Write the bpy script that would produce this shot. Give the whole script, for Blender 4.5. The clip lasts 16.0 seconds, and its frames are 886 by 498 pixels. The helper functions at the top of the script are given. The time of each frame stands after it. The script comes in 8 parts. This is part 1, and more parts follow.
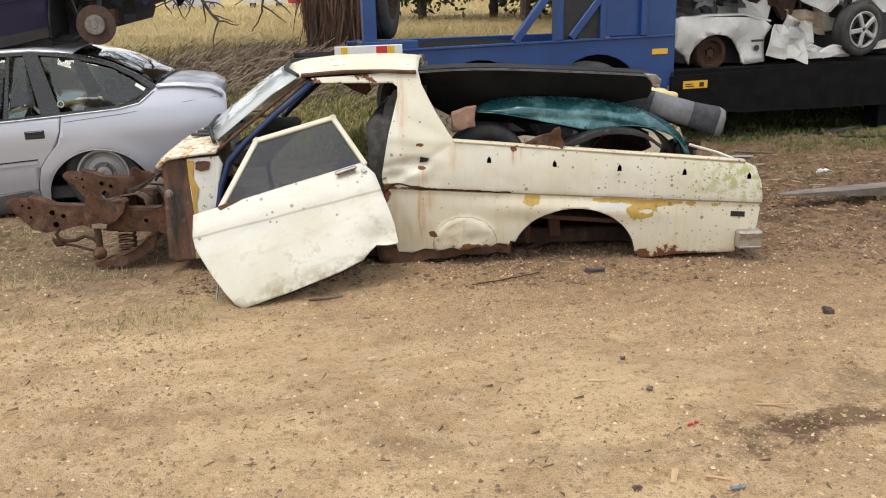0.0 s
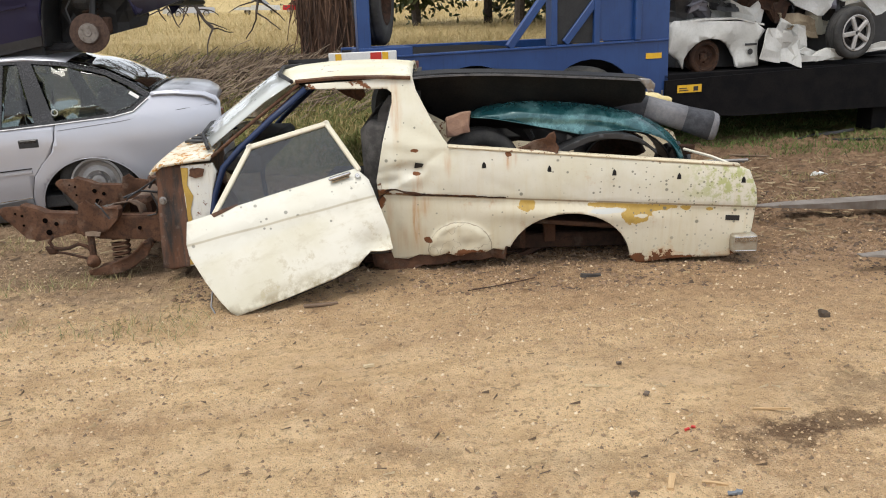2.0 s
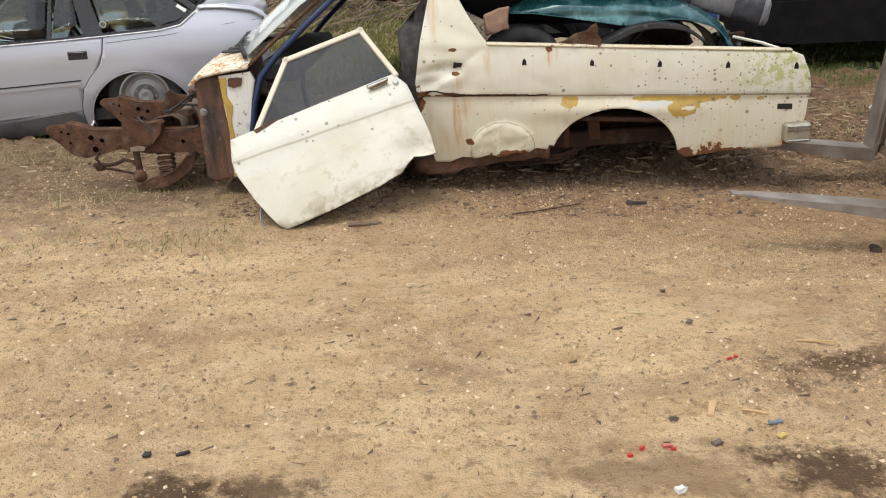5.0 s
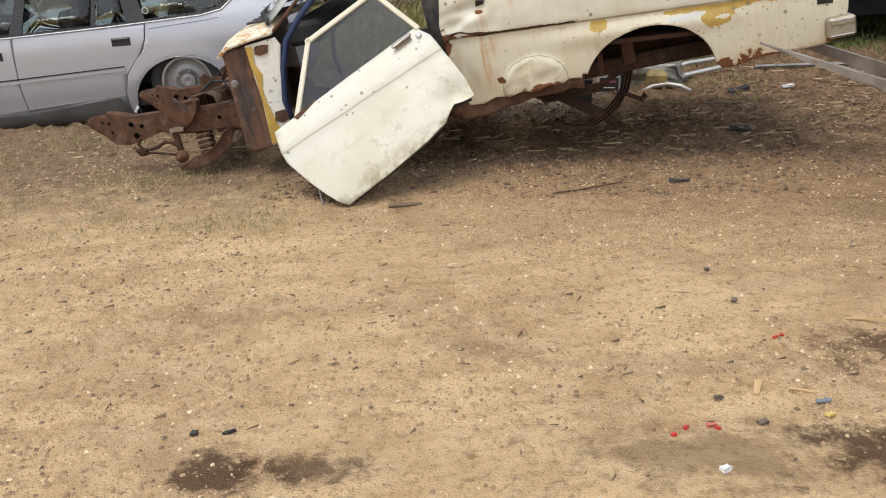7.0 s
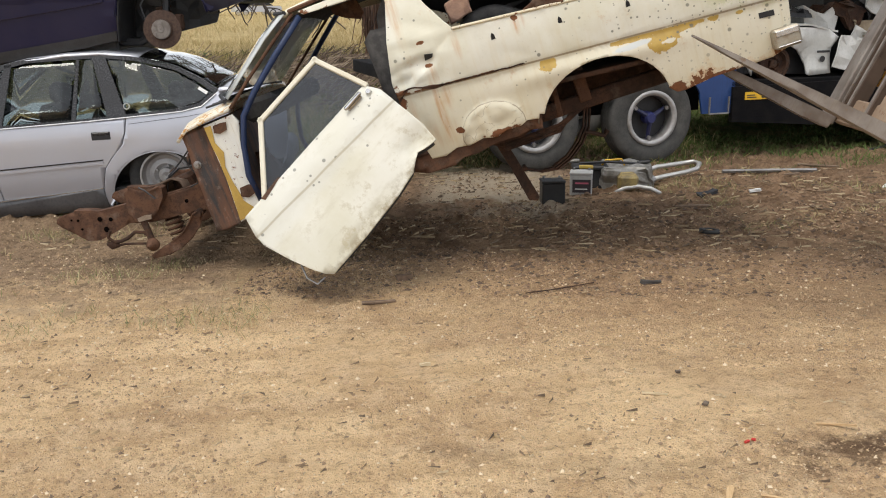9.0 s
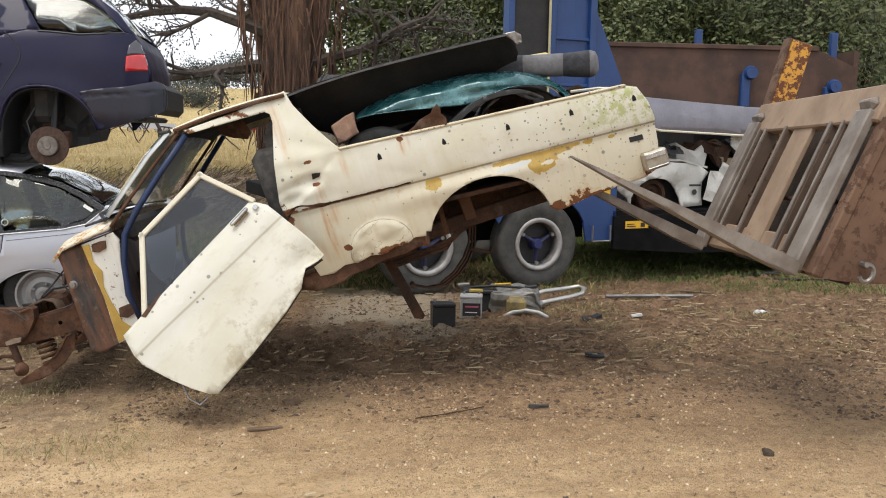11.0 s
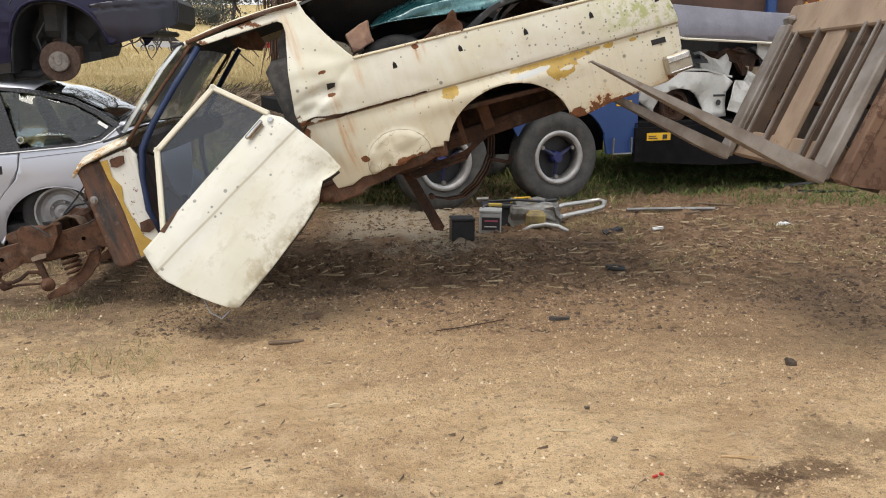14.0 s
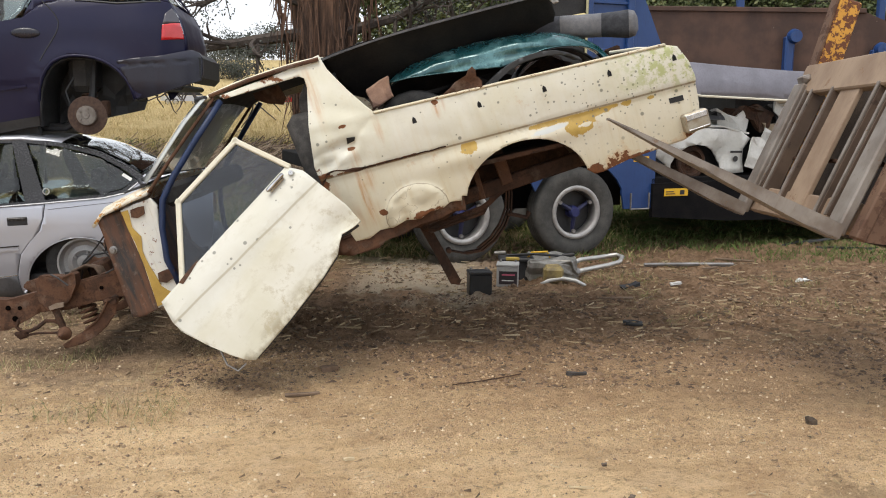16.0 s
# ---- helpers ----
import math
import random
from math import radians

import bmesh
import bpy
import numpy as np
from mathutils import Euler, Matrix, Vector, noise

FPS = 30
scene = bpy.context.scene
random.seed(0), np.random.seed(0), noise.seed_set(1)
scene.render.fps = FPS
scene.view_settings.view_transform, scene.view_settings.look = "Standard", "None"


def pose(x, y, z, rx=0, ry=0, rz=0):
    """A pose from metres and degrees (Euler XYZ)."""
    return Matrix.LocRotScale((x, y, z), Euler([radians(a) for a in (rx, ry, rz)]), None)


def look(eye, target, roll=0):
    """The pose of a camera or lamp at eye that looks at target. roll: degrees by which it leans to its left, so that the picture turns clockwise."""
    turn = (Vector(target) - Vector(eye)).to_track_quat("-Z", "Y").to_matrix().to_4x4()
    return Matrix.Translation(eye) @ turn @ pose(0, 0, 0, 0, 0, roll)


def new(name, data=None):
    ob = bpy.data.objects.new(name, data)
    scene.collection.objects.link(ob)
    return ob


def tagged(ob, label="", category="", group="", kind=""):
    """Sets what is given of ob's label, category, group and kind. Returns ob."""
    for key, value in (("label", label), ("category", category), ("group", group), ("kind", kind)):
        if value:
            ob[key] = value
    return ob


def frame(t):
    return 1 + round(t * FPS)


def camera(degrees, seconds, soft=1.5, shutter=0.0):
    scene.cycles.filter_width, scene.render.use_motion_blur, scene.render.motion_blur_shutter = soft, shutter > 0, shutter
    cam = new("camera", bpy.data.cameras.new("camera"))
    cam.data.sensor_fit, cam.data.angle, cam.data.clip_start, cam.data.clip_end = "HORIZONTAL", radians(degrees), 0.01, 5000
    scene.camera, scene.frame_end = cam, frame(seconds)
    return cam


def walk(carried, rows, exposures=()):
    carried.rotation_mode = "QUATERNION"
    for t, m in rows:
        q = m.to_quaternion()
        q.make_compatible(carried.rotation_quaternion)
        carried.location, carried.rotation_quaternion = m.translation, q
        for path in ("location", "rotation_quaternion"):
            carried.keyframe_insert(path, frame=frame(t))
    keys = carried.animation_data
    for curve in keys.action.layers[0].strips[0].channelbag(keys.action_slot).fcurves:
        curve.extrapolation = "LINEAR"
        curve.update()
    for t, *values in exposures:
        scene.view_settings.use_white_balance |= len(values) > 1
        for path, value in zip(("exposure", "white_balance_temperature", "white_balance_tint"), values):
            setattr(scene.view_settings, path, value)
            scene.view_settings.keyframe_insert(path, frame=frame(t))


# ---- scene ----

# ---------------------------------------------------------------- camera
cam = camera(53.66, 16.0, soft=1.05)
# seconds, place, pitch from straight down, lean, turn
PATH = [
    (0.0, 0.000, -0.000, 1.650, 74.31, 1.41, 0.00),
    (0.5, -0.001, 0.002, 1.649, 74.22, 1.54, 0.20),
    (1.0, -0.005, -0.001, 1.651, 74.04, 1.60, 0.46),
    (1.5, 0.001, 0.003, 1.650, 73.87, 1.56, -0.19),
    (2.0, 0.006, 0.009, 1.651, 74.66, 1.79, -0.26),
    (2.5, 0.003, 0.000, 1.653, 75.11, 1.84, 0.40),
    (3.0, -0.008, -0.003, 1.645, 73.57, 1.45, 1.08),
    (3.5, -0.013, 0.007, 1.636, 71.73, 0.94, 1.10),
    (4.0, -0.017, 0.013, 1.630, 70.65, 0.68, 1.39),
    (6.5, -0.022, 0.009, 1.627, 69.32, 2.16, 4.88),
    (7.0, -0.020, 0.012, 1.622, 68.72, 2.40, 5.46),
    (7.5, -0.024, 0.013, 1.620, 68.29, 2.76, 6.52),
    (8.0, -0.023, 0.009, 1.620, 68.15, 3.29, 7.50),
    (8.5, -0.017, 0.014, 1.624, 69.24, 3.31, 7.12),
    (9.0, -0.011, 0.004, 1.646, 74.86, 0.97, 3.54),
    (9.5, -0.010, 0.013, 1.700, 81.07, -1.94, -1.04),
    (10.0, -0.001, 0.003, 1.676, 82.75, -1.96, -2.86),
    (12.5, -0.003, -0.022, 1.673, 82.18, 0.00, -3.09),
    (13.0, -0.006, -0.020, 1.663, 81.12, 0.10, -2.62),
    (13.5, -0.007, 0.012, 1.648, 78.66, -0.21, -2.77),
    (14.0, -0.004, 0.045, 1.632, 77.32, -0.24, -2.47),
    (14.5, -0.004, 0.020, 1.647, 79.40, -0.14, -2.20),
    (15.0, 0.005, 0.013, 1.654, 81.31, 0.04, -2.12),
    (15.5, -0.000, 0.009, 1.646, 81.19, -0.32, -1.52),
    (16.0, -0.005, 0.019, 1.642, 80.77, -0.52, -1.29),
]
walk(cam, [(t, pose(x, y, z, rx, 0, rz) @ pose(0, 0, 0, 0, 0, -ro)) for t, x, y, z, rx, ro, rz in PATH])

# ---------------------------------------------------------------- world and light
world = bpy.data.worlds.new("overcast")
scene.world = world
world.use_nodes = True
wn, wl = world.node_tree.nodes, world.node_tree.links
sky = wn.new("ShaderNodeTexSky")
sky.sky_type = "NISHITA"
sky.sun_disc = False
sky.sun_elevation, sky.sun_rotation = radians(62), radians(200)
sky.dust_density = 4.0
veil = wn.new("ShaderNodeMix")
veil.data_type = "RGBA"
veil.inputs[0].default_value = 0.75
veil.inputs[7].default_value = (9.2, 9.5, 10.0, 1)
wl.new(sky.outputs[0], veil.inputs[6])
bg = wn["Background"]
wl.new(veil.outputs[2], bg.inputs[0])
bg.inputs[1].default_value = 0.10
sun = new("sun", bpy.data.lights.new("sun", "SUN"))
sun.data.energy, sun.data.angle, sun.data.color = 1.3, radians(25), (1.0, 0.95, 0.86)
sun.matrix_world = look((-2.5, -3.0, 9.0), (0, 0, 0))
scene.view_settings.exposure = 0.55


# ---------------------------------------------------------------- materials
class Nodes:
    """A small writer of shader nodes."""

    def __init__(self, name):
        self.mat = bpy.data.materials.new(name)
        self.mat.use_nodes = True
        self.n, self.l = self.mat.node_tree.nodes, self.mat.node_tree.links
        self.bsdf = self.n["Principled BSDF"]
        self.co = self.n.new("ShaderNodeTexCoord").outputs["Object"]

    def put(self, socket, value):
        if isinstance(value, (int, float)):
            socket.default_value = value
        elif isinstance(value, tuple):
            socket.default_value = (*value, 1) if len(value) == 3 and socket.type == "RGBA" else value
        else:
            self.l.new(value, socket)

    def noise(self, scale, detail=5, rough=0.6, stretch=None, co=None):
        co = co or self.co
        if stretch:
            m = self.n.new("ShaderNodeMapping")
            m.inputs["Scale"].default_value = stretch
            self.l.new(co, m.inputs[0])
            co = m.outputs[0]
        t = self.n.new("ShaderNodeTexNoise")
        t.inputs["Scale"].default_value, t.inputs["Detail"].default_value, t.inputs["Roughness"].default_value = scale, detail, rough
        self.l.new(co, t.inputs["Vector"])
        return t.outputs[0]

    def cells(self, scale, co=None):
        t = self.n.new("ShaderNodeTexVoronoi")
        t.inputs["Scale"].default_value = scale
        self.l.new(co or self.co, t.inputs["Vector"])
        return t

    def step(self, value, a, b, lo=0.0, hi=1.0):
        t = self.n.new("ShaderNodeMapRange")
        t.interpolation_type = "SMOOTHSTEP"
        self.put(t.inputs[0], value)
        for k, v in zip((1, 2, 3, 4), (a, b, lo, hi)):
            t.inputs[k].default_value = v
        return t.outputs[0]

    def math(self, op, a, b=0.0):
        t = self.n.new("ShaderNodeMath")
        t.operation = op
        self.put(t.inputs[0], a)
        self.put(t.inputs[1], b)
        return t.outputs[0]

    def mix(self, fac, a, b):
        t = self.n.new("ShaderNodeMix")
        t.data_type = "RGBA"
        self.put(t.inputs[0], fac)
        self.put(t.inputs[6], a)
        self.put(t.inputs[7], b)
        return t.outputs[2]

    def split(self, co=None):
        t = self.n.new("ShaderNodeSeparateXYZ")
        self.l.new(co or self.co, t.inputs[0])
        return t.outputs

    def bump(self, height, strength=0.3, distance=0.01):
        t = self.n.new("ShaderNodeBump")
        t.inputs["Strength"].default_value, t.inputs["Distance"].default_value = strength, distance
        self.l.new(height, t.inputs["Height"])
        self.l.new(t.outputs[0], self.bsdf.inputs["Normal"])

    def done(self, colour, rough=0.6, metal=0.0, **more):
        self.put(self.bsdf.inputs["Base Color"], colour)
        self.put(self.bsdf.inputs["Roughness"], rough)
        self.put(self.bsdf.inputs["Metallic"], metal)
        for k, v in more.items():
            self.put(self.bsdf.inputs[k.replace("_", " ")], v)
        return self.mat


def plain(name, a, b, scale=6, rough=0.6, metal=0.0, bump=0.2, dist=0.004, **more):
    """Two tones in coarse and fine noise, with relief."""
    m = Nodes(name)
    big, fine = m.noise(scale), m.noise(scale * 14, 3)
    col = m.mix(m.step(big, 0.35, 0.65), a, b)
    col = m.mix(m.step(fine, 0.45, 0.75, 0, 0.35), col, tuple(c * 0.6 for c in a))
    m.bump(m.math("ADD", big, m.math("MULTIPLY", fine, 0.5)), bump, dist)
    return m.done(col, m.step(fine, 0.2, 0.8, rough - 0.08, rough + 0.1), metal, **more)


def car_paint(name, tone, rough, metal, coat, dust=(0.42, 0.37, 0.30), film=0.10):
    """Even car paint under a thin film of dust."""
    m = Nodes(name)
    col = m.mix(m.step(m.noise(1.6, 4), 0.35, 0.70, 0, film), tone, dust)
    col = m.mix(m.step(m.noise(26, 5, 0.7), 0.60, 0.78, 0, film), col, dust)
    return m.done(col, m.step(m.noise(4, 4), 0.3, 0.7, rough, rough + 0.10), metal, Coat_Weight=coat, Coat_Roughness=0.08)


def worn_paint(name, paint, alt, rust=(0.11, 0.042, 0.018), much=0.62, rough=0.55, scale=2.2, spots=0.0, under=None):
    """Old paint: faded in patches, worn through to rust, with runs and dirt."""
    m = Nodes(name)
    big, mid, fine = m.noise(scale), m.noise(scale * 4, 8, 0.7), m.noise(scale * 40, 4)
    runs = m.noise(scale * 2, 4, 0.6, (9, 9, 0.8))
    col = m.mix(m.step(big, 0.35, 0.65), paint, alt)
    col = m.mix(m.step(runs, 0.5, 0.75, 0, 0.35), col, tuple(c * f for c, f in zip(paint, (0.62, 0.52, 0.36))))
    col = m.mix(m.step(fine, 0.5, 0.8, 0, 0.3), col, tuple(c * 0.65 for c in paint))
    if under:
        col = m.mix(m.step(mid, much - 0.055, much - 0.045), col, under)
    gone = m.step(mid, much, much + 0.03)
    if spots:
        cell = m.cells(spots)
        keep = m.step(m.noise(scale * 0.7, 2), 0.45, 0.6)
        dot = m.math("MULTIPLY", m.step(cell.outputs["Distance"], 0.16, 0.24, 1, 0), keep)
        col = m.mix(dot, col, (0.07, 0.075, 0.06))
    red = m.mix(fine, rust, tuple(c * 2.2 for c in rust))
    col = m.mix(gone, col, red)
    m.bump(m.math("SUBTRACT", m.math("MULTIPLY", fine, 0.4), gone), 0.25, 0.003)
    return m.done(col, m.step(gone, 0, 1, rough, 0.9))


def glass(name, tint, rough=0.03, mixing=0.12, clear=1.0):
    """Thin dusty glass: clear, tinted, with a skin of dust."""
    m = Nodes(name)
    for a, v in (("Transmission Weight", clear), ("IOR", 1.12)):
        m.bsdf.inputs[a].default_value = v
    dust = m.noise(3, 6, 0.7)
    col = m.mix(m.step(dust, 0.3, 0.8, 0, 0.5), tint, tuple(min(1, c * 0.8 + 0.06) for c in tint))
    m.bsdf.inputs["Specular IOR Level"].default_value = 0.9
    return m.done(col, m.step(dust, 0.3, 0.8, rough, rough + mixing), 0.0, Coat_Weight=1.0, Coat_Roughness=0.04)


def rusted(name, tones, scale=6):
    """Old scaled steel: dark and orange rust in patches, grey dust on top."""
    m = Nodes(name)
    big, mid, fine = m.noise(scale), m.noise(scale * 3.5, 7, 0.7), m.noise(scale * 18, 4, 0.7)
    col = m.mix(m.step(big, 0.40, 0.60), tones[0], tones[1])
    col = m.mix(m.step(mid, 0.46, 0.62, 0, 0.85), col, tones[2])
    col = m.mix(m.step(m.noise(scale * 1.7, 5), 0.56, 0.70, 0, 0.6), col, tones[3])
    col = m.mix(m.step(fine, 0.52, 0.70, 0, 0.6), col, tuple(c * 0.4 for c in tones[0]))
    m.bump(m.math("ADD", mid, m.math("MULTIPLY", fine, 0.6)), 0.6, 0.01)
    return m.done(col, 0.88, 0.0, Specular_IOR_Level=0.25)


RUST = rusted("rust_steel", [(0.085, 0.043, 0.026), (0.125, 0.064, 0.038), (0.060, 0.034, 0.023), (0.18, 0.13, 0.10)], 4)
DARKRUST = rusted("dark_rust", [(0.045, 0.025, 0.017), (0.075, 0.038, 0.023), (0.026, 0.017, 0.013), (0.095, 0.07, 0.052)], 4)
BLACK = plain("black_plastic", (0.012, 0.012, 0.013), (0.024, 0.024, 0.026), 8, 0.5)
RUBBER = plain("tyre_rubber", (0.022, 0.022, 0.022), (0.045, 0.043, 0.04), 10, 0.75)
GREYRUBBER = plain("dusty_tyre_rubber", (0.05, 0.049, 0.046), (0.085, 0.082, 0.075), 7, 0.85)
CHROME = plain("pitted_chrome", (0.55, 0.55, 0.54), (0.4, 0.4, 0.4), 20, 0.22, 1.0, 0.1, 0.001)
STEEL = plain("bare_worn_steel", (0.30, 0.29, 0.28), (0.2, 0.19, 0.18), 9, 0.42, 0.7, 0.3, 0.002)
CREAM = worn_paint("cream_paint", (0.62, 0.58, 0.45), (0.66, 0.63, 0.53), much=0.68, spots=0)
OCHRE = plain("ochre_undercoat", (0.50, 0.33, 0.07), (0.42, 0.27, 0.06), 12, 0.7)
DUSTYGLASS = glass("dusty_windscreen", (0.60, 0.63, 0.61), 0.2, 0.3, 0.22)


# ---------------------------------------------------------------- builders
def thing(name, m, label, category, group=""):
    ob = new(name)
    ob.empty_display_size = 0.1
    ob.matrix_basis = m
    return tagged(ob, label, category, group)


def mesh_of(name, bm, material, smooth=False):
    me = bpy.data.meshes.new(name)
    bmesh.ops.recalc_face_normals(bm, faces=bm.faces)
    bm.to_mesh(me)
    bm.free()
    me.materials.append(material)
    if smooth:
        me.polygons.foreach_set("use_smooth", [True] * len(me.polygons))
    return me


def part(name, bm, material, parent=None, label="", smooth=False, m=None):
    ob = new(name, mesh_of(name, bm, material, smooth))
    if parent is not None:
        ob.parent = parent
    if m is not None:
        ob.matrix_basis = m
    return tagged(ob, label)


def single(name, bm, material, m, label, category, group="", kind="", smooth=False):
    ob = new(name, mesh_of(name, bm, material, smooth))
    ob.matrix_basis = m
    return tagged(ob, label, category, group, kind)


def box(bm, x0, x1, y0, y1, z0, z1, bevel=0.008, m=None):
    vs = bmesh.ops.create_cube(bm, size=1)["verts"]
    for v in vs:
        v.co = Vector((x0 + (v.co.x + 0.5) * (x1 - x0), y0 + (v.co.y + 0.5) * (y1 - y0), z0 + (v.co.z + 0.5) * (z1 - z0)))
    if bevel:
        es = {e for v in vs for e in v.link_edges}
        made = bmesh.ops.bevel(bm, geom=list(es), offset=bevel, segments=1, affect="EDGES", profile=0.6)
        vs = list({v for f in made["faces"] for v in f.verts} | {v for v in vs if v.is_valid})
    if m is not None:
        bmesh.ops.transform(bm, matrix=m, verts=[v for v in vs if v.is_valid])
    return bm


def boxes(*rows, bevel=0.008):
    bm = bmesh.new()
    for r in rows:
        box(bm, *r, bevel=bevel)
    return bm


def tube(bm, pts, r, seg=8, r2=None):
    """A round bar along pts, closed at the ends; r2: the radius at the far end."""
    pts = [Vector(p) for p in pts]
    rings, side = [], None
    for i, p in enumerate(pts):
        d = (pts[min(i + 1, len(pts) - 1)] - pts[max(i - 1, 0)]).normalized()
        side = d.orthogonal() if side is None else (side - d * side.dot(d))
        side.normalize()
        up = d.cross(side)
        rr = r if r2 is None else r + (r2 - r) * i / (len(pts) - 1)
        rings.append([bm.verts.new(p + (side * math.cos(a) + up * math.sin(a)) * rr) for a in (2 * math.pi * k / seg for k in range(seg))])
    for a, b in zip(rings, rings[1:]):
        for k in range(seg):
            bm.faces.new((a[k], a[(k + 1) % seg], b[(k + 1) % seg], b[k]))
    bm.faces.new(rings[0][::-1])
    bm.faces.new(rings[-1])
    return bm


def lathe(bm, profile, seg=28, m=None):
    """Turns (radius, y) round the y axis, closed on itself."""
    rings = []
    for r, y in profile:
        rings.append([bm.verts.new((r * math.cos(a), y, r * math.sin(a))) for a in (2 * math.pi * k / seg for k in range(seg))])
    n = len(rings)
    for i in range(n - 1):
        for k in range(seg):
            bm.faces.new((rings[i][k], rings[i][(k + 1) % seg], rings[i + 1][(k + 1) % seg], rings[i + 1][k]))
    if m is not None:
        bmesh.ops.transform(bm, matrix=m, verts=[v for r in rings for v in r])
    return bm


def sheet(outline, shape, thick=0.02, step=0.12, jag=0.0, seed=1):
    """A panel in the xz plane, cut along the outline, then pushed to y = shape(x, z)."""
    bm = bmesh.new()
    whole = bm.faces.new([bm.verts.new((x, 0, z)) for x, z in outline])
    whole.normal_update()
    bmesh.ops.triangulate(bm, faces=[whole], ngon_method="EAR_CLIP")
    xs, zs = [p[0] for p in outline], [p[1] for p in outline]
    for axis, lo, hi in ((0, min(xs), max(xs)), (2, min(zs), max(zs))):
        for k in range(1, int((hi - lo) / step) + 1):
            co, no = [0, 0, 0], [0, 0, 0]
            co[axis], no[axis] = lo + k * step * 0.997, 1
            bmesh.ops.bisect_plane(bm, geom=bm.verts[:] + bm.edges[:] + bm.faces[:], plane_co=co, plane_no=no)
    bm.normal_update()
    bmesh.ops.triangulate(bm, faces=[f for f in bm.faces if len(f.verts) > 4], ngon_method="EAR_CLIP")
    for v in bm.verts:
        if jag:
            n = noise.noise_vector(Vector((v.co.x * 9, seed, v.co.z * 9)))
            v.co.x += n.x * jag
            v.co.z += n.z * jag
        v.co.y = shape(v.co.x, v.co.z)
    if thick:
        back = bmesh.ops.duplicate(bm, geom=bm.verts[:] + bm.edges[:] + bm.faces[:])
        vmap = back["vert_map"]
        edge = [e for e in bm.edges if len(e.link_faces) == 1 and e.verts[0] in vmap and e.verts[1] in vmap]
        twins = {v: vmap[v] for v in {v for e in edge for v in e.verts}}
        for v in [g for g in back["geom"] if isinstance(g, bmesh.types.BMVert)]:
            v.co.y += thick
        done = set()
        for e in edge:
            a, b = e.verts
            if a.co.y > twins[a].co.y or (a, b) in done:
                continue
            bm.faces.new((a, b, twins[b], twins[a]))
            done.add((a, b))
    return bm


def strip(line, y0, y1, crown=0.0, thick=0.018, n=8, tuck=0.0):
    """A panel that follows the line (x, z) and spans y0 to y1, arched in the middle, drawn in at its ends."""
    bm = bmesh.new()
    rows = []
    for i, (x, z) in enumerate(line):
        row = []
        for k in range(n + 1):
            u = k / n
            arch = 4 * u * (1 - u)
            row.append(bm.verts.new((x, y0 + (y1 - y0) * u, z + crown * arch - tuck * (2 * u - 1) ** 6)))
        rows.append(row)
    for a, b in zip(rows, rows[1:]):
        for k in range(n):
            bm.faces.new((a[k], a[k + 1], b[k + 1], b[k]))
    bmesh.ops.recalc_face_normals(bm, faces=bm.faces)
    bmesh.ops.solidify(bm, geom=bm.faces[:], thickness=thick)
    return bm


def arc(cx, cz, r, a0, a1, n, rz=None):
    return [(cx + r * math.cos(radians(a0 + (a1 - a0) * k / n)), cz + (rz or r) * math.sin(radians(a0 + (a1 - a0) * k / n))) for k in range(n + 1)]


def crumple(bm, amount, scale, seed, fold=0.0):
    for v in bm.verts:
        p = v.co * scale + Vector((seed, seed * 2.3, -seed))
        n = noise.noise_vector(p)
        v.co += n * amount + noise.noise_vector(p * 2.7) * amount * fold
    return bm


def wheel(name, parent, r, width, rim, tyre_mat, rim_mat, m, dish=0.03, studs=5, slots=0, rim_label="", hub_mat=None):
    """A tyre and a rim as parts, its axle along y, its face towards -y."""
    bm = bmesh.new()
    h = width / 2
    tread = [(r * 0.985, -h * 0.8), (r, -h * 0.6)]
    for k in range(4):
        y = -h * 0.5 + k * h * 0.33
        tread += [(r, y), (r - 0.01, y + 0.008), (r - 0.01, y + 0.02), (r, y + 0.028)]
    prof = [(rim, -h * 0.75), (rim * 1.06, -h * 0.98), (r * 0.86, -h), (r * 0.95, -h * 0.92)] + tread + [(r, h * 0.6), (r * 0.95, h * 0.92), (r * 0.85, h), (rim, h * 0.75), (rim, -h * 0.75)]
    lathe(bm, prof, 40)
    tyre = part("tyre", bm, tyre_mat, parent, smooth=True, m=m)
    bm = bmesh.new()
    lathe(bm, [(rim * 1.04, -h * 0.9), (rim * 1.04, -h * 0.98), (rim * 0.96, -h), (rim * 0.93, -h * 0.8), (rim * 0.88, -h * 0.55), (rim * 0.84, -h * 0.75 + dish), (rim * 0.7, -h * 0.7 + dish), (rim * 0.5, -h * 0.85 + dish), (rim * 0.34, -h * 0.6 + dish),
               (rim * 0.3, -h * 0.95 + dish), (rim * 0.16, -h + dish), (0.004, -h * 0.95 + dish), (0.004, 0), (rim * 0.9, 0), (rim * 1.0, -h * 0.7), (rim * 1.04, -h * 0.9)], 40)
    for k in range(studs):
        a = 2 * math.pi * k / studs
        lathe(bm, [(0.001, -0.02), (0.011, -0.02), (0.013, 0.01), (0.001, 0.01)], 6, Matrix.Translation((rim * 0.42 * math.cos(a), -h * 0.85 + dish, rim * 0.42 * math.sin(a))))
    return tyre, part("rim", bm, rim_mat, parent, rim_label, smooth=False, m=m)


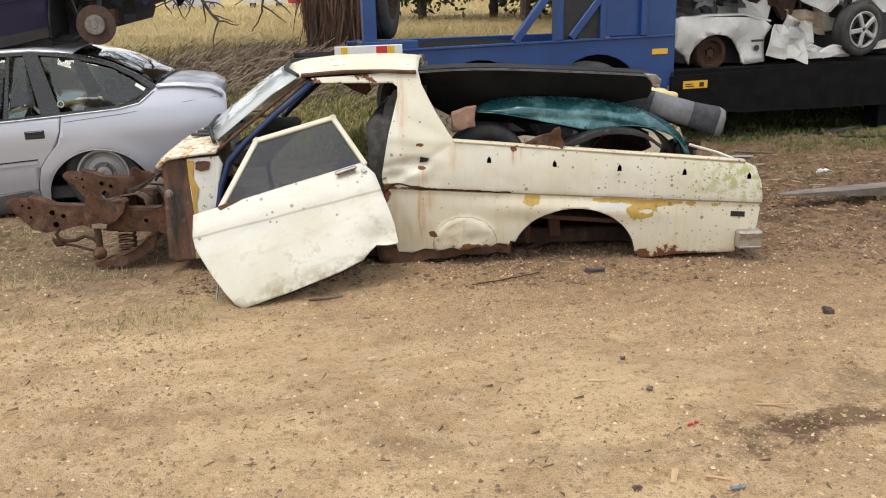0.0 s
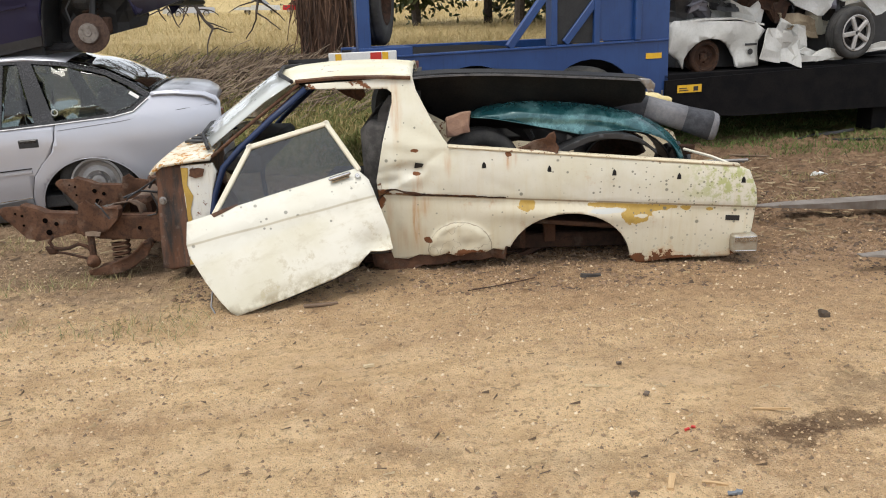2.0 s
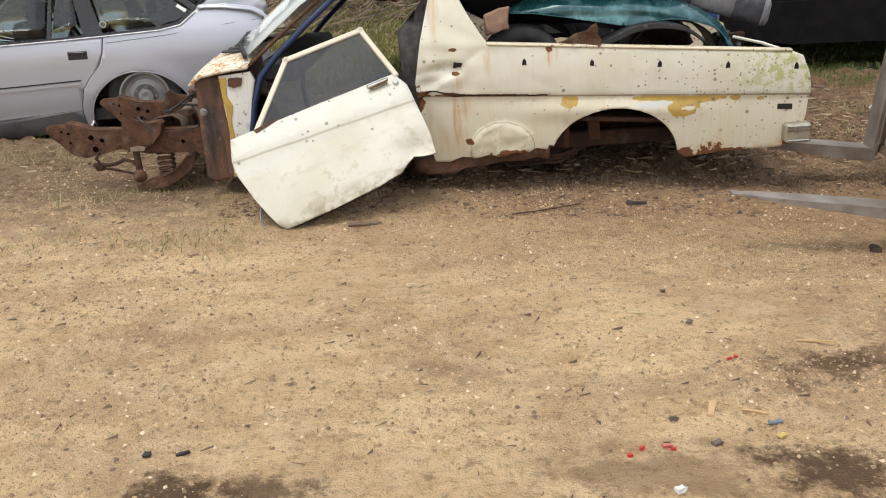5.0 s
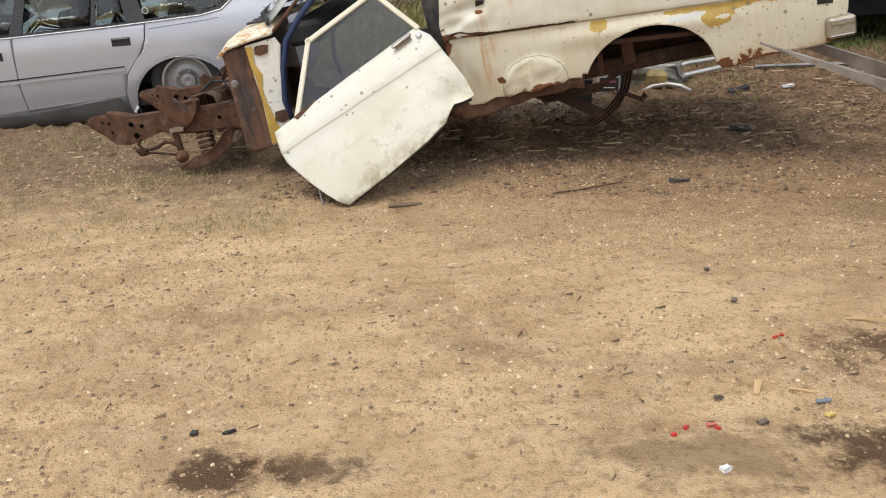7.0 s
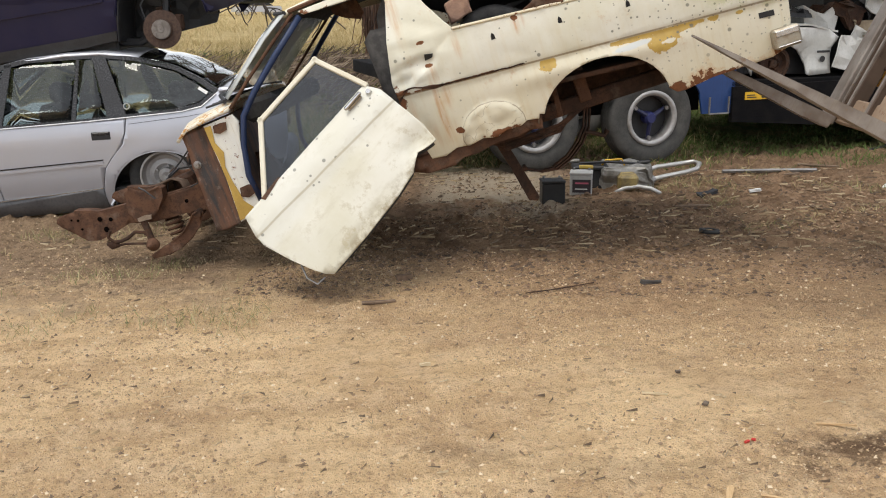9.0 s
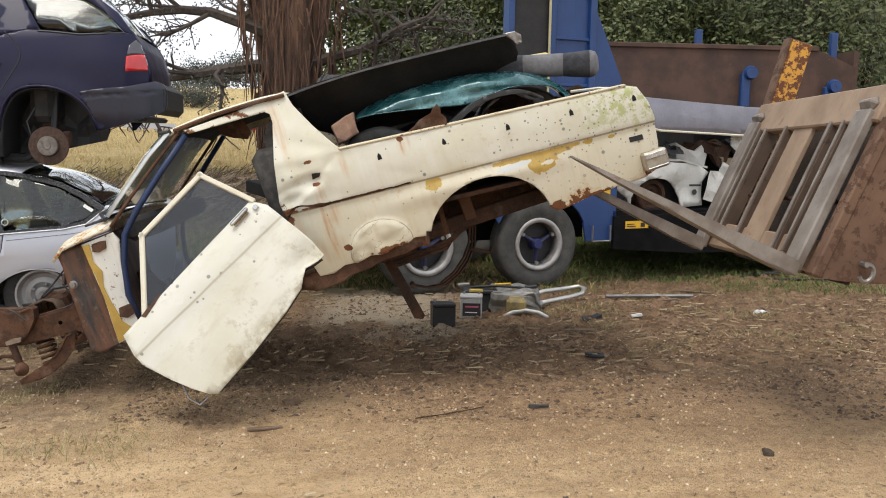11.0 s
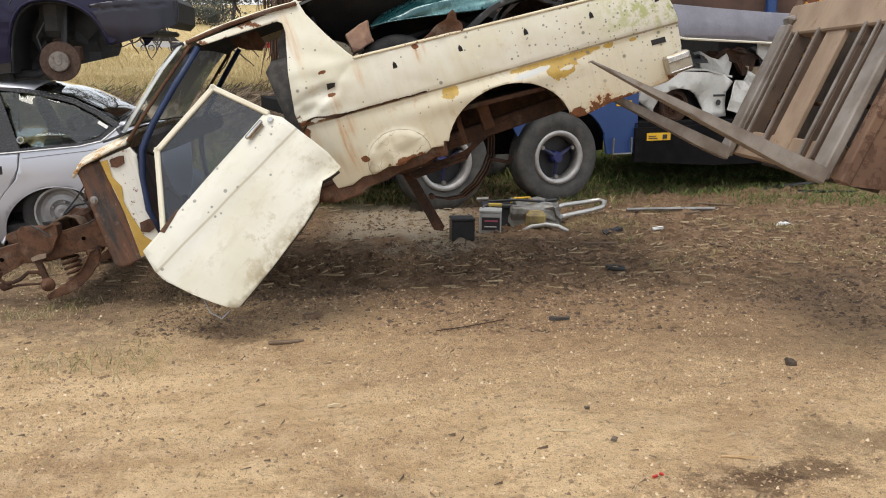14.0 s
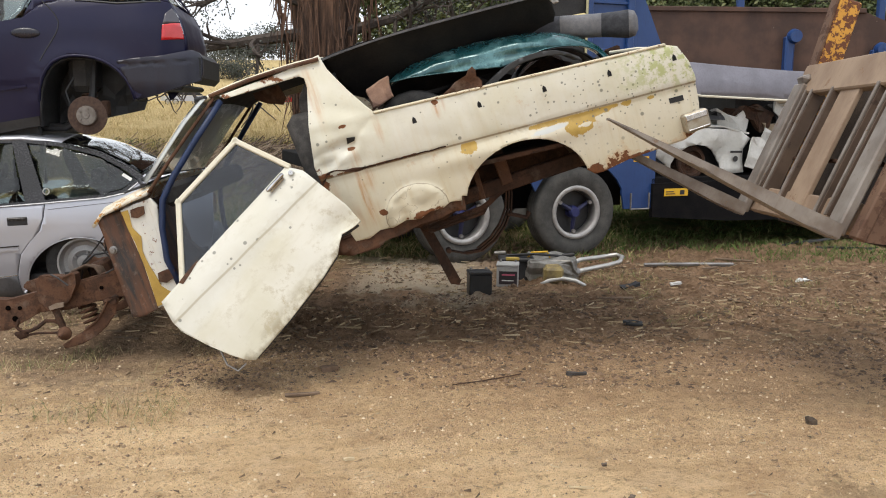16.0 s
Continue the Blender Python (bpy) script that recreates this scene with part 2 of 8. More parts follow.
# ---------------------------------------------------------------- ground
def lane(x, y):
    """How high the ground lies: flat yard, a low bank behind it, a level paddock, then a far hill."""
    rise = 0.0
    s = min(max((y - 10.5 - 0.12 * max(x - 2, 0)) / 7.5, 0), 1)
    rise += 1.0 * s * s * (3 - 2 * s)
    if y > 17:
        rise += 0.6 * min(1.0, (y - 17) / 70)
    if y > 105:
        off = min(max((0.06 - x / y) / 0.16, 0.15), 1.0)
        u = min((y - 105) / 85, 1.0)
        rise += off * 10.2 * (0.35 * u * u + 0.65 * u)
    if y > 190:
        rise -= 0.02 * (y - 190)
    return rise


def ground_height(x, y):
    z = lane(x, y)
    p = Vector((x, y, 0))
    rough = 1.0 if y < 12 else 2.0
    z += rough * (0.016 * noise.noise(p * 0.7) + 0.009 * noise.noise(p * 2.3 + Vector((7, 0, 0))))
    # the door's corner has pressed a shallow hollow
    if abs(x + 0.95) < 1.5 and abs(y - 4.8) < 1.2:
        z -= 0.05 * math.exp(-((x + 0.92) / 0.48) ** 2 - ((y - 4.78) / 0.30) ** 2)
    if -5 < x < 7 and y < 12:
        wild = 1.0 + 3.6 * min(max((y - 5.6) / 1.2, 0), 1)
        z += wild * (0.010 * noise.noise(p * 5) + 0.008 * noise.noise(p * 14 + Vector((0, 3, 0))) + 0.0055 * noise.noise(p * 31))
    return z


def spread(lo, a, b, hi, fine, growth=1.16):
    """Even steps from a to b, widening steps out to lo and hi."""
    mid = list(np.arange(a, b + fine / 2, fine))
    left, right, d = [], [], fine
    x = a
    while x > lo:
        d *= growth
        x -= d
        left.append(x)
    x, d = b, fine
    while x < hi:
        d *= growth
        x += d
        right.append(x)
    return left[::-1] + mid + right


def build_ground():
    xs, ys = spread(-900, -4.2, 5.2, 900, 0.024, 1.13), spread(-300, 1.9, 9.5, 1500, 0.024, 1.11)
    nx = len(xs)
    verts = [(x, y, ground_height(x, y)) for y in ys for x in xs]
    faces = [(j * nx + i, j * nx + i + 1, j * nx + nx + i + 1, j * nx + nx + i) for j in range(len(ys) - 1) for i in range(nx - 1)]
    me = bpy.data.meshes.new("ground")
    me.from_pydata(verts, [], faces)
    me.polygons.foreach_set("use_smooth", [True] * len(faces))
    m = Nodes("yard_dirt")
    xyz = m.split()
    huge, big, mid, fine, grit = m.noise(0.35, 4), m.noise(1.1, 6), m.noise(5, 6, 0.7), m.noise(30, 4, 0.7), m.noise(120, 2, 0.7)
    turned = m.n.new("ShaderNodeMapping")
    turned.inputs["Rotation"].default_value = (0, 0, radians(-14))
    m.l.new(m.co, turned.inputs[0])
    drag = m.noise(2.2, 8, 0.72, (0.45, 2.0, 1), turned.outputs[0])
    lumps = m.noise(13, 7, 0.75)
    col = m.mix(m.step(drag, 0.38, 0.62), (0.80, 0.575, 0.330), (0.60, 0.405, 0.222))
    col = m.mix(m.step(big, 0.46, 0.64, 0, 0.72), col, (0.47, 0.305, 0.170))
    col = m.mix(m.step(lumps, 0.54, 0.66, 0, 0.72), col, (0.25, 0.155, 0.083))
    col = m.mix(m.step(mid, 0.44, 0.70, 0, 0.65), col, (0.84, 0.62, 0.385))
    col = m.mix(m.step(fine, 0.51, 0.67, 0, 0.55), col, (0.30, 0.188, 0.102))
    col = m.mix(m.step(grit, 0.60, 0.72, 0, 0.6), col, (0.66, 0.56, 0.42))
    # the lane grows browner away from the wheel track
    worn = m.math("ADD", xyz[1], m.math("MULTIPLY", m.math("SUBTRACT", mid, 0.5), 3.0))
    brown = m.mix(m.step(lumps, 0.42, 0.62), (0.47, 0.300, 0.170), (0.28, 0.172, 0.097))
    col = m.mix(m.math("MULTIPLY", m.step(worn, 3.4, 5.4, 0, 0.75), m.step(xyz[0], -1.5, 0.5)), col, brown)
    # damp oil stains near the camera
    ragged = m.math("ADD", m.math("MULTIPLY", m.math("SUBTRACT", m.noise(4.5, 8, 0.75), 0.5), 4.2), m.math("MULTIPLY", m.math("SUBTRACT", lumps, 0.5), 1.6))
    for sx, sy, wide, deep, dark in ((1.32, 3.12, 0.26, 0.16, 0.8), (1.62, 3.20, 0.24, 0.12, 0.7), (-0.98, 2.24, 0.22, 0.11, 0.9), (-0.69, 2.27, 0.22, 0.09, 0.8), (1.16, 2.40, 0.34, 0.17, 0.9), (0.62, 2.38, 0.50, 0.20, 0.45), (-0.15, 3.05, 0.28, 0.10, 0.3), (1.95, 3.5, 0.4, 0.2, 0.45), (0.55, 2.95, 0.6, 0.10, 0.22)):
        dx, dy = m.math("DIVIDE", m.math("SUBTRACT", xyz[0], sx), wide), m.math("DIVIDE", m.math("SUBTRACT", xyz[1], sy), deep)
        far = m.math("SQRT", m.math("ADD", m.math("MULTIPLY", dx, dx), m.math("MULTIPLY", dy, dy)))
        col = m.mix(m.step(m.math("ADD", far, ragged), 1.15, 0.35, 0, dark), col, (0.105, 0.060, 0.035))
    # dark crumbly soil behind the lane
    edge = m.math("ADD", xyz[1], m.math("MULTIPLY", m.math("SUBTRACT", big, 0.5), 2.2))
    soil = m.mix(m.step(mid, 0.35, 0.65), (0.19, 0.118, 0.070), (0.36, 0.235, 0.145))
    soil = m.mix(m.step(fine, 0.5, 0.7, 0, 0.7), soil, (0.075, 0.045, 0.028))
    col = m.mix(m.math("MULTIPLY", m.step(edge, 4.6, 6.8), m.step(xyz[0], -1.9, -0.9)), col, soil)
    # trodden grey-brown earth round the wreck's nose and the parked car
    nose = m.math("MULTIPLY", m.step(worn, 4.3, 5.6), m.step(xyz[0], -1.0, -2.0))
    col = m.mix(m.math("MULTIPLY", nose, 0.85), col, m.mix(m.step(lumps, 0.42, 0.62), (0.29, 0.20, 0.130), (0.15, 0.10, 0.065)))
    pale = m.math("MULTIPLY", m.step(edge, 7.2, 7.5), m.math("MULTIPLY", m.step(xyz[0], -0.9, -0.4), m.step(xyz[0], 0.9, 0.3)))
    col = m.mix(pale, col, (0.46, 0.38, 0.28))
    # thin grass on the bank, then straw
    turf = m.mix(m.step(mid, 0.4, 0.65), (0.13, 0.145, 0.04), (0.30, 0.235, 0.10))
    col = m.mix(m.math("MULTIPLY", m.step(m.math("SUBTRACT", edge, m.step(xyz[0], -0.5, 1.2, 0, 1.6)), 8.7, 10.0), m.step(huge, 0.25, 0.5, 0.6, 1)), col, turf)
    straw = m.mix(m.step(big, 0.35, 0.65), (0.52, 0.405, 0.205), (0.42, 0.32, 0.15))
    col = m.mix(m.step(edge, 14, 18), col, straw)
    far = m.math("MULTIPLY", m.step(xyz[0], -0.5, 2.5), m.step(edge, 10.2, 11.4))
    green = m.mix(m.step(mid, 0.4, 0.65), (0.065, 0.10, 0.025), (0.16, 0.14, 0.06))
    col = m.mix(m.math("MULTIPLY", m.math("MULTIPLY", far, m.step(big, 0.40, 0.60, 0.25, 0.9)), m.step(xyz[1], 17, 13)), col, green)
    m.bump(m.math("ADD", m.math("ADD", m.math("MULTIPLY", mid, 0.6), m.math("MULTIPLY", lumps, 0.7)), m.math("ADD", m.math("MULTIPLY", fine, 0.5), m.math("MULTIPLY", grit, 0.5))), 0.9, 0.055)
    m.done(col, 0.95, 0.0, Specular_IOR_Level=0.15)
    me.materials.append(m.mat)
    tagged(new("ground", me), "tan dirt yard with soil, sparse turf and straw paddock", "ground", kind="structure")


build_ground()


# ---------------------------------------------------------------- the wrecked utility
# The body is drawn in yard coordinates as it first lies, its near side at y = 0; BASE shifts it to its pivot.
BASE = Matrix.Translation((2.13, 0, -0.05))


def level(x, z):
    """Height above the body's own base line, which dips towards the tail."""
    return z + 0.095 * x


def waist(x):
    """Height of the crease along the side."""
    return 0.507 - 0.0655 * x


# folds knocked into the side: two ends, depth, width
FOLDS = (((-0.37, 0.585), (-0.10, 0.665), 0.030, 0.028), ((-0.36, 0.70), (-0.10, 0.735), -0.016, 0.030), ((-0.36, 0.66), (-0.14, 0.70), 0.022, 0.018), ((-0.10, 0.69), (0.07, 0.80), 0.016, 0.030),
         ((-0.20, 0.95), (0.03, 0.83), 0.014, 0.045), ((0.65, 0.46), (0.61, 0.74), 0.010, 0.022), ((0.72, 0.50), (0.69, 0.72), -0.006, 0.03), ((-0.34, 0.53), (-0.18, 0.60), -0.018, 0.022), ((-0.30, 0.42), (-0.20, 0.15), 0.010, 0.04), ((0.30, 0.60), (0.50, 0.52), 0.006, 0.03))


def fold_depth(x, z):
    y = 0.0
    for (ax, az), (bx, bz), deep, wide in FOLDS:
        ux, uz = bx - ax, bz - az
        u = max(0.0, min(1.0, ((x - ax) * ux + (z - az) * uz) / (ux * ux + uz * uz)))
        d = math.hypot(x - ax - u * ux, z - az - u * uz)
        if d < 3 * wide:
            y += deep * math.exp(-d / wide) * (1 - 0.5 * abs(2 * u - 1))
    return y


def side_y(x, z):
    h, d = level(x, z), z - waist(x)
    if h > 0.80:
        y = 0.35 * (h - 0.80)
    elif d > 0.0:
        y = 0.010 * math.sin(min(1, d / 0.28) * math.pi) * -1 + 0.004
    elif d > -0.016:
        y = 0.004 + 0.018 * -d / 0.016
    else:
        y = 0.022 + 0.07 * (d / 0.5) ** 2 - 0.03 * math.exp(-((d + 0.10) / 0.06) ** 2) * math.exp(-((x - 0.84) / 0.5) ** 2)
    dent = math.exp(-((x + 0.22) / 0.20) ** 2 - ((z - 0.64) / 0.13) ** 2)
    y += dent * (0.030 * noise.noise(Vector((x * 9, 3.1, z * 12))) + 0.012) + fold_depth(x, z)
    y += 0.004 * noise.noise(Vector((x * 3, 0, z * 3))) + 0.0022 * noise.noise(Vector((x * 9, 5, z * 9)))
    bow = max(0.0, min(1.0, (1.0 - ((x - 0.145) / 0.205) ** 2 - ((z - 0.14) / 0.18) ** 2) / 0.18))
    crinkle = bow * (0.020 * noise.noise(Vector((x * 13, 7, z * 13))) - 0.030)
    return y + crinkle


def side_paint():
    m = Nodes("flaking_cream_paint")
    x, _, z = m.split()
    h = m.math("ADD", z, m.math("MULTIPLY", x, 0.095))
    w = m.math("ADD", m.math("ADD", z, m.math("MULTIPLY", x, 0.0655)), -0.507)
    big, mid, fine, tiny = m.noise(1.7), m.noise(6, 8, 0.7), m.noise(45, 4), m.noise(16, 5, 0.7)
    ragged = m.math("MULTIPLY", m.math("SUBTRACT", m.noise(19, 4, 0.65), 0.5), 1.6)

    def blob(cx, cz, wx, wz, soft=0.12, rag=1.0):
        dx, dz = m.math("DIVIDE", m.math("SUBTRACT", x, cx), wx), m.math("DIVIDE", m.math("SUBTRACT", z, cz), wz)
        far = m.math("SQRT", m.math("ADD", m.math("MULTIPLY", dx, dx), m.math("MULTIPLY", dz, dz)))
        return m.step(m.math("ADD", far, m.math("MULTIPLY", ragged, rag)), 1.0 + soft, 1.0 - soft)

    runs = m.noise(3.4, 5, 0.65, (7, 1, 0.6))
    col = m.mix(m.step(big, 0.38, 0.62), (0.60, 0.575, 0.455), (0.66, 0.645, 0.56))
    low = m.step(w, -0.03, 0.0, 1, 0)
    col = m.mix(m.math("MULTIPLY", low, 0.45), col, (0.66, 0.595, 0.43))
    col = m.mix(m.math("MULTIPLY", m.step(runs, 0.47, 0.72, 0, 0.42), m.step(w, 0.30, -0.2, 0.4, 1)), col, (0.56, 0.47, 0.29))
    col = m.mix(m.step(m.noise(3.0, 6, 0.7), 0.52, 0.72, 0, 0.4), col, (0.50, 0.47, 0.38))
    col = m.mix(m.step(fine, 0.55, 0.8, 0, 0.25), col, (0.42, 0.38, 0.27))
    # rust runs below the torn seam, the filler hole and the corner of the bed
    thin = m.step(m.noise(9, 4, 0.6, (4, 1, 0.3)), 0.40, 0.62, 0.25, 1)
    for cx, cz, wx, wz, much in ((-0.135, 0.37, 0.018, 0.17, 0.85), (-0.07, 0.44, 0.030, 0.07, 0.5), (-0.115, 0.60, 0.012, 0.06, 0.8), (-0.095, 0.59, 0.010, 0.05, 0.6), (-0.30, 0.42, 0.02, 0.10, 0.35), (0.075, 0.72, 0.02, 0.09, 0.45), (0.455, 0.72, 0.02, 0.05, 0.6), (0.50, 0.73, 0.012, 0.04, 0.5), (-0.24, 1.05, 0.03, 0.16, 0.45), (-0.18, 0.22, 0.10, 0.08, 0.25)):
        col = m.mix(m.math("MULTIPLY", m.math("MULTIPLY", blob(cx, cz, wx, wz, 0.7, 0.5), thin), much), col, (0.46, 0.21, 0.055))
    # ochre undercoat bared along the waist crease
    under = m.step(w, -0.010, -0.014)
    ochre = blob(0.57, 0.425, 0.055, 0.045, 0.05, 0.9)
    for cx, cz, wx, wz in ((1.12, 0.412, 0.17, 0.020), (1.38, 0.388, 0.16, 0.026), (1.285, 0.335, 0.09, 0.058), (1.59, 0.378, 0.035, 0.022), (1.75, 0.36, 0.025, 0.012)):
        ochre = m.math("MAXIMUM", ochre, blob(cx, cz, wx, wz, 0.05, 0.95))
    ochre = m.math("MULTIPLY", ochre, m.math("SUBTRACT", 1.0, blob(1.31, 0.33, 0.045, 0.014, 0.1, 1.3)))
    col = m.mix(m.math("MULTIPLY", ochre, under), col, m.mix(m.step(tiny, 0.4, 0.65), (0.50, 0.34, 0.085), (0.43, 0.29, 0.075)))
    col = m.mix(m.math("MULTIPLY", blob(1.08, 0.370, 0.11, 0.018, 0.15, 0.7), 0.8), col, (0.55, 0.59, 0.60))
    # the pushed-in patch ahead of the wheel arch: greyer, cracked round its rim
    dx, dz = m.math("DIVIDE", m.math("SUBTRACT", x, 0.145), 0.205), m.math("DIVIDE", m.math("SUBTRACT", z, 0.14), 0.18)
    out = m.math("ADD", m.math("SQRT", m.math("ADD", m.math("MULTIPLY", dx, dx), m.math("MULTIPLY", dz, dz))), m.math("MULTIPLY", ragged, 0.05))
    col = m.mix(m.step(out, 1.02, 0.97, 0, 0.30), col, (0.52, 0.47, 0.34))
    crack = m.step(m.math("ABSOLUTE", m.math("SUBTRACT", m.noise(7, 3, 0.5), 0.5)), 0.007, 0.002)
    col = m.mix(m.math("MULTIPLY", m.math("MULTIPLY", crack, m.step(out, 1.0, 0.95)), 0.6), col, (0.22, 0.17, 0.11))
    rim = m.math("MULTIPLY", m.step(m.math("ABSOLUTE", m.math("SUBTRACT", out, 1.0)), 0.022, 0.008), m.step(mid, 0.36, 0.50, 0.1, 0.75))
    col = m.mix(rim, col, (0.24, 0.19, 0.13))
    # dark spots of lichen, thicker towards the tail
    for scale, edge in ((13, 0.10), (24, 0.14), (42, 0.18)):
        cell = m.cells(scale)
        pick = m.n.new("ShaderNodeSeparateColor")
        m.l.new(cell.outputs["Color"], pick.inputs[0])
        some = m.math("GREATER_THAN", pick.outputs[0], m.step(x, 0.2, 1.9, 0.955, 0.66))
        high = m.step(h, 0.2, 0.5, 0.35, 1)
        dot = m.math("MULTIPLY", m.step(m.math("ADD", cell.outputs["Distance"], m.math("MULTIPLY", ragged, 0.06)), edge, edge + 0.09, 1, 0), m.math("MULTIPLY", some, high))
        col = m.mix(m.math("MULTIPLY", dot, 0.85), col, (0.17, 0.17, 0.135))
    moss = m.math("MULTIPLY", m.math("MULTIPLY", m.step(x, 1.45, 1.85), m.step(h, 0.48, 0.66)), m.step(tiny, 0.46, 0.58))
    col = m.mix(m.math("MULTIPLY", moss, 0.75), col, (0.34, 0.38, 0.10))
    # rust at the rail, the bottom, the front edge and a few deep spots
    lip = m.math("ADD", m.math("MULTIPLY", m.step(h, 0.795, 0.82), m.step(x, -0.05, 0.1)), m.step(z, 0.15, 0.05))
    seam = m.math("MULTIPLY", m.step(m.math("ABSOLUTE", w), 0.014, 0.005), m.step(x, 0.45, 0.2))
    front = m.step(m.math("ADD", x, m.math("MULTIPLY", h, -0.1)), -0.37, -0.43)
    gone = m.step(m.math("ADD", mid, m.math("MULTIPLY", m.math("ADD", m.math("ADD", lip, front), m.math("MULTIPLY", seam, 2.0)), 0.13)), 0.69, 0.715)
    for cx, cz, wx, wz in ((-0.127, 0.795, 0.022, 0.010), (-0.12, 0.648, 0.022, 0.012), (0.455, 0.755, 0.018, 0.016), (1.30, 0.025, 0.07, 0.045), (1.55, 0.035, 0.16, 0.016), (0.20, 0.12, 0.10, 0.022), (-0.06, 0.205, 0.022, 0.02), (-0.36, 0.50, 0.03, 0.07), (-0.33, 0.545, 0.04, 0.012)):
        gone = m.math("MAXIMUM", gone, blob(cx, cz, wx, wz, 0.12, 1.7))
    rust = m.mix(fine, (0.07, 0.028, 0.014), (0.24, 0.09, 0.03))
    halo = m.step(m.math("ADD", mid, m.math("MULTIPLY", m.math("ADD", lip, seam), 0.13)), 0.60, 0.70)
    col = m.mix(m.math("MULTIPLY", halo, 0.4), col, (0.52, 0.28, 0.09))
    col = m.mix(gone, col, rust)
    # Shading under the waist crease, painted as a broken dark line.
    crease_shade = m.math("MULTIPLY", m.step(m.math("ABSOLUTE", m.math("ADD", w, 0.006)), 0.009, 0.003), m.step(mid, 0.30, 0.50, 0.25, 0.8))
    col = m.mix(crease_shade, col, (0.20, 0.14, 0.07))
    m.bump(m.math("SUBTRACT", m.math("MULTIPLY", fine, 0.3), m.math("ADD", gone, rim)), 0.35, 0.003)
    return m.done(col, m.step(gone, 0, 1, 0.38, 0.9))


def door_paint():
    m = Nodes("chalky_door_paint")
    x, _, z = m.split()
    big, mid, fine = m.noise(2.2), m.noise(7, 8, 0.7), m.noise(50, 4)
    col = m.mix(m.step(big, 0.36, 0.64), (0.565, 0.542, 0.43), (0.64, 0.625, 0.545))
    col = m.mix(m.step(m.noise(4, 6, 0.7, (1, 1, 2.5)), 0.5, 0.7, 0, 0.4), col, (0.45, 0.41, 0.30))
    col = m.mix(m.step(z, 0.33, 0.40, 0, 0.45), col, (0.60, 0.60, 0.55))
    dirt = m.math("MULTIPLY", m.step(z, 0.10, 0.0), m.step(mid, 0.40, 0.60))
    col = m.mix(m.math("MULTIPLY", dirt, 0.8), col, (0.25, 0.20, 0.11))
    for scale, edge in ((14, 0.12), (26, 0.16)):
        cell = m.cells(scale)
        pick = m.n.new("ShaderNodeSeparateColor")
        m.l.new(cell.outputs["Color"], pick.inputs[0])
        some = m.math("GREATER_THAN", pick.outputs[0], m.step(z, 0.2, 0.45, 0.985, 0.80))
        dot = m.math("MULTIPLY", m.step(cell.outputs["Distance"], edge, edge + 0.08, 1, 0), some)
        col = m.mix(m.math("MULTIPLY", dot, 0.9), col, (0.22, 0.22, 0.19))
    # The door crease's shading is painted on as a thin dark line.
    crease = m.math("ADD", m.math("ADD", z, m.math("MULTIPLY", x, 0.12)), -0.482)
    col = m.mix(m.step(m.math("ABSOLUTE", crease), 0.010, 0.003, 0, 0.55), col, (0.30, 0.25, 0.15))
    scuff = m.math("MULTIPLY", m.step(m.noise(9, 8, 0.75), 0.52, 0.66), m.step(z, 0.40, 0.05, 0.25, 0.8))
    col = m.mix(scuff, col, (0.40, 0.35, 0.23))
    gone = m.step(mid, 0.70, 0.725)
    col = m.mix(gone, col, m.mix(fine, (0.10, 0.04, 0.018), (0.33, 0.13, 0.04)))
    m.bump(m.math("SUBTRACT", m.math("MULTIPLY", fine, 0.3), gone), 0.25, 0.003)
    return m.done(col, 0.5)


SIDE, DOORPAINT = side_paint(), door_paint()
ROOFPAINT = worn_paint("weathered_roof_paint", (0.66, 0.61, 0.44), (0.74, 0.70, 0.56), much=0.63, scale=3.2)
EDGERUST = worn_paint("rusted_gutter", (0.60, 0.52, 0.36), (0.64, 0.58, 0.44), much=0.585, scale=7)
HOLE = plain("dark_hollow", (0.004, 0.003, 0.003), (0.006, 0.005, 0.004), 9, 1.0, Specular_IOR_Level=0.0)
TUB = plain("dusty_wheel_tub", (0.17, 0.12, 0.082), (0.11, 0.072, 0.048), 7, 0.9, 0, 0.4, 0.005)
NAVY = plain("navy_inner_paint", (0.008, 0.02, 0.062), (0.013, 0.03, 0.09), 9, 0.5)
TRIM = plain("dark_cab_lining", (0.018, 0.018, 0.02), (0.04, 0.038, 0.036), 7, 0.8)
SEATCLOTH = plain("torn_grey_cloth", (0.045, 0.043, 0.042), (0.09, 0.085, 0.08), 14, 0.95, 0, 0.6, 0.01)
FIREWALL = Nodes("streaked_firewall")
_run, _fine = FIREWALL.noise(5, 6, 0.65, (4, 4, 0.5)), FIREWALL.noise(30, 4, 0.7)
_skin = FIREWALL.mix(FIREWALL.step(_run, 0.36, 0.60), (0.030, 0.028, 0.027), (0.115, 0.055, 0.032))
_skin = FIREWALL.mix(FIREWALL.step(FIREWALL.noise(3, 5, 0.7, (3, 3, 0.7)), 0.56, 0.70, 0, 0.8), _skin, (0.19, 0.085, 0.045))
_skin = FIREWALL.mix(FIREWALL.step(_fine, 0.55, 0.72, 0, 0.5), _skin, (0.20, 0.16, 0.13))
FIREWALL.bump(_run, 0.5, 0.008)
FIREWALL = FIREWALL.done(_skin, 0.6)
COWL = worn_paint("peeling_cowl_paint", (0.72, 0.69, 0.58), (0.60, 0.53, 0.40), (0.20, 0.075, 0.03), much=0.60, scale=6, under=(0.50, 0.27, 0.07))
PILLAR = worn_paint("hinge_pillar_paint", (0.72, 0.71, 0.64), (0.66, 0.66, 0.62), much=0.60, scale=6)
TEAL = Nodes("teal_car_paint")
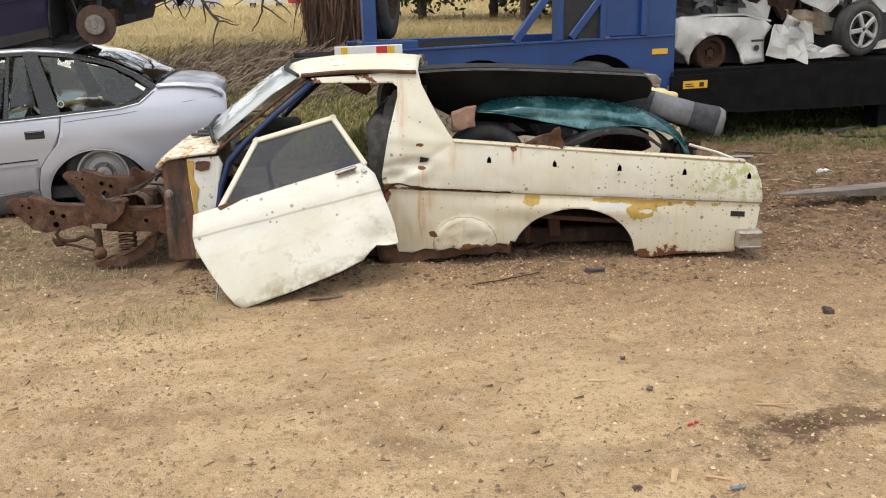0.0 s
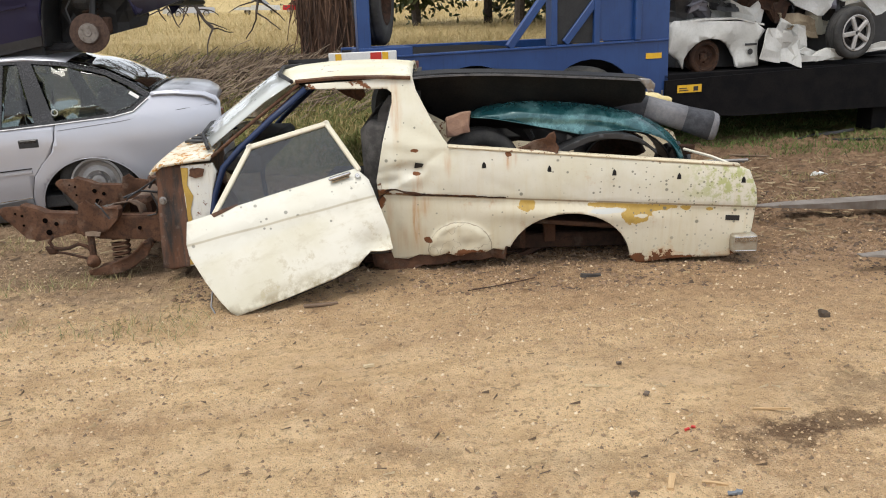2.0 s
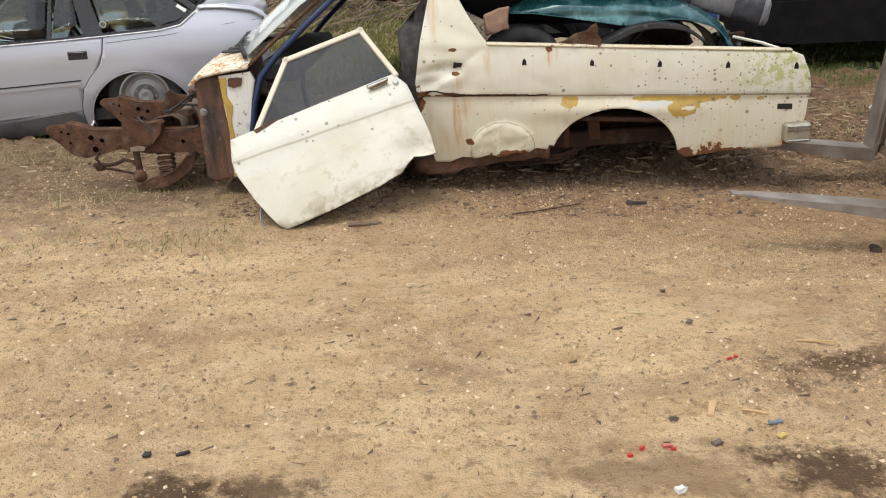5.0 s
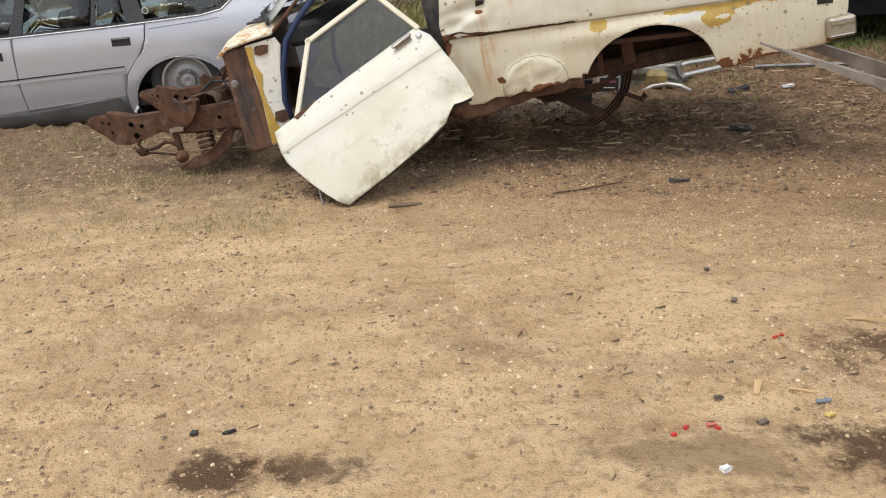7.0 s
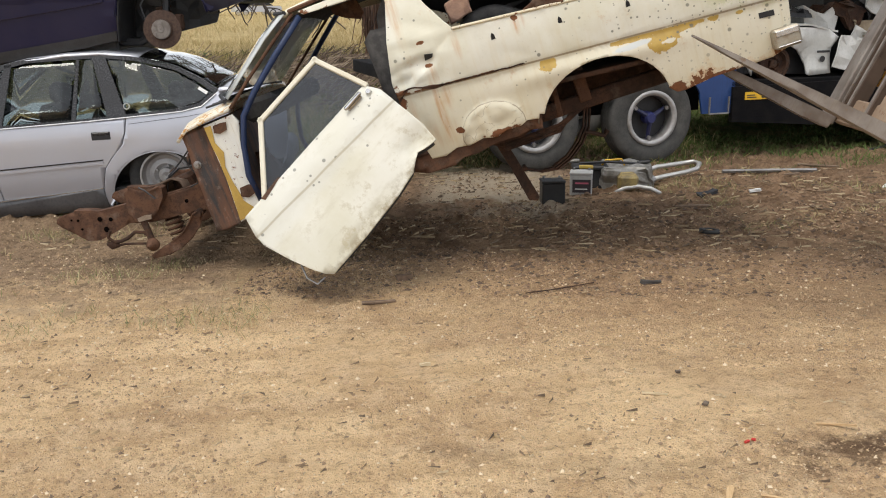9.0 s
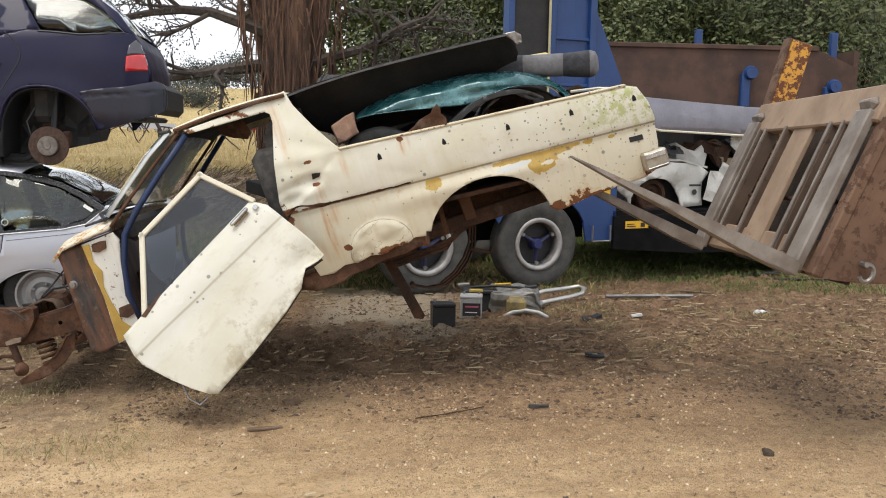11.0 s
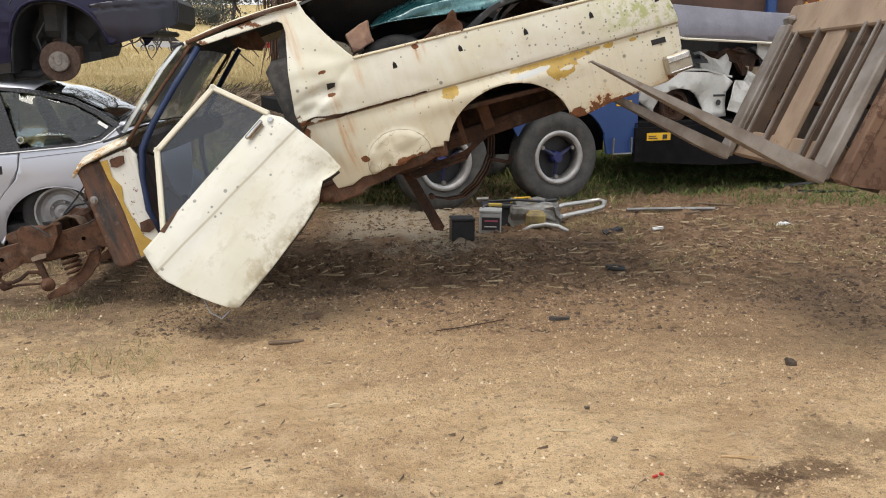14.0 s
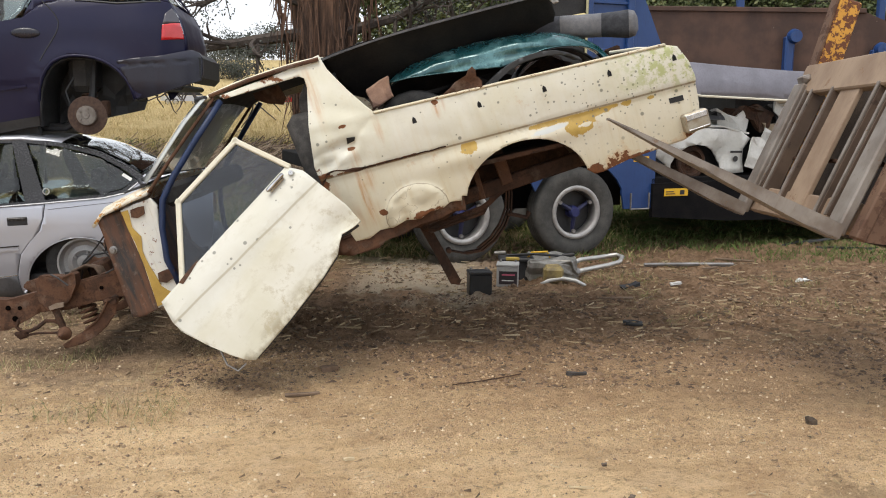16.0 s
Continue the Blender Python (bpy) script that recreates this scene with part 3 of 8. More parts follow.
TEAL = TEAL.done(TEAL.mix(TEAL.step(TEAL.noise(5, 6, 0.7), 0.45, 0.65), (0.012, 0.075, 0.085), (0.10, 0.24, 0.25)), TEAL.step(TEAL.noise(9), 0.3, 0.7, 0.12, 0.35), 0.3, Coat_Weight=0.6)
GREYCLOTH = plain("grey_seat_cloth", (0.13, 0.13, 0.14), (0.17, 0.17, 0.18), 30, 0.95, 0, 0.4, 0.004)
DARKCLOTH = plain("charcoal_seat_cloth", (0.030, 0.032, 0.038), (0.05, 0.052, 0.06), 30, 0.95, 0, 0.4, 0.004)
FOAM = plain("yellow_foam", (0.62, 0.50, 0.22), (0.68, 0.58, 0.32), 18, 0.95, 0, 0.6, 0.01)

ute = thing("utility_wreck", pose(-2.13, 5.45, 0.05), "rusted cream utility wreck without wheels or front panels, loaded with scrap", "car")


def up(name, bm, mat, label="", smooth=False, parent=None):
    ob = part(name, bm, mat, parent or ute, label, smooth)
    if parent is None:
        ob.matrix_basis = BASE
    return ob


def build_ute():
    arch = [(1.25, 0.05)] + arc(0.85, 0.02, 0.405, 8, 160, 18, 0.345) + [(0.44, 0.15)]
    rail = [(0.09 + k * 0.183, 0.812 - k * 0.0172) for k in range(11)]
    torn = [(0.43, 0.12), (0.36, 0.135), (0.30, 0.115), (0.22, 0.12), (0.15, 0.095), (0.06, 0.115), (-0.04, 0.095), (-0.12, 0.105), (-0.2, 0.075), (-0.29, 0.085)]
    outline = ([(-0.135, 1.262), (-0.11, 1.16), (-0.03, 1.0), (0.05, 0.868)] + rail + [(1.985, 0.61), (2.03, 0.50), (2.045, 0.40), (2.03, 0.22), (1.995, 0.07), (1.89, 0.035), (1.52, 0.03), (1.34, 0.005), (1.29, 0.01)]
               + arch + torn + [(-0.33, 0.25), (-0.365, 0.47), (-0.375, 0.61), (-0.325, 0.86), (-0.262, 1.09), (-0.262, 1.15), (-0.29, 1.172), (-0.77, 1.185), (-0.80, 1.215), (-0.30, 1.235)])
    up("body_side", sheet(outline, side_y, 0.016, 0.022), SIDE, "flaking cream side with ochre patches and lichen", True)
    # bed: inner wall, floor, far wall, front wall and low tailgate
    inner = [(0.06, 0.74), (1.97, 0.57), (1.97, 0.28)] + arc(0.85, 0.05, 0.44, 20, 160, 12, 0.38) + [(0.06, 0.40)]
    up("bed_inner_wall", sheet(inner, lambda x, z: 0.085, 0.012, 0.2), DARKRUST)
    up("wheel_tub", strip([(0.85 + 0.44 * math.cos(a), 0.04 + 0.37 * math.sin(a)) for a in np.linspace(0.1, 3.0, 14)], 0.055, 0.62, 0, 0.012), TUB, smooth=True)
    up("wheel_house", sheet([(0.40, 0.05), (0.40, 0.42), (1.32, 0.36), (1.32, 0.02)], lambda x, z: 0.62, 0.02, 0.3), DARKRUST)
    up("bed_rail", strip([(0.08, 0.815), (0.085, 0.818)] + [(x, z + 0.006) for x, z in rail], -0.004, 0.085, 0.006, 0.012), EDGERUST, smooth=True)
    bm = bmesh.new()
    box(bm, 0.02, 1.98, 0.09, 1.74, 0.0, 0.03, 0.004, Matrix.Rotation(0.092, 4, "Y") @ Matrix.Translation((0, 0, 0.34)))
    up("bed_floor", bm, DARKRUST)
    up("far_side", sheet(outline[:4] + rail + outline[15:24] + [(0.4, 0.03), (-0.29, 0.085), (-0.37, 0.6), (-0.262, 1.15), (-0.77, 1.185), (-0.80, 1.215), (-0.30, 1.235)], lambda x, z: 1.80 - side_y(x, z), 0.016, 0.2), EDGERUST)
    up("tailgate", sheet([(0.06, 0), (1.74, 0), (1.74, 0.30), (0.06, 0.30)], lambda x, z: 0, 0.03, 0.3), EDGERUST).matrix_basis = BASE @ pose(2.0, 0, 0.12, 0, 0, 90)
    back = sheet([(0.14, 0.40), (1.66, 0.40), (1.62, 0.84), (1.46, 1.22), (0.34, 1.22), (0.18, 0.84)], lambda x, z: 0, 0.03, 0.25)
    up("cab_rear_wall", back, TRIM).matrix_basis = BASE @ pose(-0.08, 0, 0, 0, 0, 90) @ pose(0, 0, 0)
    # cab
    roof = [(-0.90, 1.23), (-0.84, 1.252), (-0.70, 1.27), (-0.5, 1.275), (-0.3, 1.27), (-0.17, 1.258), (-0.13, 1.245)]
    skin = strip(roof, 0.145, 1.655, 0.03, 0.016, 14, 0.01)
    for v in skin.verts:
        u = (v.co.y - 0.145) / 1.51
        v.co.x -= 0.15 * 4 * u * (1 - u) * max(0, (-0.5 - v.co.x) / 0.4)
    up("roof_panel", skin, ROOFPAINT, "weathered cream roof with rusted edges", True)
    up("roof_lining", strip([(x, z - 0.05) for x, z in roof], 0.18, 1.62, 0.03, 0.01), TRIM)
    bm = tube(bmesh.new(), [(-0.86, 0.135, 1.232), (-0.6, 0.128, 1.248), (-0.35, 0.125, 1.247), (-0.14, 0.13, 1.235)], 0.013, 6)
    up("roof_gutter", bm, RUST, "rusted gutter")
    for name, y, sgn in (("windscreen_pillar", 0.0, 1), ("windscreen_pillar", 1.80, -1)):
        bm = bmesh.new()
        tube(bm, [(-0.84, y + sgn * 0.145, 1.215), (-1.05, y + sgn * 0.10, 1.06), (-1.25, y + sgn * 0.06, 0.91), (-1.40, y + sgn * 0.035, 0.79)], 0.011, 8)
        up(name, bm, RUST, "rusted windscreen pillar", True)
        bm = bmesh.new()
        tube(bm, [(-0.80, y + sgn * 0.135, 1.185), (-1.02, y + sgn * 0.09, 1.01), (-1.22, y + sgn * 0.05, 0.84), (-1.335, y + sgn * 0.03, 0.72), (-1.40, y + sgn * 0.02, 0.55), (-1.44, y + sgn * 0.015, 0.36), (-1.42, y + sgn * 0.015, 0.18)], 0.020, 8)
        up("door_opening_frame", bm, NAVY, "navy painted door opening frame", True)
    glass_m = strip([(-0.885, 1.225), (-1.05, 1.125), (-1.25, 0.975), (-1.415, 0.85)], 0.10, 1.70, 0.03, 0.006, 10)
    for v in glass_m.verts:
        u = (v.co.y - 0.10) / 1.60
        v.co.x -= 0.17 * 4 * u * (1 - u)
        v.co.z += 0.02 * 4 * u * (1 - u)
    up("windscreen", glass_m, DUSTYGLASS, "dusty cracked windscreen", True)
    bm = bmesh.new()
    tube(bm, [(-0.885, 0.13, 1.232), (-1.0, 0.4, 1.262), (-1.055, 0.9, 1.278), (-1.0, 1.4, 1.262), (-0.885, 1.67, 1.232)], 0.014, 6)
    tube(bm, [(-1.425, 0.06, 0.842), (-1.54, 0.4, 0.885), (-1.60, 0.9, 0.90), (-1.54, 1.4, 0.885), (-1.425, 1.74, 0.842)], 0.014, 6)
    up("windscreen_seal", bm, BLACK)
    up("pillar_trim", sheet([(-0.35, 0.40), (-0.30, 0.40), (-0.27, 0.85), (-0.20, 1.16), (-0.25, 1.16), (-0.34, 0.85)], lambda x, z: 0.05 + 0.3 * max(0, z - 0.8), 0.05, 0.2), BLACK)
    up("dashboard", crumple(boxes((-1.36, -1.12, 0.12, 1.68, 0.66, 0.80), bevel=0.03), 0.012, 3, 4), TRIM)
    up("cab_floor", boxes((-1.42, -0.3, 0.06, 1.74, 0.12, 0.15)), DARKRUST)
    bm = crumple(boxes((-0.46, -0.22, 0.14, 1.64, 0.36, 0.96), bevel=0.06), 0.03, 3, 9)
    seat = up("bench_seat_back", bm, SEATCLOTH, "torn dark bench seat back", True)
    up("bench_seat", crumple(boxes((-0.86, -0.36, 0.14, 1.64, 0.30, 0.44), bevel=0.05), 0.02, 3, 2), SEATCLOTH)
    bm = sheet([(-0.30, 0.62), (-0.24, 0.62), (-0.20, 0.9), (-0.21, 1.1), (-0.28, 1.12), (-0.36, 1.0), (-0.39, 0.75)], lambda x, z: 0.20 + 0.03 * noise.noise(Vector((x * 14, 1, z * 10))), 0.03, 0.05, 0.02)
    up("hanging_lining", bm, SEATCLOTH)
    bm = sheet([(-0.66, 1.20), (-0.48, 1.20), (-0.46, 1.10), (-0.50, 1.06), (-0.58, 1.09), (-0.66, 1.15)], lambda x, z: 0.55, 0.02, 0.05, 0.012)
    up("sun_visor", bm, RUST, "drooping sun visor")
    # bulkhead and hinge pillar
    fw = [(-1.755, 0.745), (-1.60, 0.742), (-1.585, 0.40), (-1.60, 0.08), (-1.70, 0.065), (-1.775, 0.085), (-1.765, 0.4)]
    up("firewall_side", sheet(fw, lambda x, z: 0.03 + 0.02 * math.sin((x + 1.7) * 28) + 0.012 * noise.noise(Vector((x * 9, 0, z * 9))), 0.03, 0.05, 0.006), FIREWALL, "rust and black firewall end", True)
    bm = boxes((-1.77, -1.73, 0.05, 1.76, 0.10, 0.745))
    up("firewall", bm, FIREWALL)
    hp = [(-1.598, 0.742), (-1.40, 0.755), (-1.375, 0.70), (-1.415, 0.56), (-1.44, 0.40), (-1.43, 0.22), (-1.45, 0.12), (-1.60, 0.09), (-1.585, 0.40)]
    up("hinge_pillar", sheet(hp, lambda x, z: 0.012 + 0.004 * noise.noise(Vector((x * 8, 2, z * 8))), 0.03, 0.06), PILLAR, "white hinge pillar with rust patches", True)
    ochre = [(-1.597, 0.735), (-1.555, 0.735), (-1.565, 0.62), (-1.535, 0.55), (-1.56, 0.46), (-1.55, 0.36), (-1.53, 0.22), (-1.47, 0.14), (-1.56, 0.105), (-1.598, 0.10), (-1.582, 0.40)]
    up("ochre_edge", sheet(ochre, lambda x, z: 0.006 + 0.004 * noise.noise(Vector((x * 8, 2, z * 8))), 0.004, 0.04, 0.006), OCHRE, "ochre undercoat edge")
    for x, z, a in ((-1.50, 0.70, 0.05), (-1.475, 0.27, 0.06)):
        bm = sheet([(x - a, z - 0.02), (x - 0.01, z - a * 0.7), (x + a * 0.8, z - 0.025), (x + a, z + 0.02), (x + 0.01, z + a * 0.6), (x - a * 0.8, z + 0.03)], lambda x, z: 0.0, 0.012, 0.02, 0.008, x)
        up("hinge_mount", bm, RUST, "rusted hinge mount")
    cow = [(-1.79, 0.735), (-1.72, 0.79), (-1.62, 0.805), (-1.50, 0.82), (-1.405, 0.825)]
    up("cowl_panel", crumple(strip(cow, -0.015, 1.80, 0.03, 0.02, 14, 0.03), 0.008, 6, 3), COWL, "peeling white and orange cowl panel", True)
    for k in range(5):
        bm = boxes((-1.66 + 0.012 * k, -1.47 + 0.012 * k, 0.38 + k * 0.12, 0.45 + k * 0.12, 0.835 + 0.004 * k, 0.85 + 0.004 * k), bevel=0.004)
        up("cowl_vent", bm, BLACK, "dark cowl vent slot")
    # front chassis
    for y, dx, dz in ((0.20, 0.0, 0.0), (1.34, -0.10, -0.03)):
        web = [(-2.872, 0.440), (-2.860, 0.462), (-2.831, 0.477), (-2.724, 0.478), (-2.623, 0.447), (-2.564, 0.421), (-2.36, 0.409), (-2.094, 0.390), (-1.883, 0.385), (-1.78, 0.43), (-1.66, 0.40), (-1.58, 0.24), (-1.40, 0.19), (-1.40, 0.10), (-1.55, 0.08), (-1.72, 0.12), (-1.80, 0.20), (-1.944, 0.232), (-2.214, 0.242), (-2.392, 0.287), (-2.512, 0.260), (-2.631, 0.240), (-2.713, 0.261), (-2.784, 0.343), (-2.845, 0.400)]
        web = [(x + dx * max(0, min(1, (-1.7 - x) / 0.3)), z + dz) for x, z in web]
        up("chassis_rail", sheet(web, lambda x, z, y=y: y + 0.006 * noise.noise(Vector((x * 6, y, z * 6))), 0.008, 0.05), RUST, "rusted chassis rail", True)
        for nm, line in (("rail_flange", web[3:12]), ("rail_flange", web[14:23])):
            up(nm, strip(line, y + 0.002, y + 0.085, 0, 0.008, 2), RUST)
        for x, z, r in ((-2.571, 0.378, 0.017), (-2.501, 0.354, 0.014), (-2.556, 0.298, 0.019), (-1.959, 0.311, 0.013), (-2.718, 0.414, 0.009), (-2.76, 0.43, 0.007), (-2.715, 0.35, 0.008)):
            up("rail_hole", sheet(arc(x + dx, z + dz, r, 0, 360, 12)[:-1], lambda x, z, y=y: y - 0.0075, 0.003, 0.1), HOLE)
        tower = [(-2.315, 0.495), (-2.272, 0.515), (-2.235, 0.475), (-2.15, 0.462), (-2.075, 0.468), (-2.058, 0.45), (-2.073, 0.390), (-2.13, 0.330), (-2.202, 0.279), (-2.308, 0.281), (-2.338, 0.361), (-2.325, 0.43)]
        tower = [(x + dx, z + dz) for x, z in tower]

        def pressed(x, z, y=y, dx=dx):
            u = (x - dx + 2.20) / 0.13
            return y - 0.075 + 0.05 * math.exp(-(u / 0.55) ** 2) + 0.008 * noise.noise(Vector((x * 12, 4, z * 12)))
        up("spring_tower", sheet(tower, pressed, 0.010, 0.022), RUST, "rusted pressed spring tower", True)
        for line in (tower[3:8],):
            up("tower_flange", strip(line, y - 0.075, y + 0.01, 0, 0.008, 2), RUST)
        up("tower_foot", sheet([(-2.29 + dx, 0.285 + dz), (-2.20 + dx, 0.28 + dz), (-2.19 + dx, 0.305 + dz), (-2.24 + dx, 0.315 + dz), (-2.29 + dx, 0.31 + dz)], lambda x, z, y=y: y - 0.085, 0.012, 0.02), plain("dusty_bracket", (0.26, 0.20, 0.15), (0.18, 0.13, 0.09), 20, 0.9), "dusty pale bracket foot")
        bm = tube(bmesh.new(), [(-2.27 + dx, y - 0.05, 0.28), (-2.265 + dx, y - 0.06, 0.18), (-2.262 + dx, y - 0.07, 0.12)], 0.024, 8)
        up("strut", bm, DARKRUST)
        bm = bmesh.new()
        lathe(bm, [(0.004, -0.07), (0.012, -0.07), (0.016, -0.04), (0.024, -0.035), (0.028, -0.01), (0.042, -0.005), (0.046, 0.015), (0.03, 0.04), (0.004, 0.04)], 16, Matrix.Translation((-2.262 + dx, y - 0.09, 0.114)))
        up("stub_axle", bm, RUST, "rusted stub axle", True)
        coil = [(-2.12 + dx + 0.052 * math.cos(a), y + 0.06 + 0.052 * math.sin(a), 0.07 + a * 0.0055) for a in np.linspace(0, 9 * math.pi, 80)]
        up("coil_spring", tube(bmesh.new(), coil, 0.010, 6), RUST, "rusted coil spring")
        arm = [(-2.30, 0.05), (-2.292, 0.02), (-2.177, 0.012), (-2.08, 0.03), (-1.998, 0.068), (-1.92, 0.13), (-1.866, 0.21), (-1.895, 0.235), (-1.934, 0.227), (-1.98, 0.18), (-2.047, 0.128), (-2.152, 0.086), (-2.24, 0.065)]
        up("lower_arm", sheet([(x + dx, z) for x, z in arm], lambda x, z, y=y: y - 0.08 + 0.10 * (x + 2.2), 0.010, 0.04, 0.003), RUST, "curved rusted lower arm", True)
        up("arm_flange", strip([(x + dx, z) for x, z in arm[7:]], y - 0.075, y + 0.03, 0, 0.008, 2), RUST)
        up("sway_bar", tube(bmesh.new(), [(x + dx, y - 0.08 + (x + 2.5) * 0.1, z) for x, z in ((-2.50, 0.29), (-2.53, 0.25), (-2.509, 0.212), (-2.46, 0.200), (-2.41, 0.205), (-2.351, 0.228), (-2.30, 0.21), (-2.27, 0.17))], 0.012, 6), DARKRUST)
        up("steering_rod", tube(bmesh.new(), [(-2.567 + dx, y - 0.06, 0.205), (-2.50 + dx, y - 0.07, 0.18), (-2.431 + dx, y - 0.08, 0.172), (-2.295 + dx, y - 0.08, 0.132)], 0.009, 6), DARKRUST)
        up("rod_joint", crumple(boxes((-2.56 + dx, -2.49 + dx, y - 0.09, y - 0.03, 0.165, 0.215), bevel=0.012), 0.012, 20, y), DARKRUST)
        up("arm_bush", tube(bmesh.new(), [(-1.90 + dx, y - 0.07, 0.215), (-1.90 + dx, y + 0.05, 0.215)], 0.026, 10), DARKRUST)
    # arched crossmember between the rails
    cross = [(-2.26, 0.33), (-2.20, 0.43), (-2.12, 0.475), (-2.02, 0.485), (-1.96, 0.45), (-1.94, 0.33)]
    up("front_crossmember", crumple(strip(cross, 0.24, 1.32, -0.05, 0.012, 12), 0.006, 6, 2), plain("dusty_crossmember", (0.15, 0.105, 0.075), (0.085, 0.055, 0.038), 9, 0.9, 0, 0.5, 0.006), "dusty brown arched crossmember", True)
    up("steering_box", crumple(boxes((-2.07, -1.93, 0.36, 0.50, 0.36, 0.47), bevel=0.02), 0.012, 8, 2), DARKRUST)
    for k, pts in enumerate(([(-2.10, 0.30, 0.40), (-2.04, 0.28, 0.50), (-1.94, 0.30, 0.56), (-1.84, 0.26, 0.62), (-1.74, 0.2, 0.65)], [(-2.12, 0.42, 0.47), (-2.0, 0.40, 0.52), (-1.90, 0.44, 0.50), (-1.76, 0.40, 0.55)],
                             [(-2.20, 0.12, 0.50), (-2.16, 0.10, 0.47), (-2.11, 0.09, 0.40)], [(-2.0, 0.6, 0.50), (-1.93, 0.55, 0.60), (-1.85, 0.50, 0.61), (-1.76, 0.52, 0.60)], [(-1.86, 0.2, 0.54), (-1.82, 0.18, 0.46), (-1.84, 0.2, 0.40), (-1.90, 0.2, 0.39)])):
        up(("brake_line", "wiring")[k % 2], tube(bmesh.new(), pts, (0.006, 0.009)[k % 2], 6), BLACK)
    for k, (x, y, z, s) in enumerate(((-1.86, 0.45, 0.565, 0.035), (-1.92, 0.55, 0.575, 0.03), (-1.80, 0.6, 0.58, 0.045), (-2.0, 0.75, 0.54, 0.04))):
        up("rusty_fitting", crumple(boxes((x - s, x + s, y - s, y + s, z - s, z + s * 0.7), bevel=0.012), 0.02, 14, k), (DARKRUST, RUST)[k % 2])
    bm = bmesh.new()
    lathe(bm, [(0.002, -0.03), (0.016, -0.03), (0.018, -0.012), (0.026, -0.01), (0.026, 0.0), (0.002, 0.0)], 10, Matrix.Translation((-1.73, 0.02, 0.525)))
    up("firewall_bolt", bm, STEEL, "dull steel bolt")
    # rotten sill and floor pan
    sill = [(-0.42, 0.03), (0.30, 0.02), (0.42, 0.06), (0.46, 0.16), (0.40, 0.22), (-0.30, 0.22), (-1.40, 0.24), (-1.42, 0.15), (-0.9, 0.10)]
    up("rusted_sill", sheet(sill, lambda x, z: 0.17 + 0.04 * noise.noise(Vector((x * 6, 1, z * 12))), 0.05, 0.045, 0.022), DARKRUST, "rotten rusted sill", True)
    for y in (0.34, 1.40):
        up("rear_chassis_rail", crumple(boxes((-0.5, 1.9, y, y + 0.08, 0.05, 0.15), bevel=0.01), 0.01, 5, y), DARKRUST)
        bm = bmesh.new()
        for k in range(3):
            tube(bm, [(-0.10 + k * 0.10, y, 0.10 - k * 0.014), (0.18, y, -0.01 - k * 0.018), (0.55, y + 0.01, 0.0 - k * 0.02), (0.86 - k * 0.1, y + 0.02, 0.10 - k * 0.02)], 0.014, 5)
        up("leaf_spring", bm, DARKRUST, "hanging rusted leaf spring")
        bm = boxes((0.72, 0.80, y - 0.02, y + 0.06, 0.10, 0.34), (0.56, 0.60, y, y + 0.05, 0.05, 0.33), bevel=0.006)
        up("spring_hanger", crumple(bm, 0.02, 5, 1.0), RUST)
    # tail: lamp, slot, marker holes
    bm = bmesh.new()
    box(bm, 1.895, 2.055, -0.035, 0.10, 0.075, 0.195, 0.012)
    up("tail_lamp", bm, plain("weathered_lamp_shell", (0.42, 0.39, 0.32), (0.30, 0.24, 0.17), 12, 0.35, 0.5), "weathered metal bumper end")
    up("lamp_rim", boxes((1.905, 2.045, -0.042, -0.034, 0.15, 0.185), (1.905, 2.045, -0.042, -0.034, 0.085, 0.095), bevel=0.004), CHROME)
    for k in range(5):
        x, z = 0.303 + 0.411 * k, 0.694 - 0.0358 * k
        y = side_y(x, z)
        bm = bmesh.new()
        bm.faces.new([bm.verts.new(p) for p in ((x - 0.014, y - 0.0025, z - 0.02), (x + 0.014, y - 0.0025, z - 0.02), (x + 0.012, y - 0.0025, z + 0.006), (x, y - 0.0025, z + 0.022), (x - 0.01, y - 0.0025, z + 0.006))])
        bmesh.ops.solidify(bm, geom=bm.faces[:], thickness=0.004)
        up("marker_hole", bm, BLACK, "dark trim hole")
    up("filler_hole", sheet([(-0.135, 0.683), (-0.085, 0.69), (-0.074, 0.712), (-0.128, 0.722)], lambda x, z: side_y(x, z) - 0.006, 0.006, 0.03), BLACK)
    up("side_lamp_slot", sheet([(1.855, 0.285), (1.945, 0.278), (1.945, 0.312), (1.855, 0.318)], lambda x, z: side_y(x, z) - 0.004, 0.006, 0.05), BLACK)
    def lips(x, sgn):
        wide = 0.004 + 0.010 * math.exp(-((x + 0.14) / 0.05) ** 2) + 0.006 * math.exp(-((x + 0.34) / 0.03) ** 2) + 0.004 * abs(noise.noise(Vector((x * 30, sgn, 0))))
        rise = 0.030 * math.exp(-((x + 0.27) / 0.08) ** 2) - 0.05 * max(0, (-0.31 - x) / 0.06)
        return waist(x) + rise + 0.004 * noise.noise(Vector((x * 16, 0, 4))) + sgn * wide
    spots = [float(v) for v in np.linspace(-0.374, 0.44, 46)]
    gap = [(v, lips(v, 1)) for v in spots] + [(v, lips(v, -1)) for v in spots[::-1]]
    up("torn_seam", sheet(gap, lambda x, z: side_y(x, z) - 0.004, 0.004, 0.2), DARKRUST, "torn rusted waist seam")


build_ute()


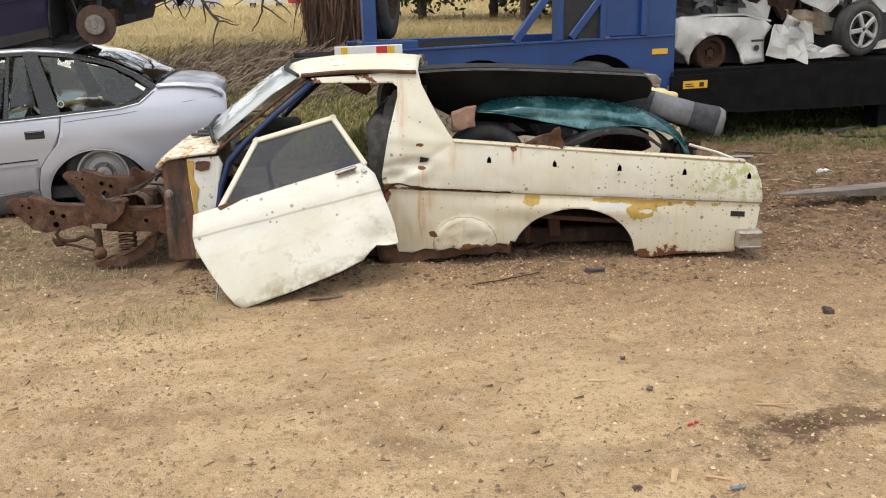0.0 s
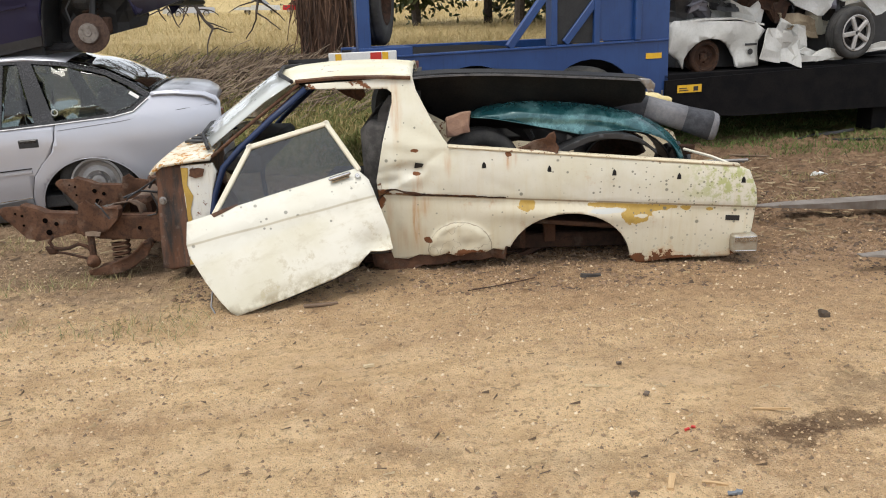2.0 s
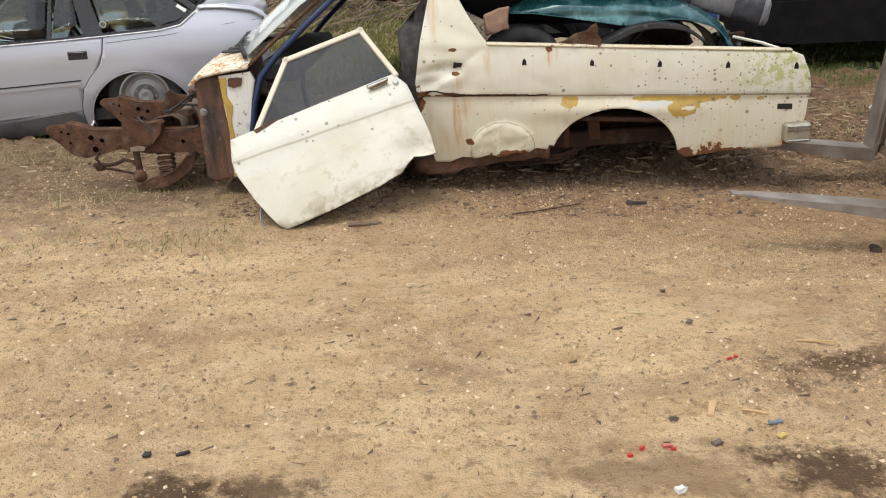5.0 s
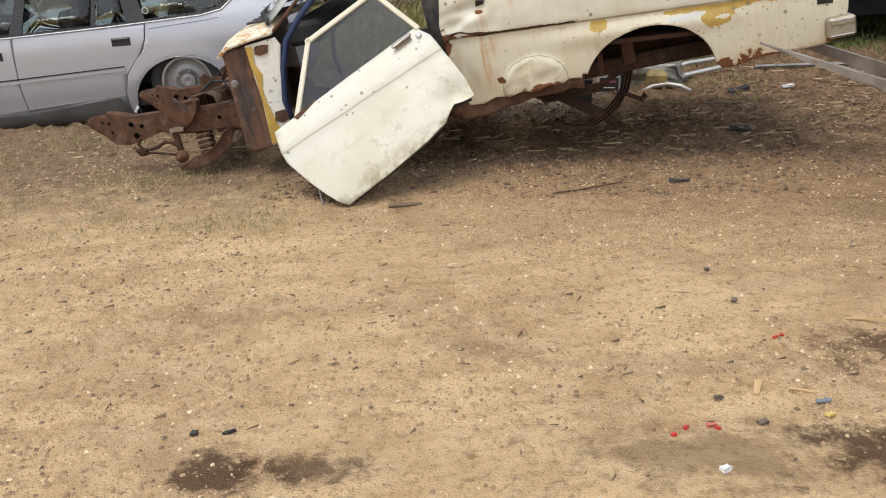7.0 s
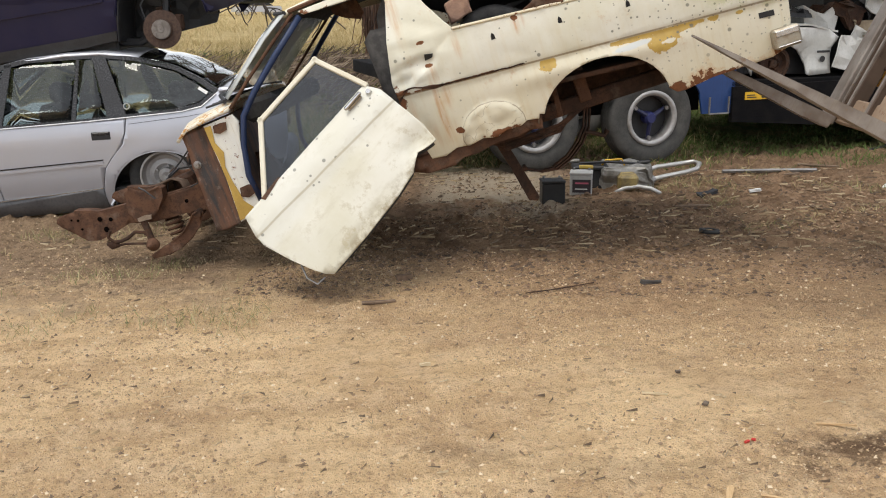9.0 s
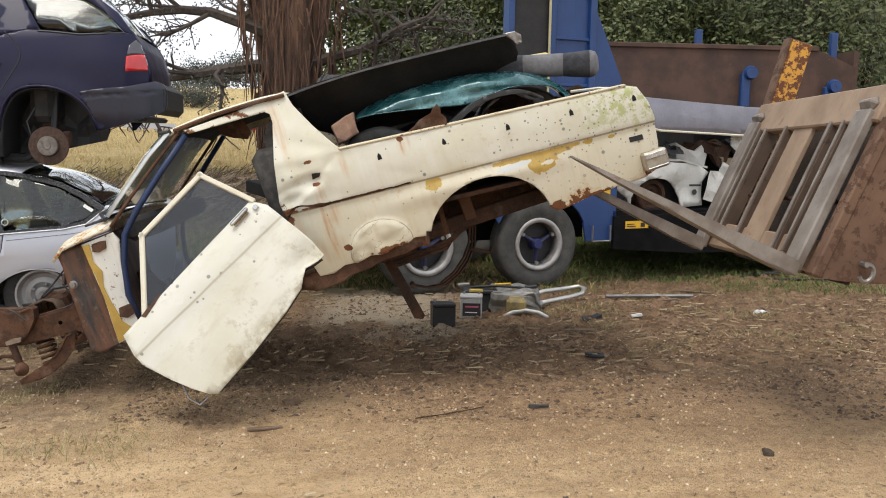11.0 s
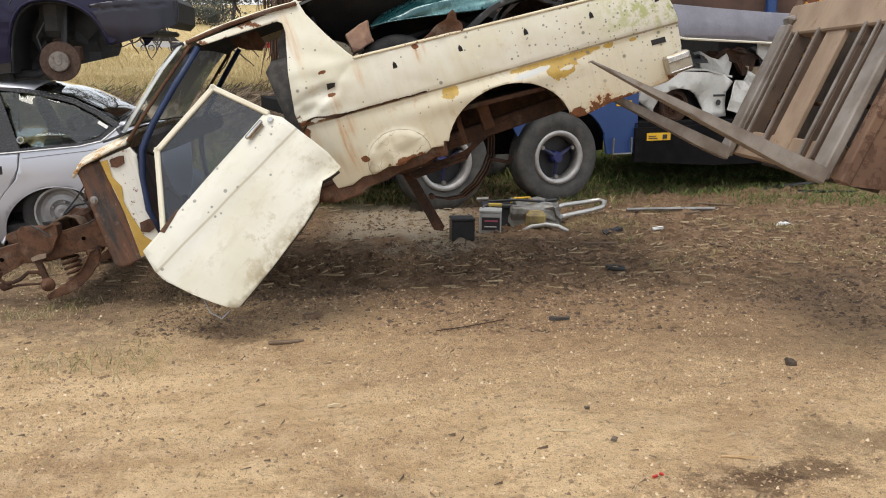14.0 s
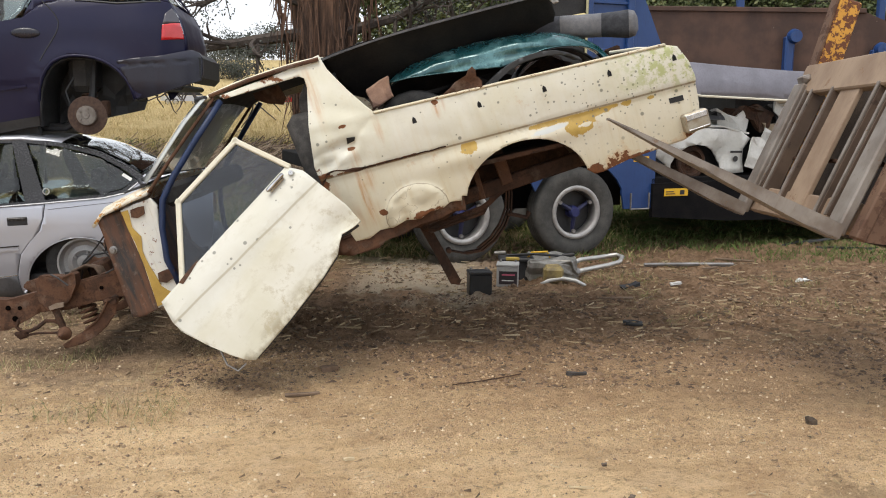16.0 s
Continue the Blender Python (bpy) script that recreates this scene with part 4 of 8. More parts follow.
# ---------------------------------------------------------------- the door that hangs from it
# the door's plane as it first leans, in yard coordinates
DOOR_AT, DOOR_PIVOT = Vector((-1.18, 4.786, -0.017)), Vector((-0.5, 5.2, 0.65))
along, away, above = Vector((0.91805, 0.27911, 0.28157)), Vector((-0.1023, 0.8528, -0.5117)), Vector((-0.38302, 0.44103, 0.81166))


def build_door():
    """The panel is drawn level in its own plane: x along it, z up it, face towards -y."""
    root = new("door")
    root.empty_display_size = 0.1
    root.parent = ute
    tagged(root, "loose cream door with chalky spotted paint")
    panel = [(-0.055, 0.635), (-0.105, 0.50), (-0.115, 0.43), (-0.085, 0.26), (-0.053, 0.13), (-0.02, 0.04), (0.01, 0.0), (0.3, -0.015), (0.607, -0.016), (0.77, 0.0), (0.83, 0.035), (0.88, 0.06), (0.95, 0.03), (1.005, 0.015), (1.03, 0.13), (1.035, 0.30), (1.04, 0.47), (1.0, 0.575), (0.5, 0.605)]

    def skin(x, z):
        line = 0.49 - 0.12 * x
        y = 0.03 * max(0, (z - line) / 0.2) ** 2 + 0.012 * min(1, max(0, (line - z) / 0.015)) + 0.03 * max(0, (line - z) / 0.45) ** 2
        y += 0.05 * math.exp(-((x - 0.93) / 0.10) ** 2 - ((z - 0.09) / 0.07) ** 2)
        return y + 0.005 * noise.noise(Vector((x * 4, 5, z * 4)))

    plane = Matrix.Translation(DOOR_AT - DOOR_PIVOT) @ Matrix((along, away, above)).transposed().to_4x4()

    def piece(name, bm, mat, label="", smooth=False):
        return part(name, bm, mat, root, label, smooth, plane)

    piece("door_skin", sheet(panel, skin, 0.012, 0.045), DOORPAINT, "", True)
    piece("door_shell", sheet([(x * 0.97 + 0.012, z * 0.96 + 0.01) for x, z in panel], lambda x, z: 0.105, 0.03, 0.25), TRIM)
    ends = [(0.10, 0.615), (0.455, 0.945), (0.945, 0.915), (1.01, 0.57)]
    bm = bmesh.new()
    for a, b in zip(ends, ends[1:]):
        d = Vector((b[0] - a[0], 0, b[1] - a[1]))
        box(bm, -0.02, d.length + 0.02, 0.02, 0.055, -0.016, 0.016, 0.006, Matrix.Translation((a[0], 0, a[1])) @ Matrix.Rotation(-math.atan2(d.z, d.x), 4, "Y"))
    piece("window_frame", bm, CREAM, "chalky cream window frame")
    piece("window_glass", sheet([(0.11, 0.60), (0.455, 0.935), (0.94, 0.905), (0.995, 0.56)], lambda x, z: 0.037, 0.005, 0.5), glass("grey_door_glass", (0.30, 0.36, 0.44), 0.03, 0.10), "dusty grey door glass")
    piece("door_handle", boxes((0.86, 1.00, -0.022, 0.0, 0.548, 0.572), (0.87, 0.99, -0.008, 0.02, 0.538, 0.552), bevel=0.007), CHROME, "chrome pull handle").matrix_basis = plane @ pose(-0.075, 0, -0.04, 0, -3.4, 0) @ pose(0, 0, 0.085, 0, 6.8, 0)
    bm = bmesh.new()
    lathe(bm, [(0.002, -0.012), (0.014, -0.012), (0.018, 0.0), (0.002, 0.0)], 12, Matrix.Translation((0.985, 0.004, 0.515)))
    piece("door_lock", bm, CHROME)
    bm = bmesh.new()
    tube(bm, [(-0.07, 0.07, 0.20), (-0.11, 0.08, 0.12), (-0.10, 0.09, 0.05), (-0.04, 0.09, 0.04)], 0.006, 5)
    piece("door_check_strap", bm, STEEL)
    piece("ledge_rust", sheet([(0.10, 0.60), (0.20, 0.612), (0.26, 0.622), (0.25, 0.63), (0.15, 0.632), (0.09, 0.628)], lambda x, z: skin(x, z) - 0.003, 0.003, 0.05, 0.003), RUST, "rusted window ledge")
    return root


door = build_door()


# a leaf spring and a strap hang from the chassis once the wreck is lifted
def leaf_spring():
    pts = [(0.0, 0.0), (-0.02, -0.14), (-0.06, -0.25), (-0.13, -0.34), (-0.22, -0.41), (-0.33, -0.455), (-0.44, -0.44), (-0.55, -0.38)]
    bm = bmesh.new()
    for k in range(3):
        leaf = strip([(x - 0.016 * k, z + 0.012 * k) for x, z in pts[:len(pts) - k]], 0.38, 0.44, 0, 0.008)
        me = bpy.data.meshes.new("leaf")
        leaf.to_mesh(me)
        bm.from_mesh(me)
        bpy.data.meshes.remove(me)
    for y in (0.375, 0.445):
        tube(bm, [(-0.10, y, -0.26), (0.02, y, -0.33), (0.05, y, -0.30)], 0.011, 6)
    tube(bm, [(-0.55, 0.37, -0.375), (-0.55, 0.45, -0.375)], 0.018, 8)
    spring = part("leaf_spring", bm, DARKRUST, ute, "rusted sagging leaf spring")
    spring.matrix_basis = BASE @ pose(0.80, 0, 0.16)
    bm = sheet([(-0.03, 0.0), (0.03, 0.02), (0.07, -0.16), (0.135, -0.50), (0.115, -0.525), (0.06, -0.50), (0.02, -0.25)], lambda x, z: 0.40, 0.02, 0.1)
    strap = part("hanging_strap", bm, DARKRUST, ute, "dark rusted hanging bracket")
    strap.matrix_basis = BASE @ pose(0.13, 0, 0.06)
    sill = [(-0.44, 0.13), (0.40, 0.20), (0.46, 0.16), (0.44, 0.05), (0.36, 0.07), (0.28, 0.05), (0.14, 0.055), (0.02, 0.025), (-0.10, 0.03), (-0.16, 0.0), (-0.34, 0.005), (-0.42, 0.04)]
    part("sill_rail", sheet(sill, lambda x, z: 0.075 + 0.015 * noise.noise(Vector((x * 7, 3, z * 9))), 0.03, 0.06, 0.008), RUST, ute, "rusted torn sill rail", True).matrix_basis = BASE
    return spring, strap


leaf, strap = leaf_spring()


# ---------------------------------------------------------------- scrap loaded in the bed
LOAD = []


def loaded(name, label, category):
    ob = thing(name, pose(-2.13, 5.45, 0.05), label, category)
    LOAD.append(ob)
    return ob


def lp(name, bm, mat, parent, label="", smooth=False):
    ob = part(name, bm, mat, parent, label, smooth, BASE)
    return ob


BONNETBLACK = plain("black_bonnet_paint", (0.006, 0.006, 0.007), (0.014, 0.013, 0.012), 6, 0.55, Specular_IOR_Level=0.25)


def build_load():
    guard = loaded("teal_guard", "dented teal car guard with a wheel arch", "car part")
    top = [(0.235, 0.985), (0.33, 1.018), (0.424, 1.034), (0.53, 1.043), (0.635, 1.046), (0.75, 1.042), (0.87, 1.033), (0.99, 1.020), (1.106, 1.003), (1.19, 0.985), (1.272, 0.964), (1.36, 0.934), (1.441, 0.896), (1.51, 0.853), (1.565, 0.808), (1.61, 0.762), (1.643, 0.710), (1.665, 0.64)]
    low = [(1.60, 0.64), (1.588, 0.70), (1.56, 0.745), (1.52, 0.778), (1.471, 0.802), (1.41, 0.824), (1.35, 0.840), (1.29, 0.850), (1.231, 0.855), (1.17, 0.852), (1.113, 0.845), (1.06, 0.835), (1.0, 0.832), (0.94, 0.838), (0.876, 0.851), (0.78, 0.872), (0.685, 0.892), (0.59, 0.913), (0.495, 0.932), (0.37, 0.955), (0.24, 0.966)]

    def ridge(x):
        """Height of the guard's upper edge at x."""
        for (a, za), (b, zb) in zip(top, top[1:]):
            if a <= x <= b:
                return za + (zb - za) * (x - a) / (b - a)
        return top[0][1] if x < top[0][0] else top[-1][1]

    def bulge(x, z):
        d = max(0.0, ridge(x) - z)
        return 0.24 + 0.14 * math.exp(-d / 0.045) + 0.02 * math.exp(-((d - 0.13) / 0.03) ** 2) - 0.03 * math.exp(-((x - 0.80) / 0.12) ** 2 - ((d - 0.12) / 0.06) ** 2) + 0.008 * noise.noise(Vector((x * 6, 2, z * 7)))
    lp("guard_skin", sheet(top + low, bulge, 0.010, 0.022), TEAL, guard, "", True)
    lp("guard_lip", strip([(x, z + 0.001) for x, z in low[::-1]], 0.245, 0.29, 0, 0.006, 2), TEAL, guard, "", True)
    lp("guard_crown", strip([(x, z - 0.004) for x, z in top], 0.37, 0.58, -0.03, 0.01), TEAL, guard, "", True)
    lp("arch_liner", strip(arc(1.27, 0.55, 0.32, 15, 160, 16, 0.29), 0.33, 0.66, 0, 0.012), BLACK, guard, "black wheel arch liner", True)
    tyre = loaded("loose_wheel", "worn black tyre on a rusty rim lying in the bed", "wheel")
    wheel("tyre", tyre, 0.28, 0.19, 0.17, RUBBER, DARKRUST, BASE @ Matrix.Translation((0.30, 0.38, 0.60)))
    panel = loaded("black_bonnet", "bent black bonnet lying over the scrap", "car part")
    edge = [(-0.16, 1.238), (-0.05, 1.247), (0.1, 1.252), (0.255, 1.250), (0.4, 1.246), (0.6, 1.236), (0.8, 1.223), (0.986, 1.212), (1.15, 1.200), (1.28, 1.190), (1.375, 1.180)]
    skin = edge + [(1.40, 1.05), (1.30, 0.80), (0.15, 0.86), (-0.04, 0.98)]
    lp("bonnet_skin", sheet(skin, lambda x, z: 0.20 + 0.9 * (1.26 - z) + 0.02 * noise.noise(Vector((x * 3, 0, z * 3))), 0.014, 0.08), BONNETBLACK, panel, "", True)
    lp("bonnet_top", strip(edge, 0.21, 0.62, 0.0, 0.012, 6), BONNETBLACK, panel, "", True)
    # The folded edge is a lighter grey than the bonnet skin.
    lp("bonnet_edge", strip([(x, z - 0.006 + 0.003 * noise.noise(Vector((x * 14, 0, 0)))) for x, z in edge], 0.188, 0.212, 0.0, 0.012, 2), plain("grey_bonnet_edge", (0.10, 0.10, 0.105), (0.05, 0.05, 0.055), 16, 0.5), panel, "lighter grey folded edge")
    lp("bonnet_corner", sheet([(1.30, 1.188), (1.375, 1.182), (1.41, 1.15), (1.405, 1.10), (1.37, 1.095), (1.35, 1.13)], lambda x, z: 0.18 + 0.02 * noise.noise(Vector((x * 30, 1, z * 30))), 0.008, 0.02), STEEL, panel, "bare grey bent corner", True)
    squab = loaded("seat_squab", "grey and charcoal cloth seat back", "car seat")
    spine = [Vector(p) for p in ((0.62, 0.74, 1.055), (0.80, 0.71, 1.06), (0.98, 0.68, 1.055), (1.14, 0.65, 1.035), (1.30, 0.61, 0.995), (1.45, 0.57, 0.955), (1.58, 0.535, 0.92), (1.70, 0.50, 0.885), (1.80, 0.475, 0.855), (1.86, 0.46, 0.838), (1.90, 0.45, 0.828), (1.915, 0.445, 0.825))]
    thick = [0.060, 0.072, 0.078, 0.080, 0.080, 0.078, 0.076, 0.078, 0.086, 0.092, 0.080, 0.045]
    rings = []
    for k, p in enumerate(spine):
        d = (spine[min(k + 1, len(spine) - 1)] - spine[max(k - 1, 0)]).normalized()
        side = d.cross(Vector((0, 0, 1))).normalized()
        upw = side.cross(d)
        rings.append([p + side * math.copysign(abs(math.cos(a)) ** 0.55, math.cos(a)) * thick[k] * 2.1 + upw * math.copysign(abs(math.sin(a)) ** 0.6, math.sin(a)) * thick[k] for a in (2 * math.pi * j / 28 for j in range(28))])
    for i, j, mat, nm in ((0, 3, GREYCLOTH, "grey_cloth"), (3, 5, DARKCLOTH, "charcoal_cloth"), (5, 7, GREYCLOTH, "grey_cloth"), (7, 9, DARKCLOTH, "charcoal_cloth"), (9, 11, GREYCLOTH, "grey_cloth")):
        bm = bmesh.new()
        rows = [[bm.verts.new(v) for v in ring] for ring in rings[i:j + 1]]
        for p, q in zip(rows, rows[1:]):
            for k in range(28):
                bm.faces.new((p[k], p[(k + 1) % 28], q[(k + 1) % 28], q[k]))
        bm.faces.new(rows[0][::-1])
        bm.faces.new(rows[-1])
        lp(nm, bm, mat, squab, "", True)
    foam = loaded("foam_slab", "yellow foam slab lying on the scrap", "foam")
    bm = boxes((1.30, 1.68, 0.72, 1.1, 0.90, 0.985), bevel=0.02)
    bmesh.ops.subdivide_edges(bm, edges=bm.edges[:], cuts=2, use_grid_fill=True)
    for v in bm.verts:
        v.co.z += 0.30 * (1.45 - v.co.x) * 0.55 + 0.05
    lp("slab", crumple(bm, 0.02, 9, 3, 0.6), FOAM, foam, "", True)
    bracket = loaded("rusty_bracket", "rusty forked bracket lying on the bed rail", "car part")
    bm = sheet([(0.52, 0.785), (0.575, 0.808), (0.616, 0.831), (0.66, 0.842), (0.694, 0.851), (0.715, 0.878), (0.745, 0.892), (0.756, 0.86), (0.752, 0.825), (0.775, 0.79), (0.765, 0.755), (0.735, 0.745), (0.70, 0.765), (0.60, 0.770)], lambda x, z: -0.005 + 0.22 * (0.76 - x) + 0.03 * noise.noise(Vector((x * 12, 1, z * 12))), 0.018, 0.022, 0.004)
    lp("bracket", bm, RUST, bracket, "", True)
    block = loaded("broken_board", "torn pinkish brown board end", "scrap")
    bm = boxes((0.075, 0.235, 0.22, 0.27, 0.855, 0.985), bevel=0.008)
    bmesh.ops.subdivide_edges(bm, edges=bm.edges[:], cuts=2, use_grid_fill=True)
    for v in bm.verts:
        v.co.z += 0.25 * (v.co.x - 0.155)
    lp("board", crumple(bm, 0.012, 14, 5, 0.7), plain("pink_board", (0.34, 0.21, 0.145), (0.25, 0.15, 0.11), 14, 0.9, 0, 0.6, 0.006), block)
    black = loaded("black_guard", "black plastic guard with folded lip", "car part")
    bow = [(0.765, 0.735), (0.80, 0.755), (0.853, 0.782), (0.92, 0.812), (0.99, 0.836), (1.06, 0.847), (1.128, 0.850), (1.21, 0.843), (1.29, 0.822), (1.35, 0.79), (1.42, 0.735)]
    lp("liner", strip(bow, 0.13, 0.30, 0, 0.010), BLACK, black, "", True)
    lp("liner_lip", sheet(bow + [(x + 0.012, z - 0.035) for x, z in bow[::-1]], lambda x, z: 0.125, 0.008, 0.04), BLACK, black, "", True)
    for k, (x, y, z, s) in enumerate(((0.30, 0.9, 0.95, 0.16), (0.55, 1.1, 0.85, 0.2), (1.3, 1.0, 0.72, 0.17), (1.70, 0.75, 0.60, 0.10), (0.9, 1.2, 0.80, 0.2), (0.38, 0.62, 1.075, 0.075))):
        junk = loaded("crumpled_scrap", ("crumpled dark scrap panel", "crumpled pale scrap panel")[k == 5], "scrap")
        bm = boxes((x - s, x + s, y - s, y + s, z - s * 0.8, z + s * 0.6), bevel=0.03)
        bmesh.ops.subdivide_edges(bm, edges=bm.edges[:], cuts=2, use_grid_fill=True)
        lp("panel", crumple(bm, 0.07, 4 if k < 5 else 11, k * 3.1, 0.6), (BLACK, BLACK, DARKRUST, BLACK, BLACK, CREAM)[k], junk)
    strap = loaded("tail_stay", "pale metal tailgate stay", "car part")
    lp("stay", tube(bmesh.new(), [(1.66, 0.35, 0.70), (1.80, 0.2, 0.67), (1.93, 0.08, 0.62)], 0.010, 6), CREAM, strap)
    lp("stay_end", crumple(boxes((1.64, 1.74, 0.36, 0.44, 0.66, 0.72), bevel=0.01), 0.02, 14, 2), DARKRUST, strap)


build_load()


# ---------------------------------------------------------------- fork carriage of the loader
FORKSTEEL = worn_paint("worn_fork_steel", (0.24, 0.215, 0.19), (0.145, 0.118, 0.098), (0.12, 0.085, 0.06), much=0.62, rough=0.45, scale=5)
BROWN = worn_paint("brown_rusted_plate", (0.145, 0.082, 0.048), (0.10, 0.052, 0.03), (0.05, 0.025, 0.015), much=0.52, rough=0.7, scale=3)
TANPLATE = worn_paint("tan_rusted_plate", (0.31, 0.225, 0.155), (0.22, 0.15, 0.10), (0.15, 0.095, 0.06), much=0.62, rough=0.7, scale=3)
ARMPAINT = worn_paint("orange_arm_paint", (0.60, 0.30, 0.035), (0.52, 0.25, 0.03), (0.08, 0.03, 0.014), much=0.48, rough=0.5, scale=6)
SLAT = worn_paint("scuffed_slat", (0.105, 0.068, 0.046), (0.07, 0.045, 0.030), (0.035, 0.022, 0.016), much=0.60, rough=0.7, scale=4)
SHADEPLATE = plain("shaded_back_plate", (0.020, 0.015, 0.012), (0.045, 0.030, 0.02), 4, 0.8)
W, H, L = 1.39, 0.86, 1.28
fork = thing("fork_carriage", pose(4.26, 5.8, 0.08), "worn steel pallet fork carriage with rusty plates on a loader", "loader fork")


def build_fork():
    for y in (0.0, W):
        bm = bmesh.new()
        n = 14
        rows = []
        for k in range(n + 1):
            u = k / n
            half = 0.030 + 0.052 * min(1, u * 2.2) ** 0.7
            th = 0.008 + 0.075 * min(1, u * 1.1)
            x, top = -L + L * u + 0.03 * (u == 1), 0.028
            rows.append([bm.verts.new((x, y + s * half, z)) for s, z in ((-1, top), (1, top), (1, top - th), (-1, top - th))])
        for a, b in zip(rows, rows[1:]):
            for k in range(4):
                bm.faces.new((a[k], a[(k + 1) % 4], b[(k + 1) % 4], b[k]))
        bm.faces.new(rows[0])
        bm.faces.new(rows[-1][::-1])
        bmesh.ops.bevel(bm, geom=[e for e in bm.edges if abs(e.verts[0].co.x - e.verts[1].co.x) > 0.02], offset=0.008, segments=2, affect="EDGES")
        part("tine", bm, FORKSTEEL, fork, "worn tapered steel tine")
        part("tine_shank", boxes((0.0, 0.055, y - 0.075, y + 0.075, -0.025, H + 0.02), bevel=0.01), FORKSTEEL, fork, "worn upright tine shank")
        part("tine_hook", crumple(boxes((-0.01, 0.10, y - 0.08, y + 0.08, H + 0.02, H + 0.09), bevel=0.03), 0.008, 8, y), FORKSTEEL, fork)
    part("top_plate", boxes((0.03, 0.10, -0.12, W + 0.10, H - 0.04, H + 0.17), bevel=0.01), TANPLATE, fork, "tan rusted top plate")
    part("bottom_plate", boxes((0.06, 0.12, -0.02, W - 0.02, 0.0, 0.17), bevel=0.01), TANPLATE, fork, "tan rusted bottom plate")
    for y, thick, deep in ((0.20, 0.012, 0.16), (0.34, 0.016, 0.20), (0.90, 0.016, 0.20), (1.20, 0.012, 0.18), (1.29, 0.010, 0.16)):
        part("slat", crumple(boxes((0.036, deep * 0.7, y - thick, y + thick, 0.06, H - 0.02), bevel=0.005), 0.008, 5, y), SLAT, fork)
        # Front strip in a lighter tone than the slat's dark faces.
        part("slat_edge", boxes((0.022, 0.036, y - thick * 0.8, y + thick * 0.8, 0.06, H - 0.02), bevel=0.003), FORKSTEEL, fork, "lighter steel slat edge")
    # Full-width near-black plate puts the shade between slats into its colour.
    part("back_plate", boxes((0.30, 0.33, -0.05, W + 0.05, 0.02, H + 0.1), bevel=0.004), SHADEPLATE, fork, "near-black back plate darkening the slat gaps")
    part("middle_plate", crumple(boxes((0.05, 0.08, 0.58, 0.83, 0.02, H + 0.05), bevel=0.004), 0.006, 4, 2), TANPLATE, fork, "tan rusted middle plate")
    part("cross_bar", tube(bmesh.new(), [(0.12, 0.06, 0.40), (0.12, W - 0.06, 0.40)], 0.014, 8), DARKRUST, fork)
    side = [(0.07, -0.03), (0.30, 0.04), (0.85, 0.26), (1.35, 0.55), (1.35, 1.30), (0.60, 1.12), (0.28, H + 0.05), (0.12, H - 0.1)]
    for y in (-0.16,):
        part("side_plate", sheet(side, lambda x, z, y=y: y, 0.03, 0.4), BROWN, fork, "dark rusted side plate")
    part("plate_rib", boxes((0.06, 0.12, -0.17, -0.08, -0.02, H), bevel=0.01), BROWN, fork)
    for x, z in ((0.30, 0.10), (0.36, 0.52)):
        bm = tube(bmesh.new(), [(x + 0.035 * math.cos(a), -0.20, z + 0.045 * math.sin(a)) for a in np.linspace(-2.4, 2.4, 14)], 0.012, 6)
        tube(bm, [(x - 0.03, -0.225, z + 0.035), (x - 0.03, -0.165, z + 0.035)], 0.014, 6)
        part("shackle", bm, STEEL, fork, "steel shackle")
    part("mast_rail", boxes((-0.075, 0.075, -0.10, 0.0, 0.0, 1.20), bevel=0.01), ARMPAINT, fork, "chipped orange mast rail", m=pose(0.235, W + 0.10, 0.31, 0, -7.8, 0))
    part("mast_edge", boxes((-0.095, -0.075, -0.10, 0.0, 0.0, 1.20), bevel=0.004), BROWN, fork, m=pose(0.235, W + 0.10, 0.31, 0, -7.8, 0))
    part("loader_arm", boxes((0.0, 1.9, 0.0, 0.14, 0.0, 0.22), bevel=0.01), ARMPAINT, fork, "chipped orange loader arm", m=pose(0.30, 0.2, 0.30, 0, 2, 0))
    part("tilt_link", tube(bmesh.new(), [(0.25, 0.6, 0.7), (1.9, 0.6, 1.0)], 0.05, 10), DARKRUST, fork)
    part("cross_tube", tube(bmesh.new(), [(0.9, -0.13, 0.6), (0.9, W + 0.1, 0.6)], 0.07, 12), DARKRUST, fork)


build_fork()


# ---------------------------------------------------------------- the silver sedan
SILVER = car_paint("silver_car_paint", (0.47, 0.485, 0.54), 0.30, 0.45, 0.5)
CARGLASS = glass("smoky_car_glass", (0.40, 0.45, 0.45), 0.02, 0.10)
CLAD = plain("grey_lower_paint", (0.10, 0.10, 0.105), (0.14, 0.14, 0.145), 3, 0.45, 0.25, 0.05, 0.001)
GLOSSBLACK = plain("black_trim", (0.012, 0.012, 0.013), (0.018, 0.018, 0.02), 5, 0.25, 0, 0.05, 0.001)
STEELWHEEL = plain("dusty_steel_wheel", (0.42, 0.41, 0.40), (0.33, 0.32, 0.31), 9, 0.5, 0.5)


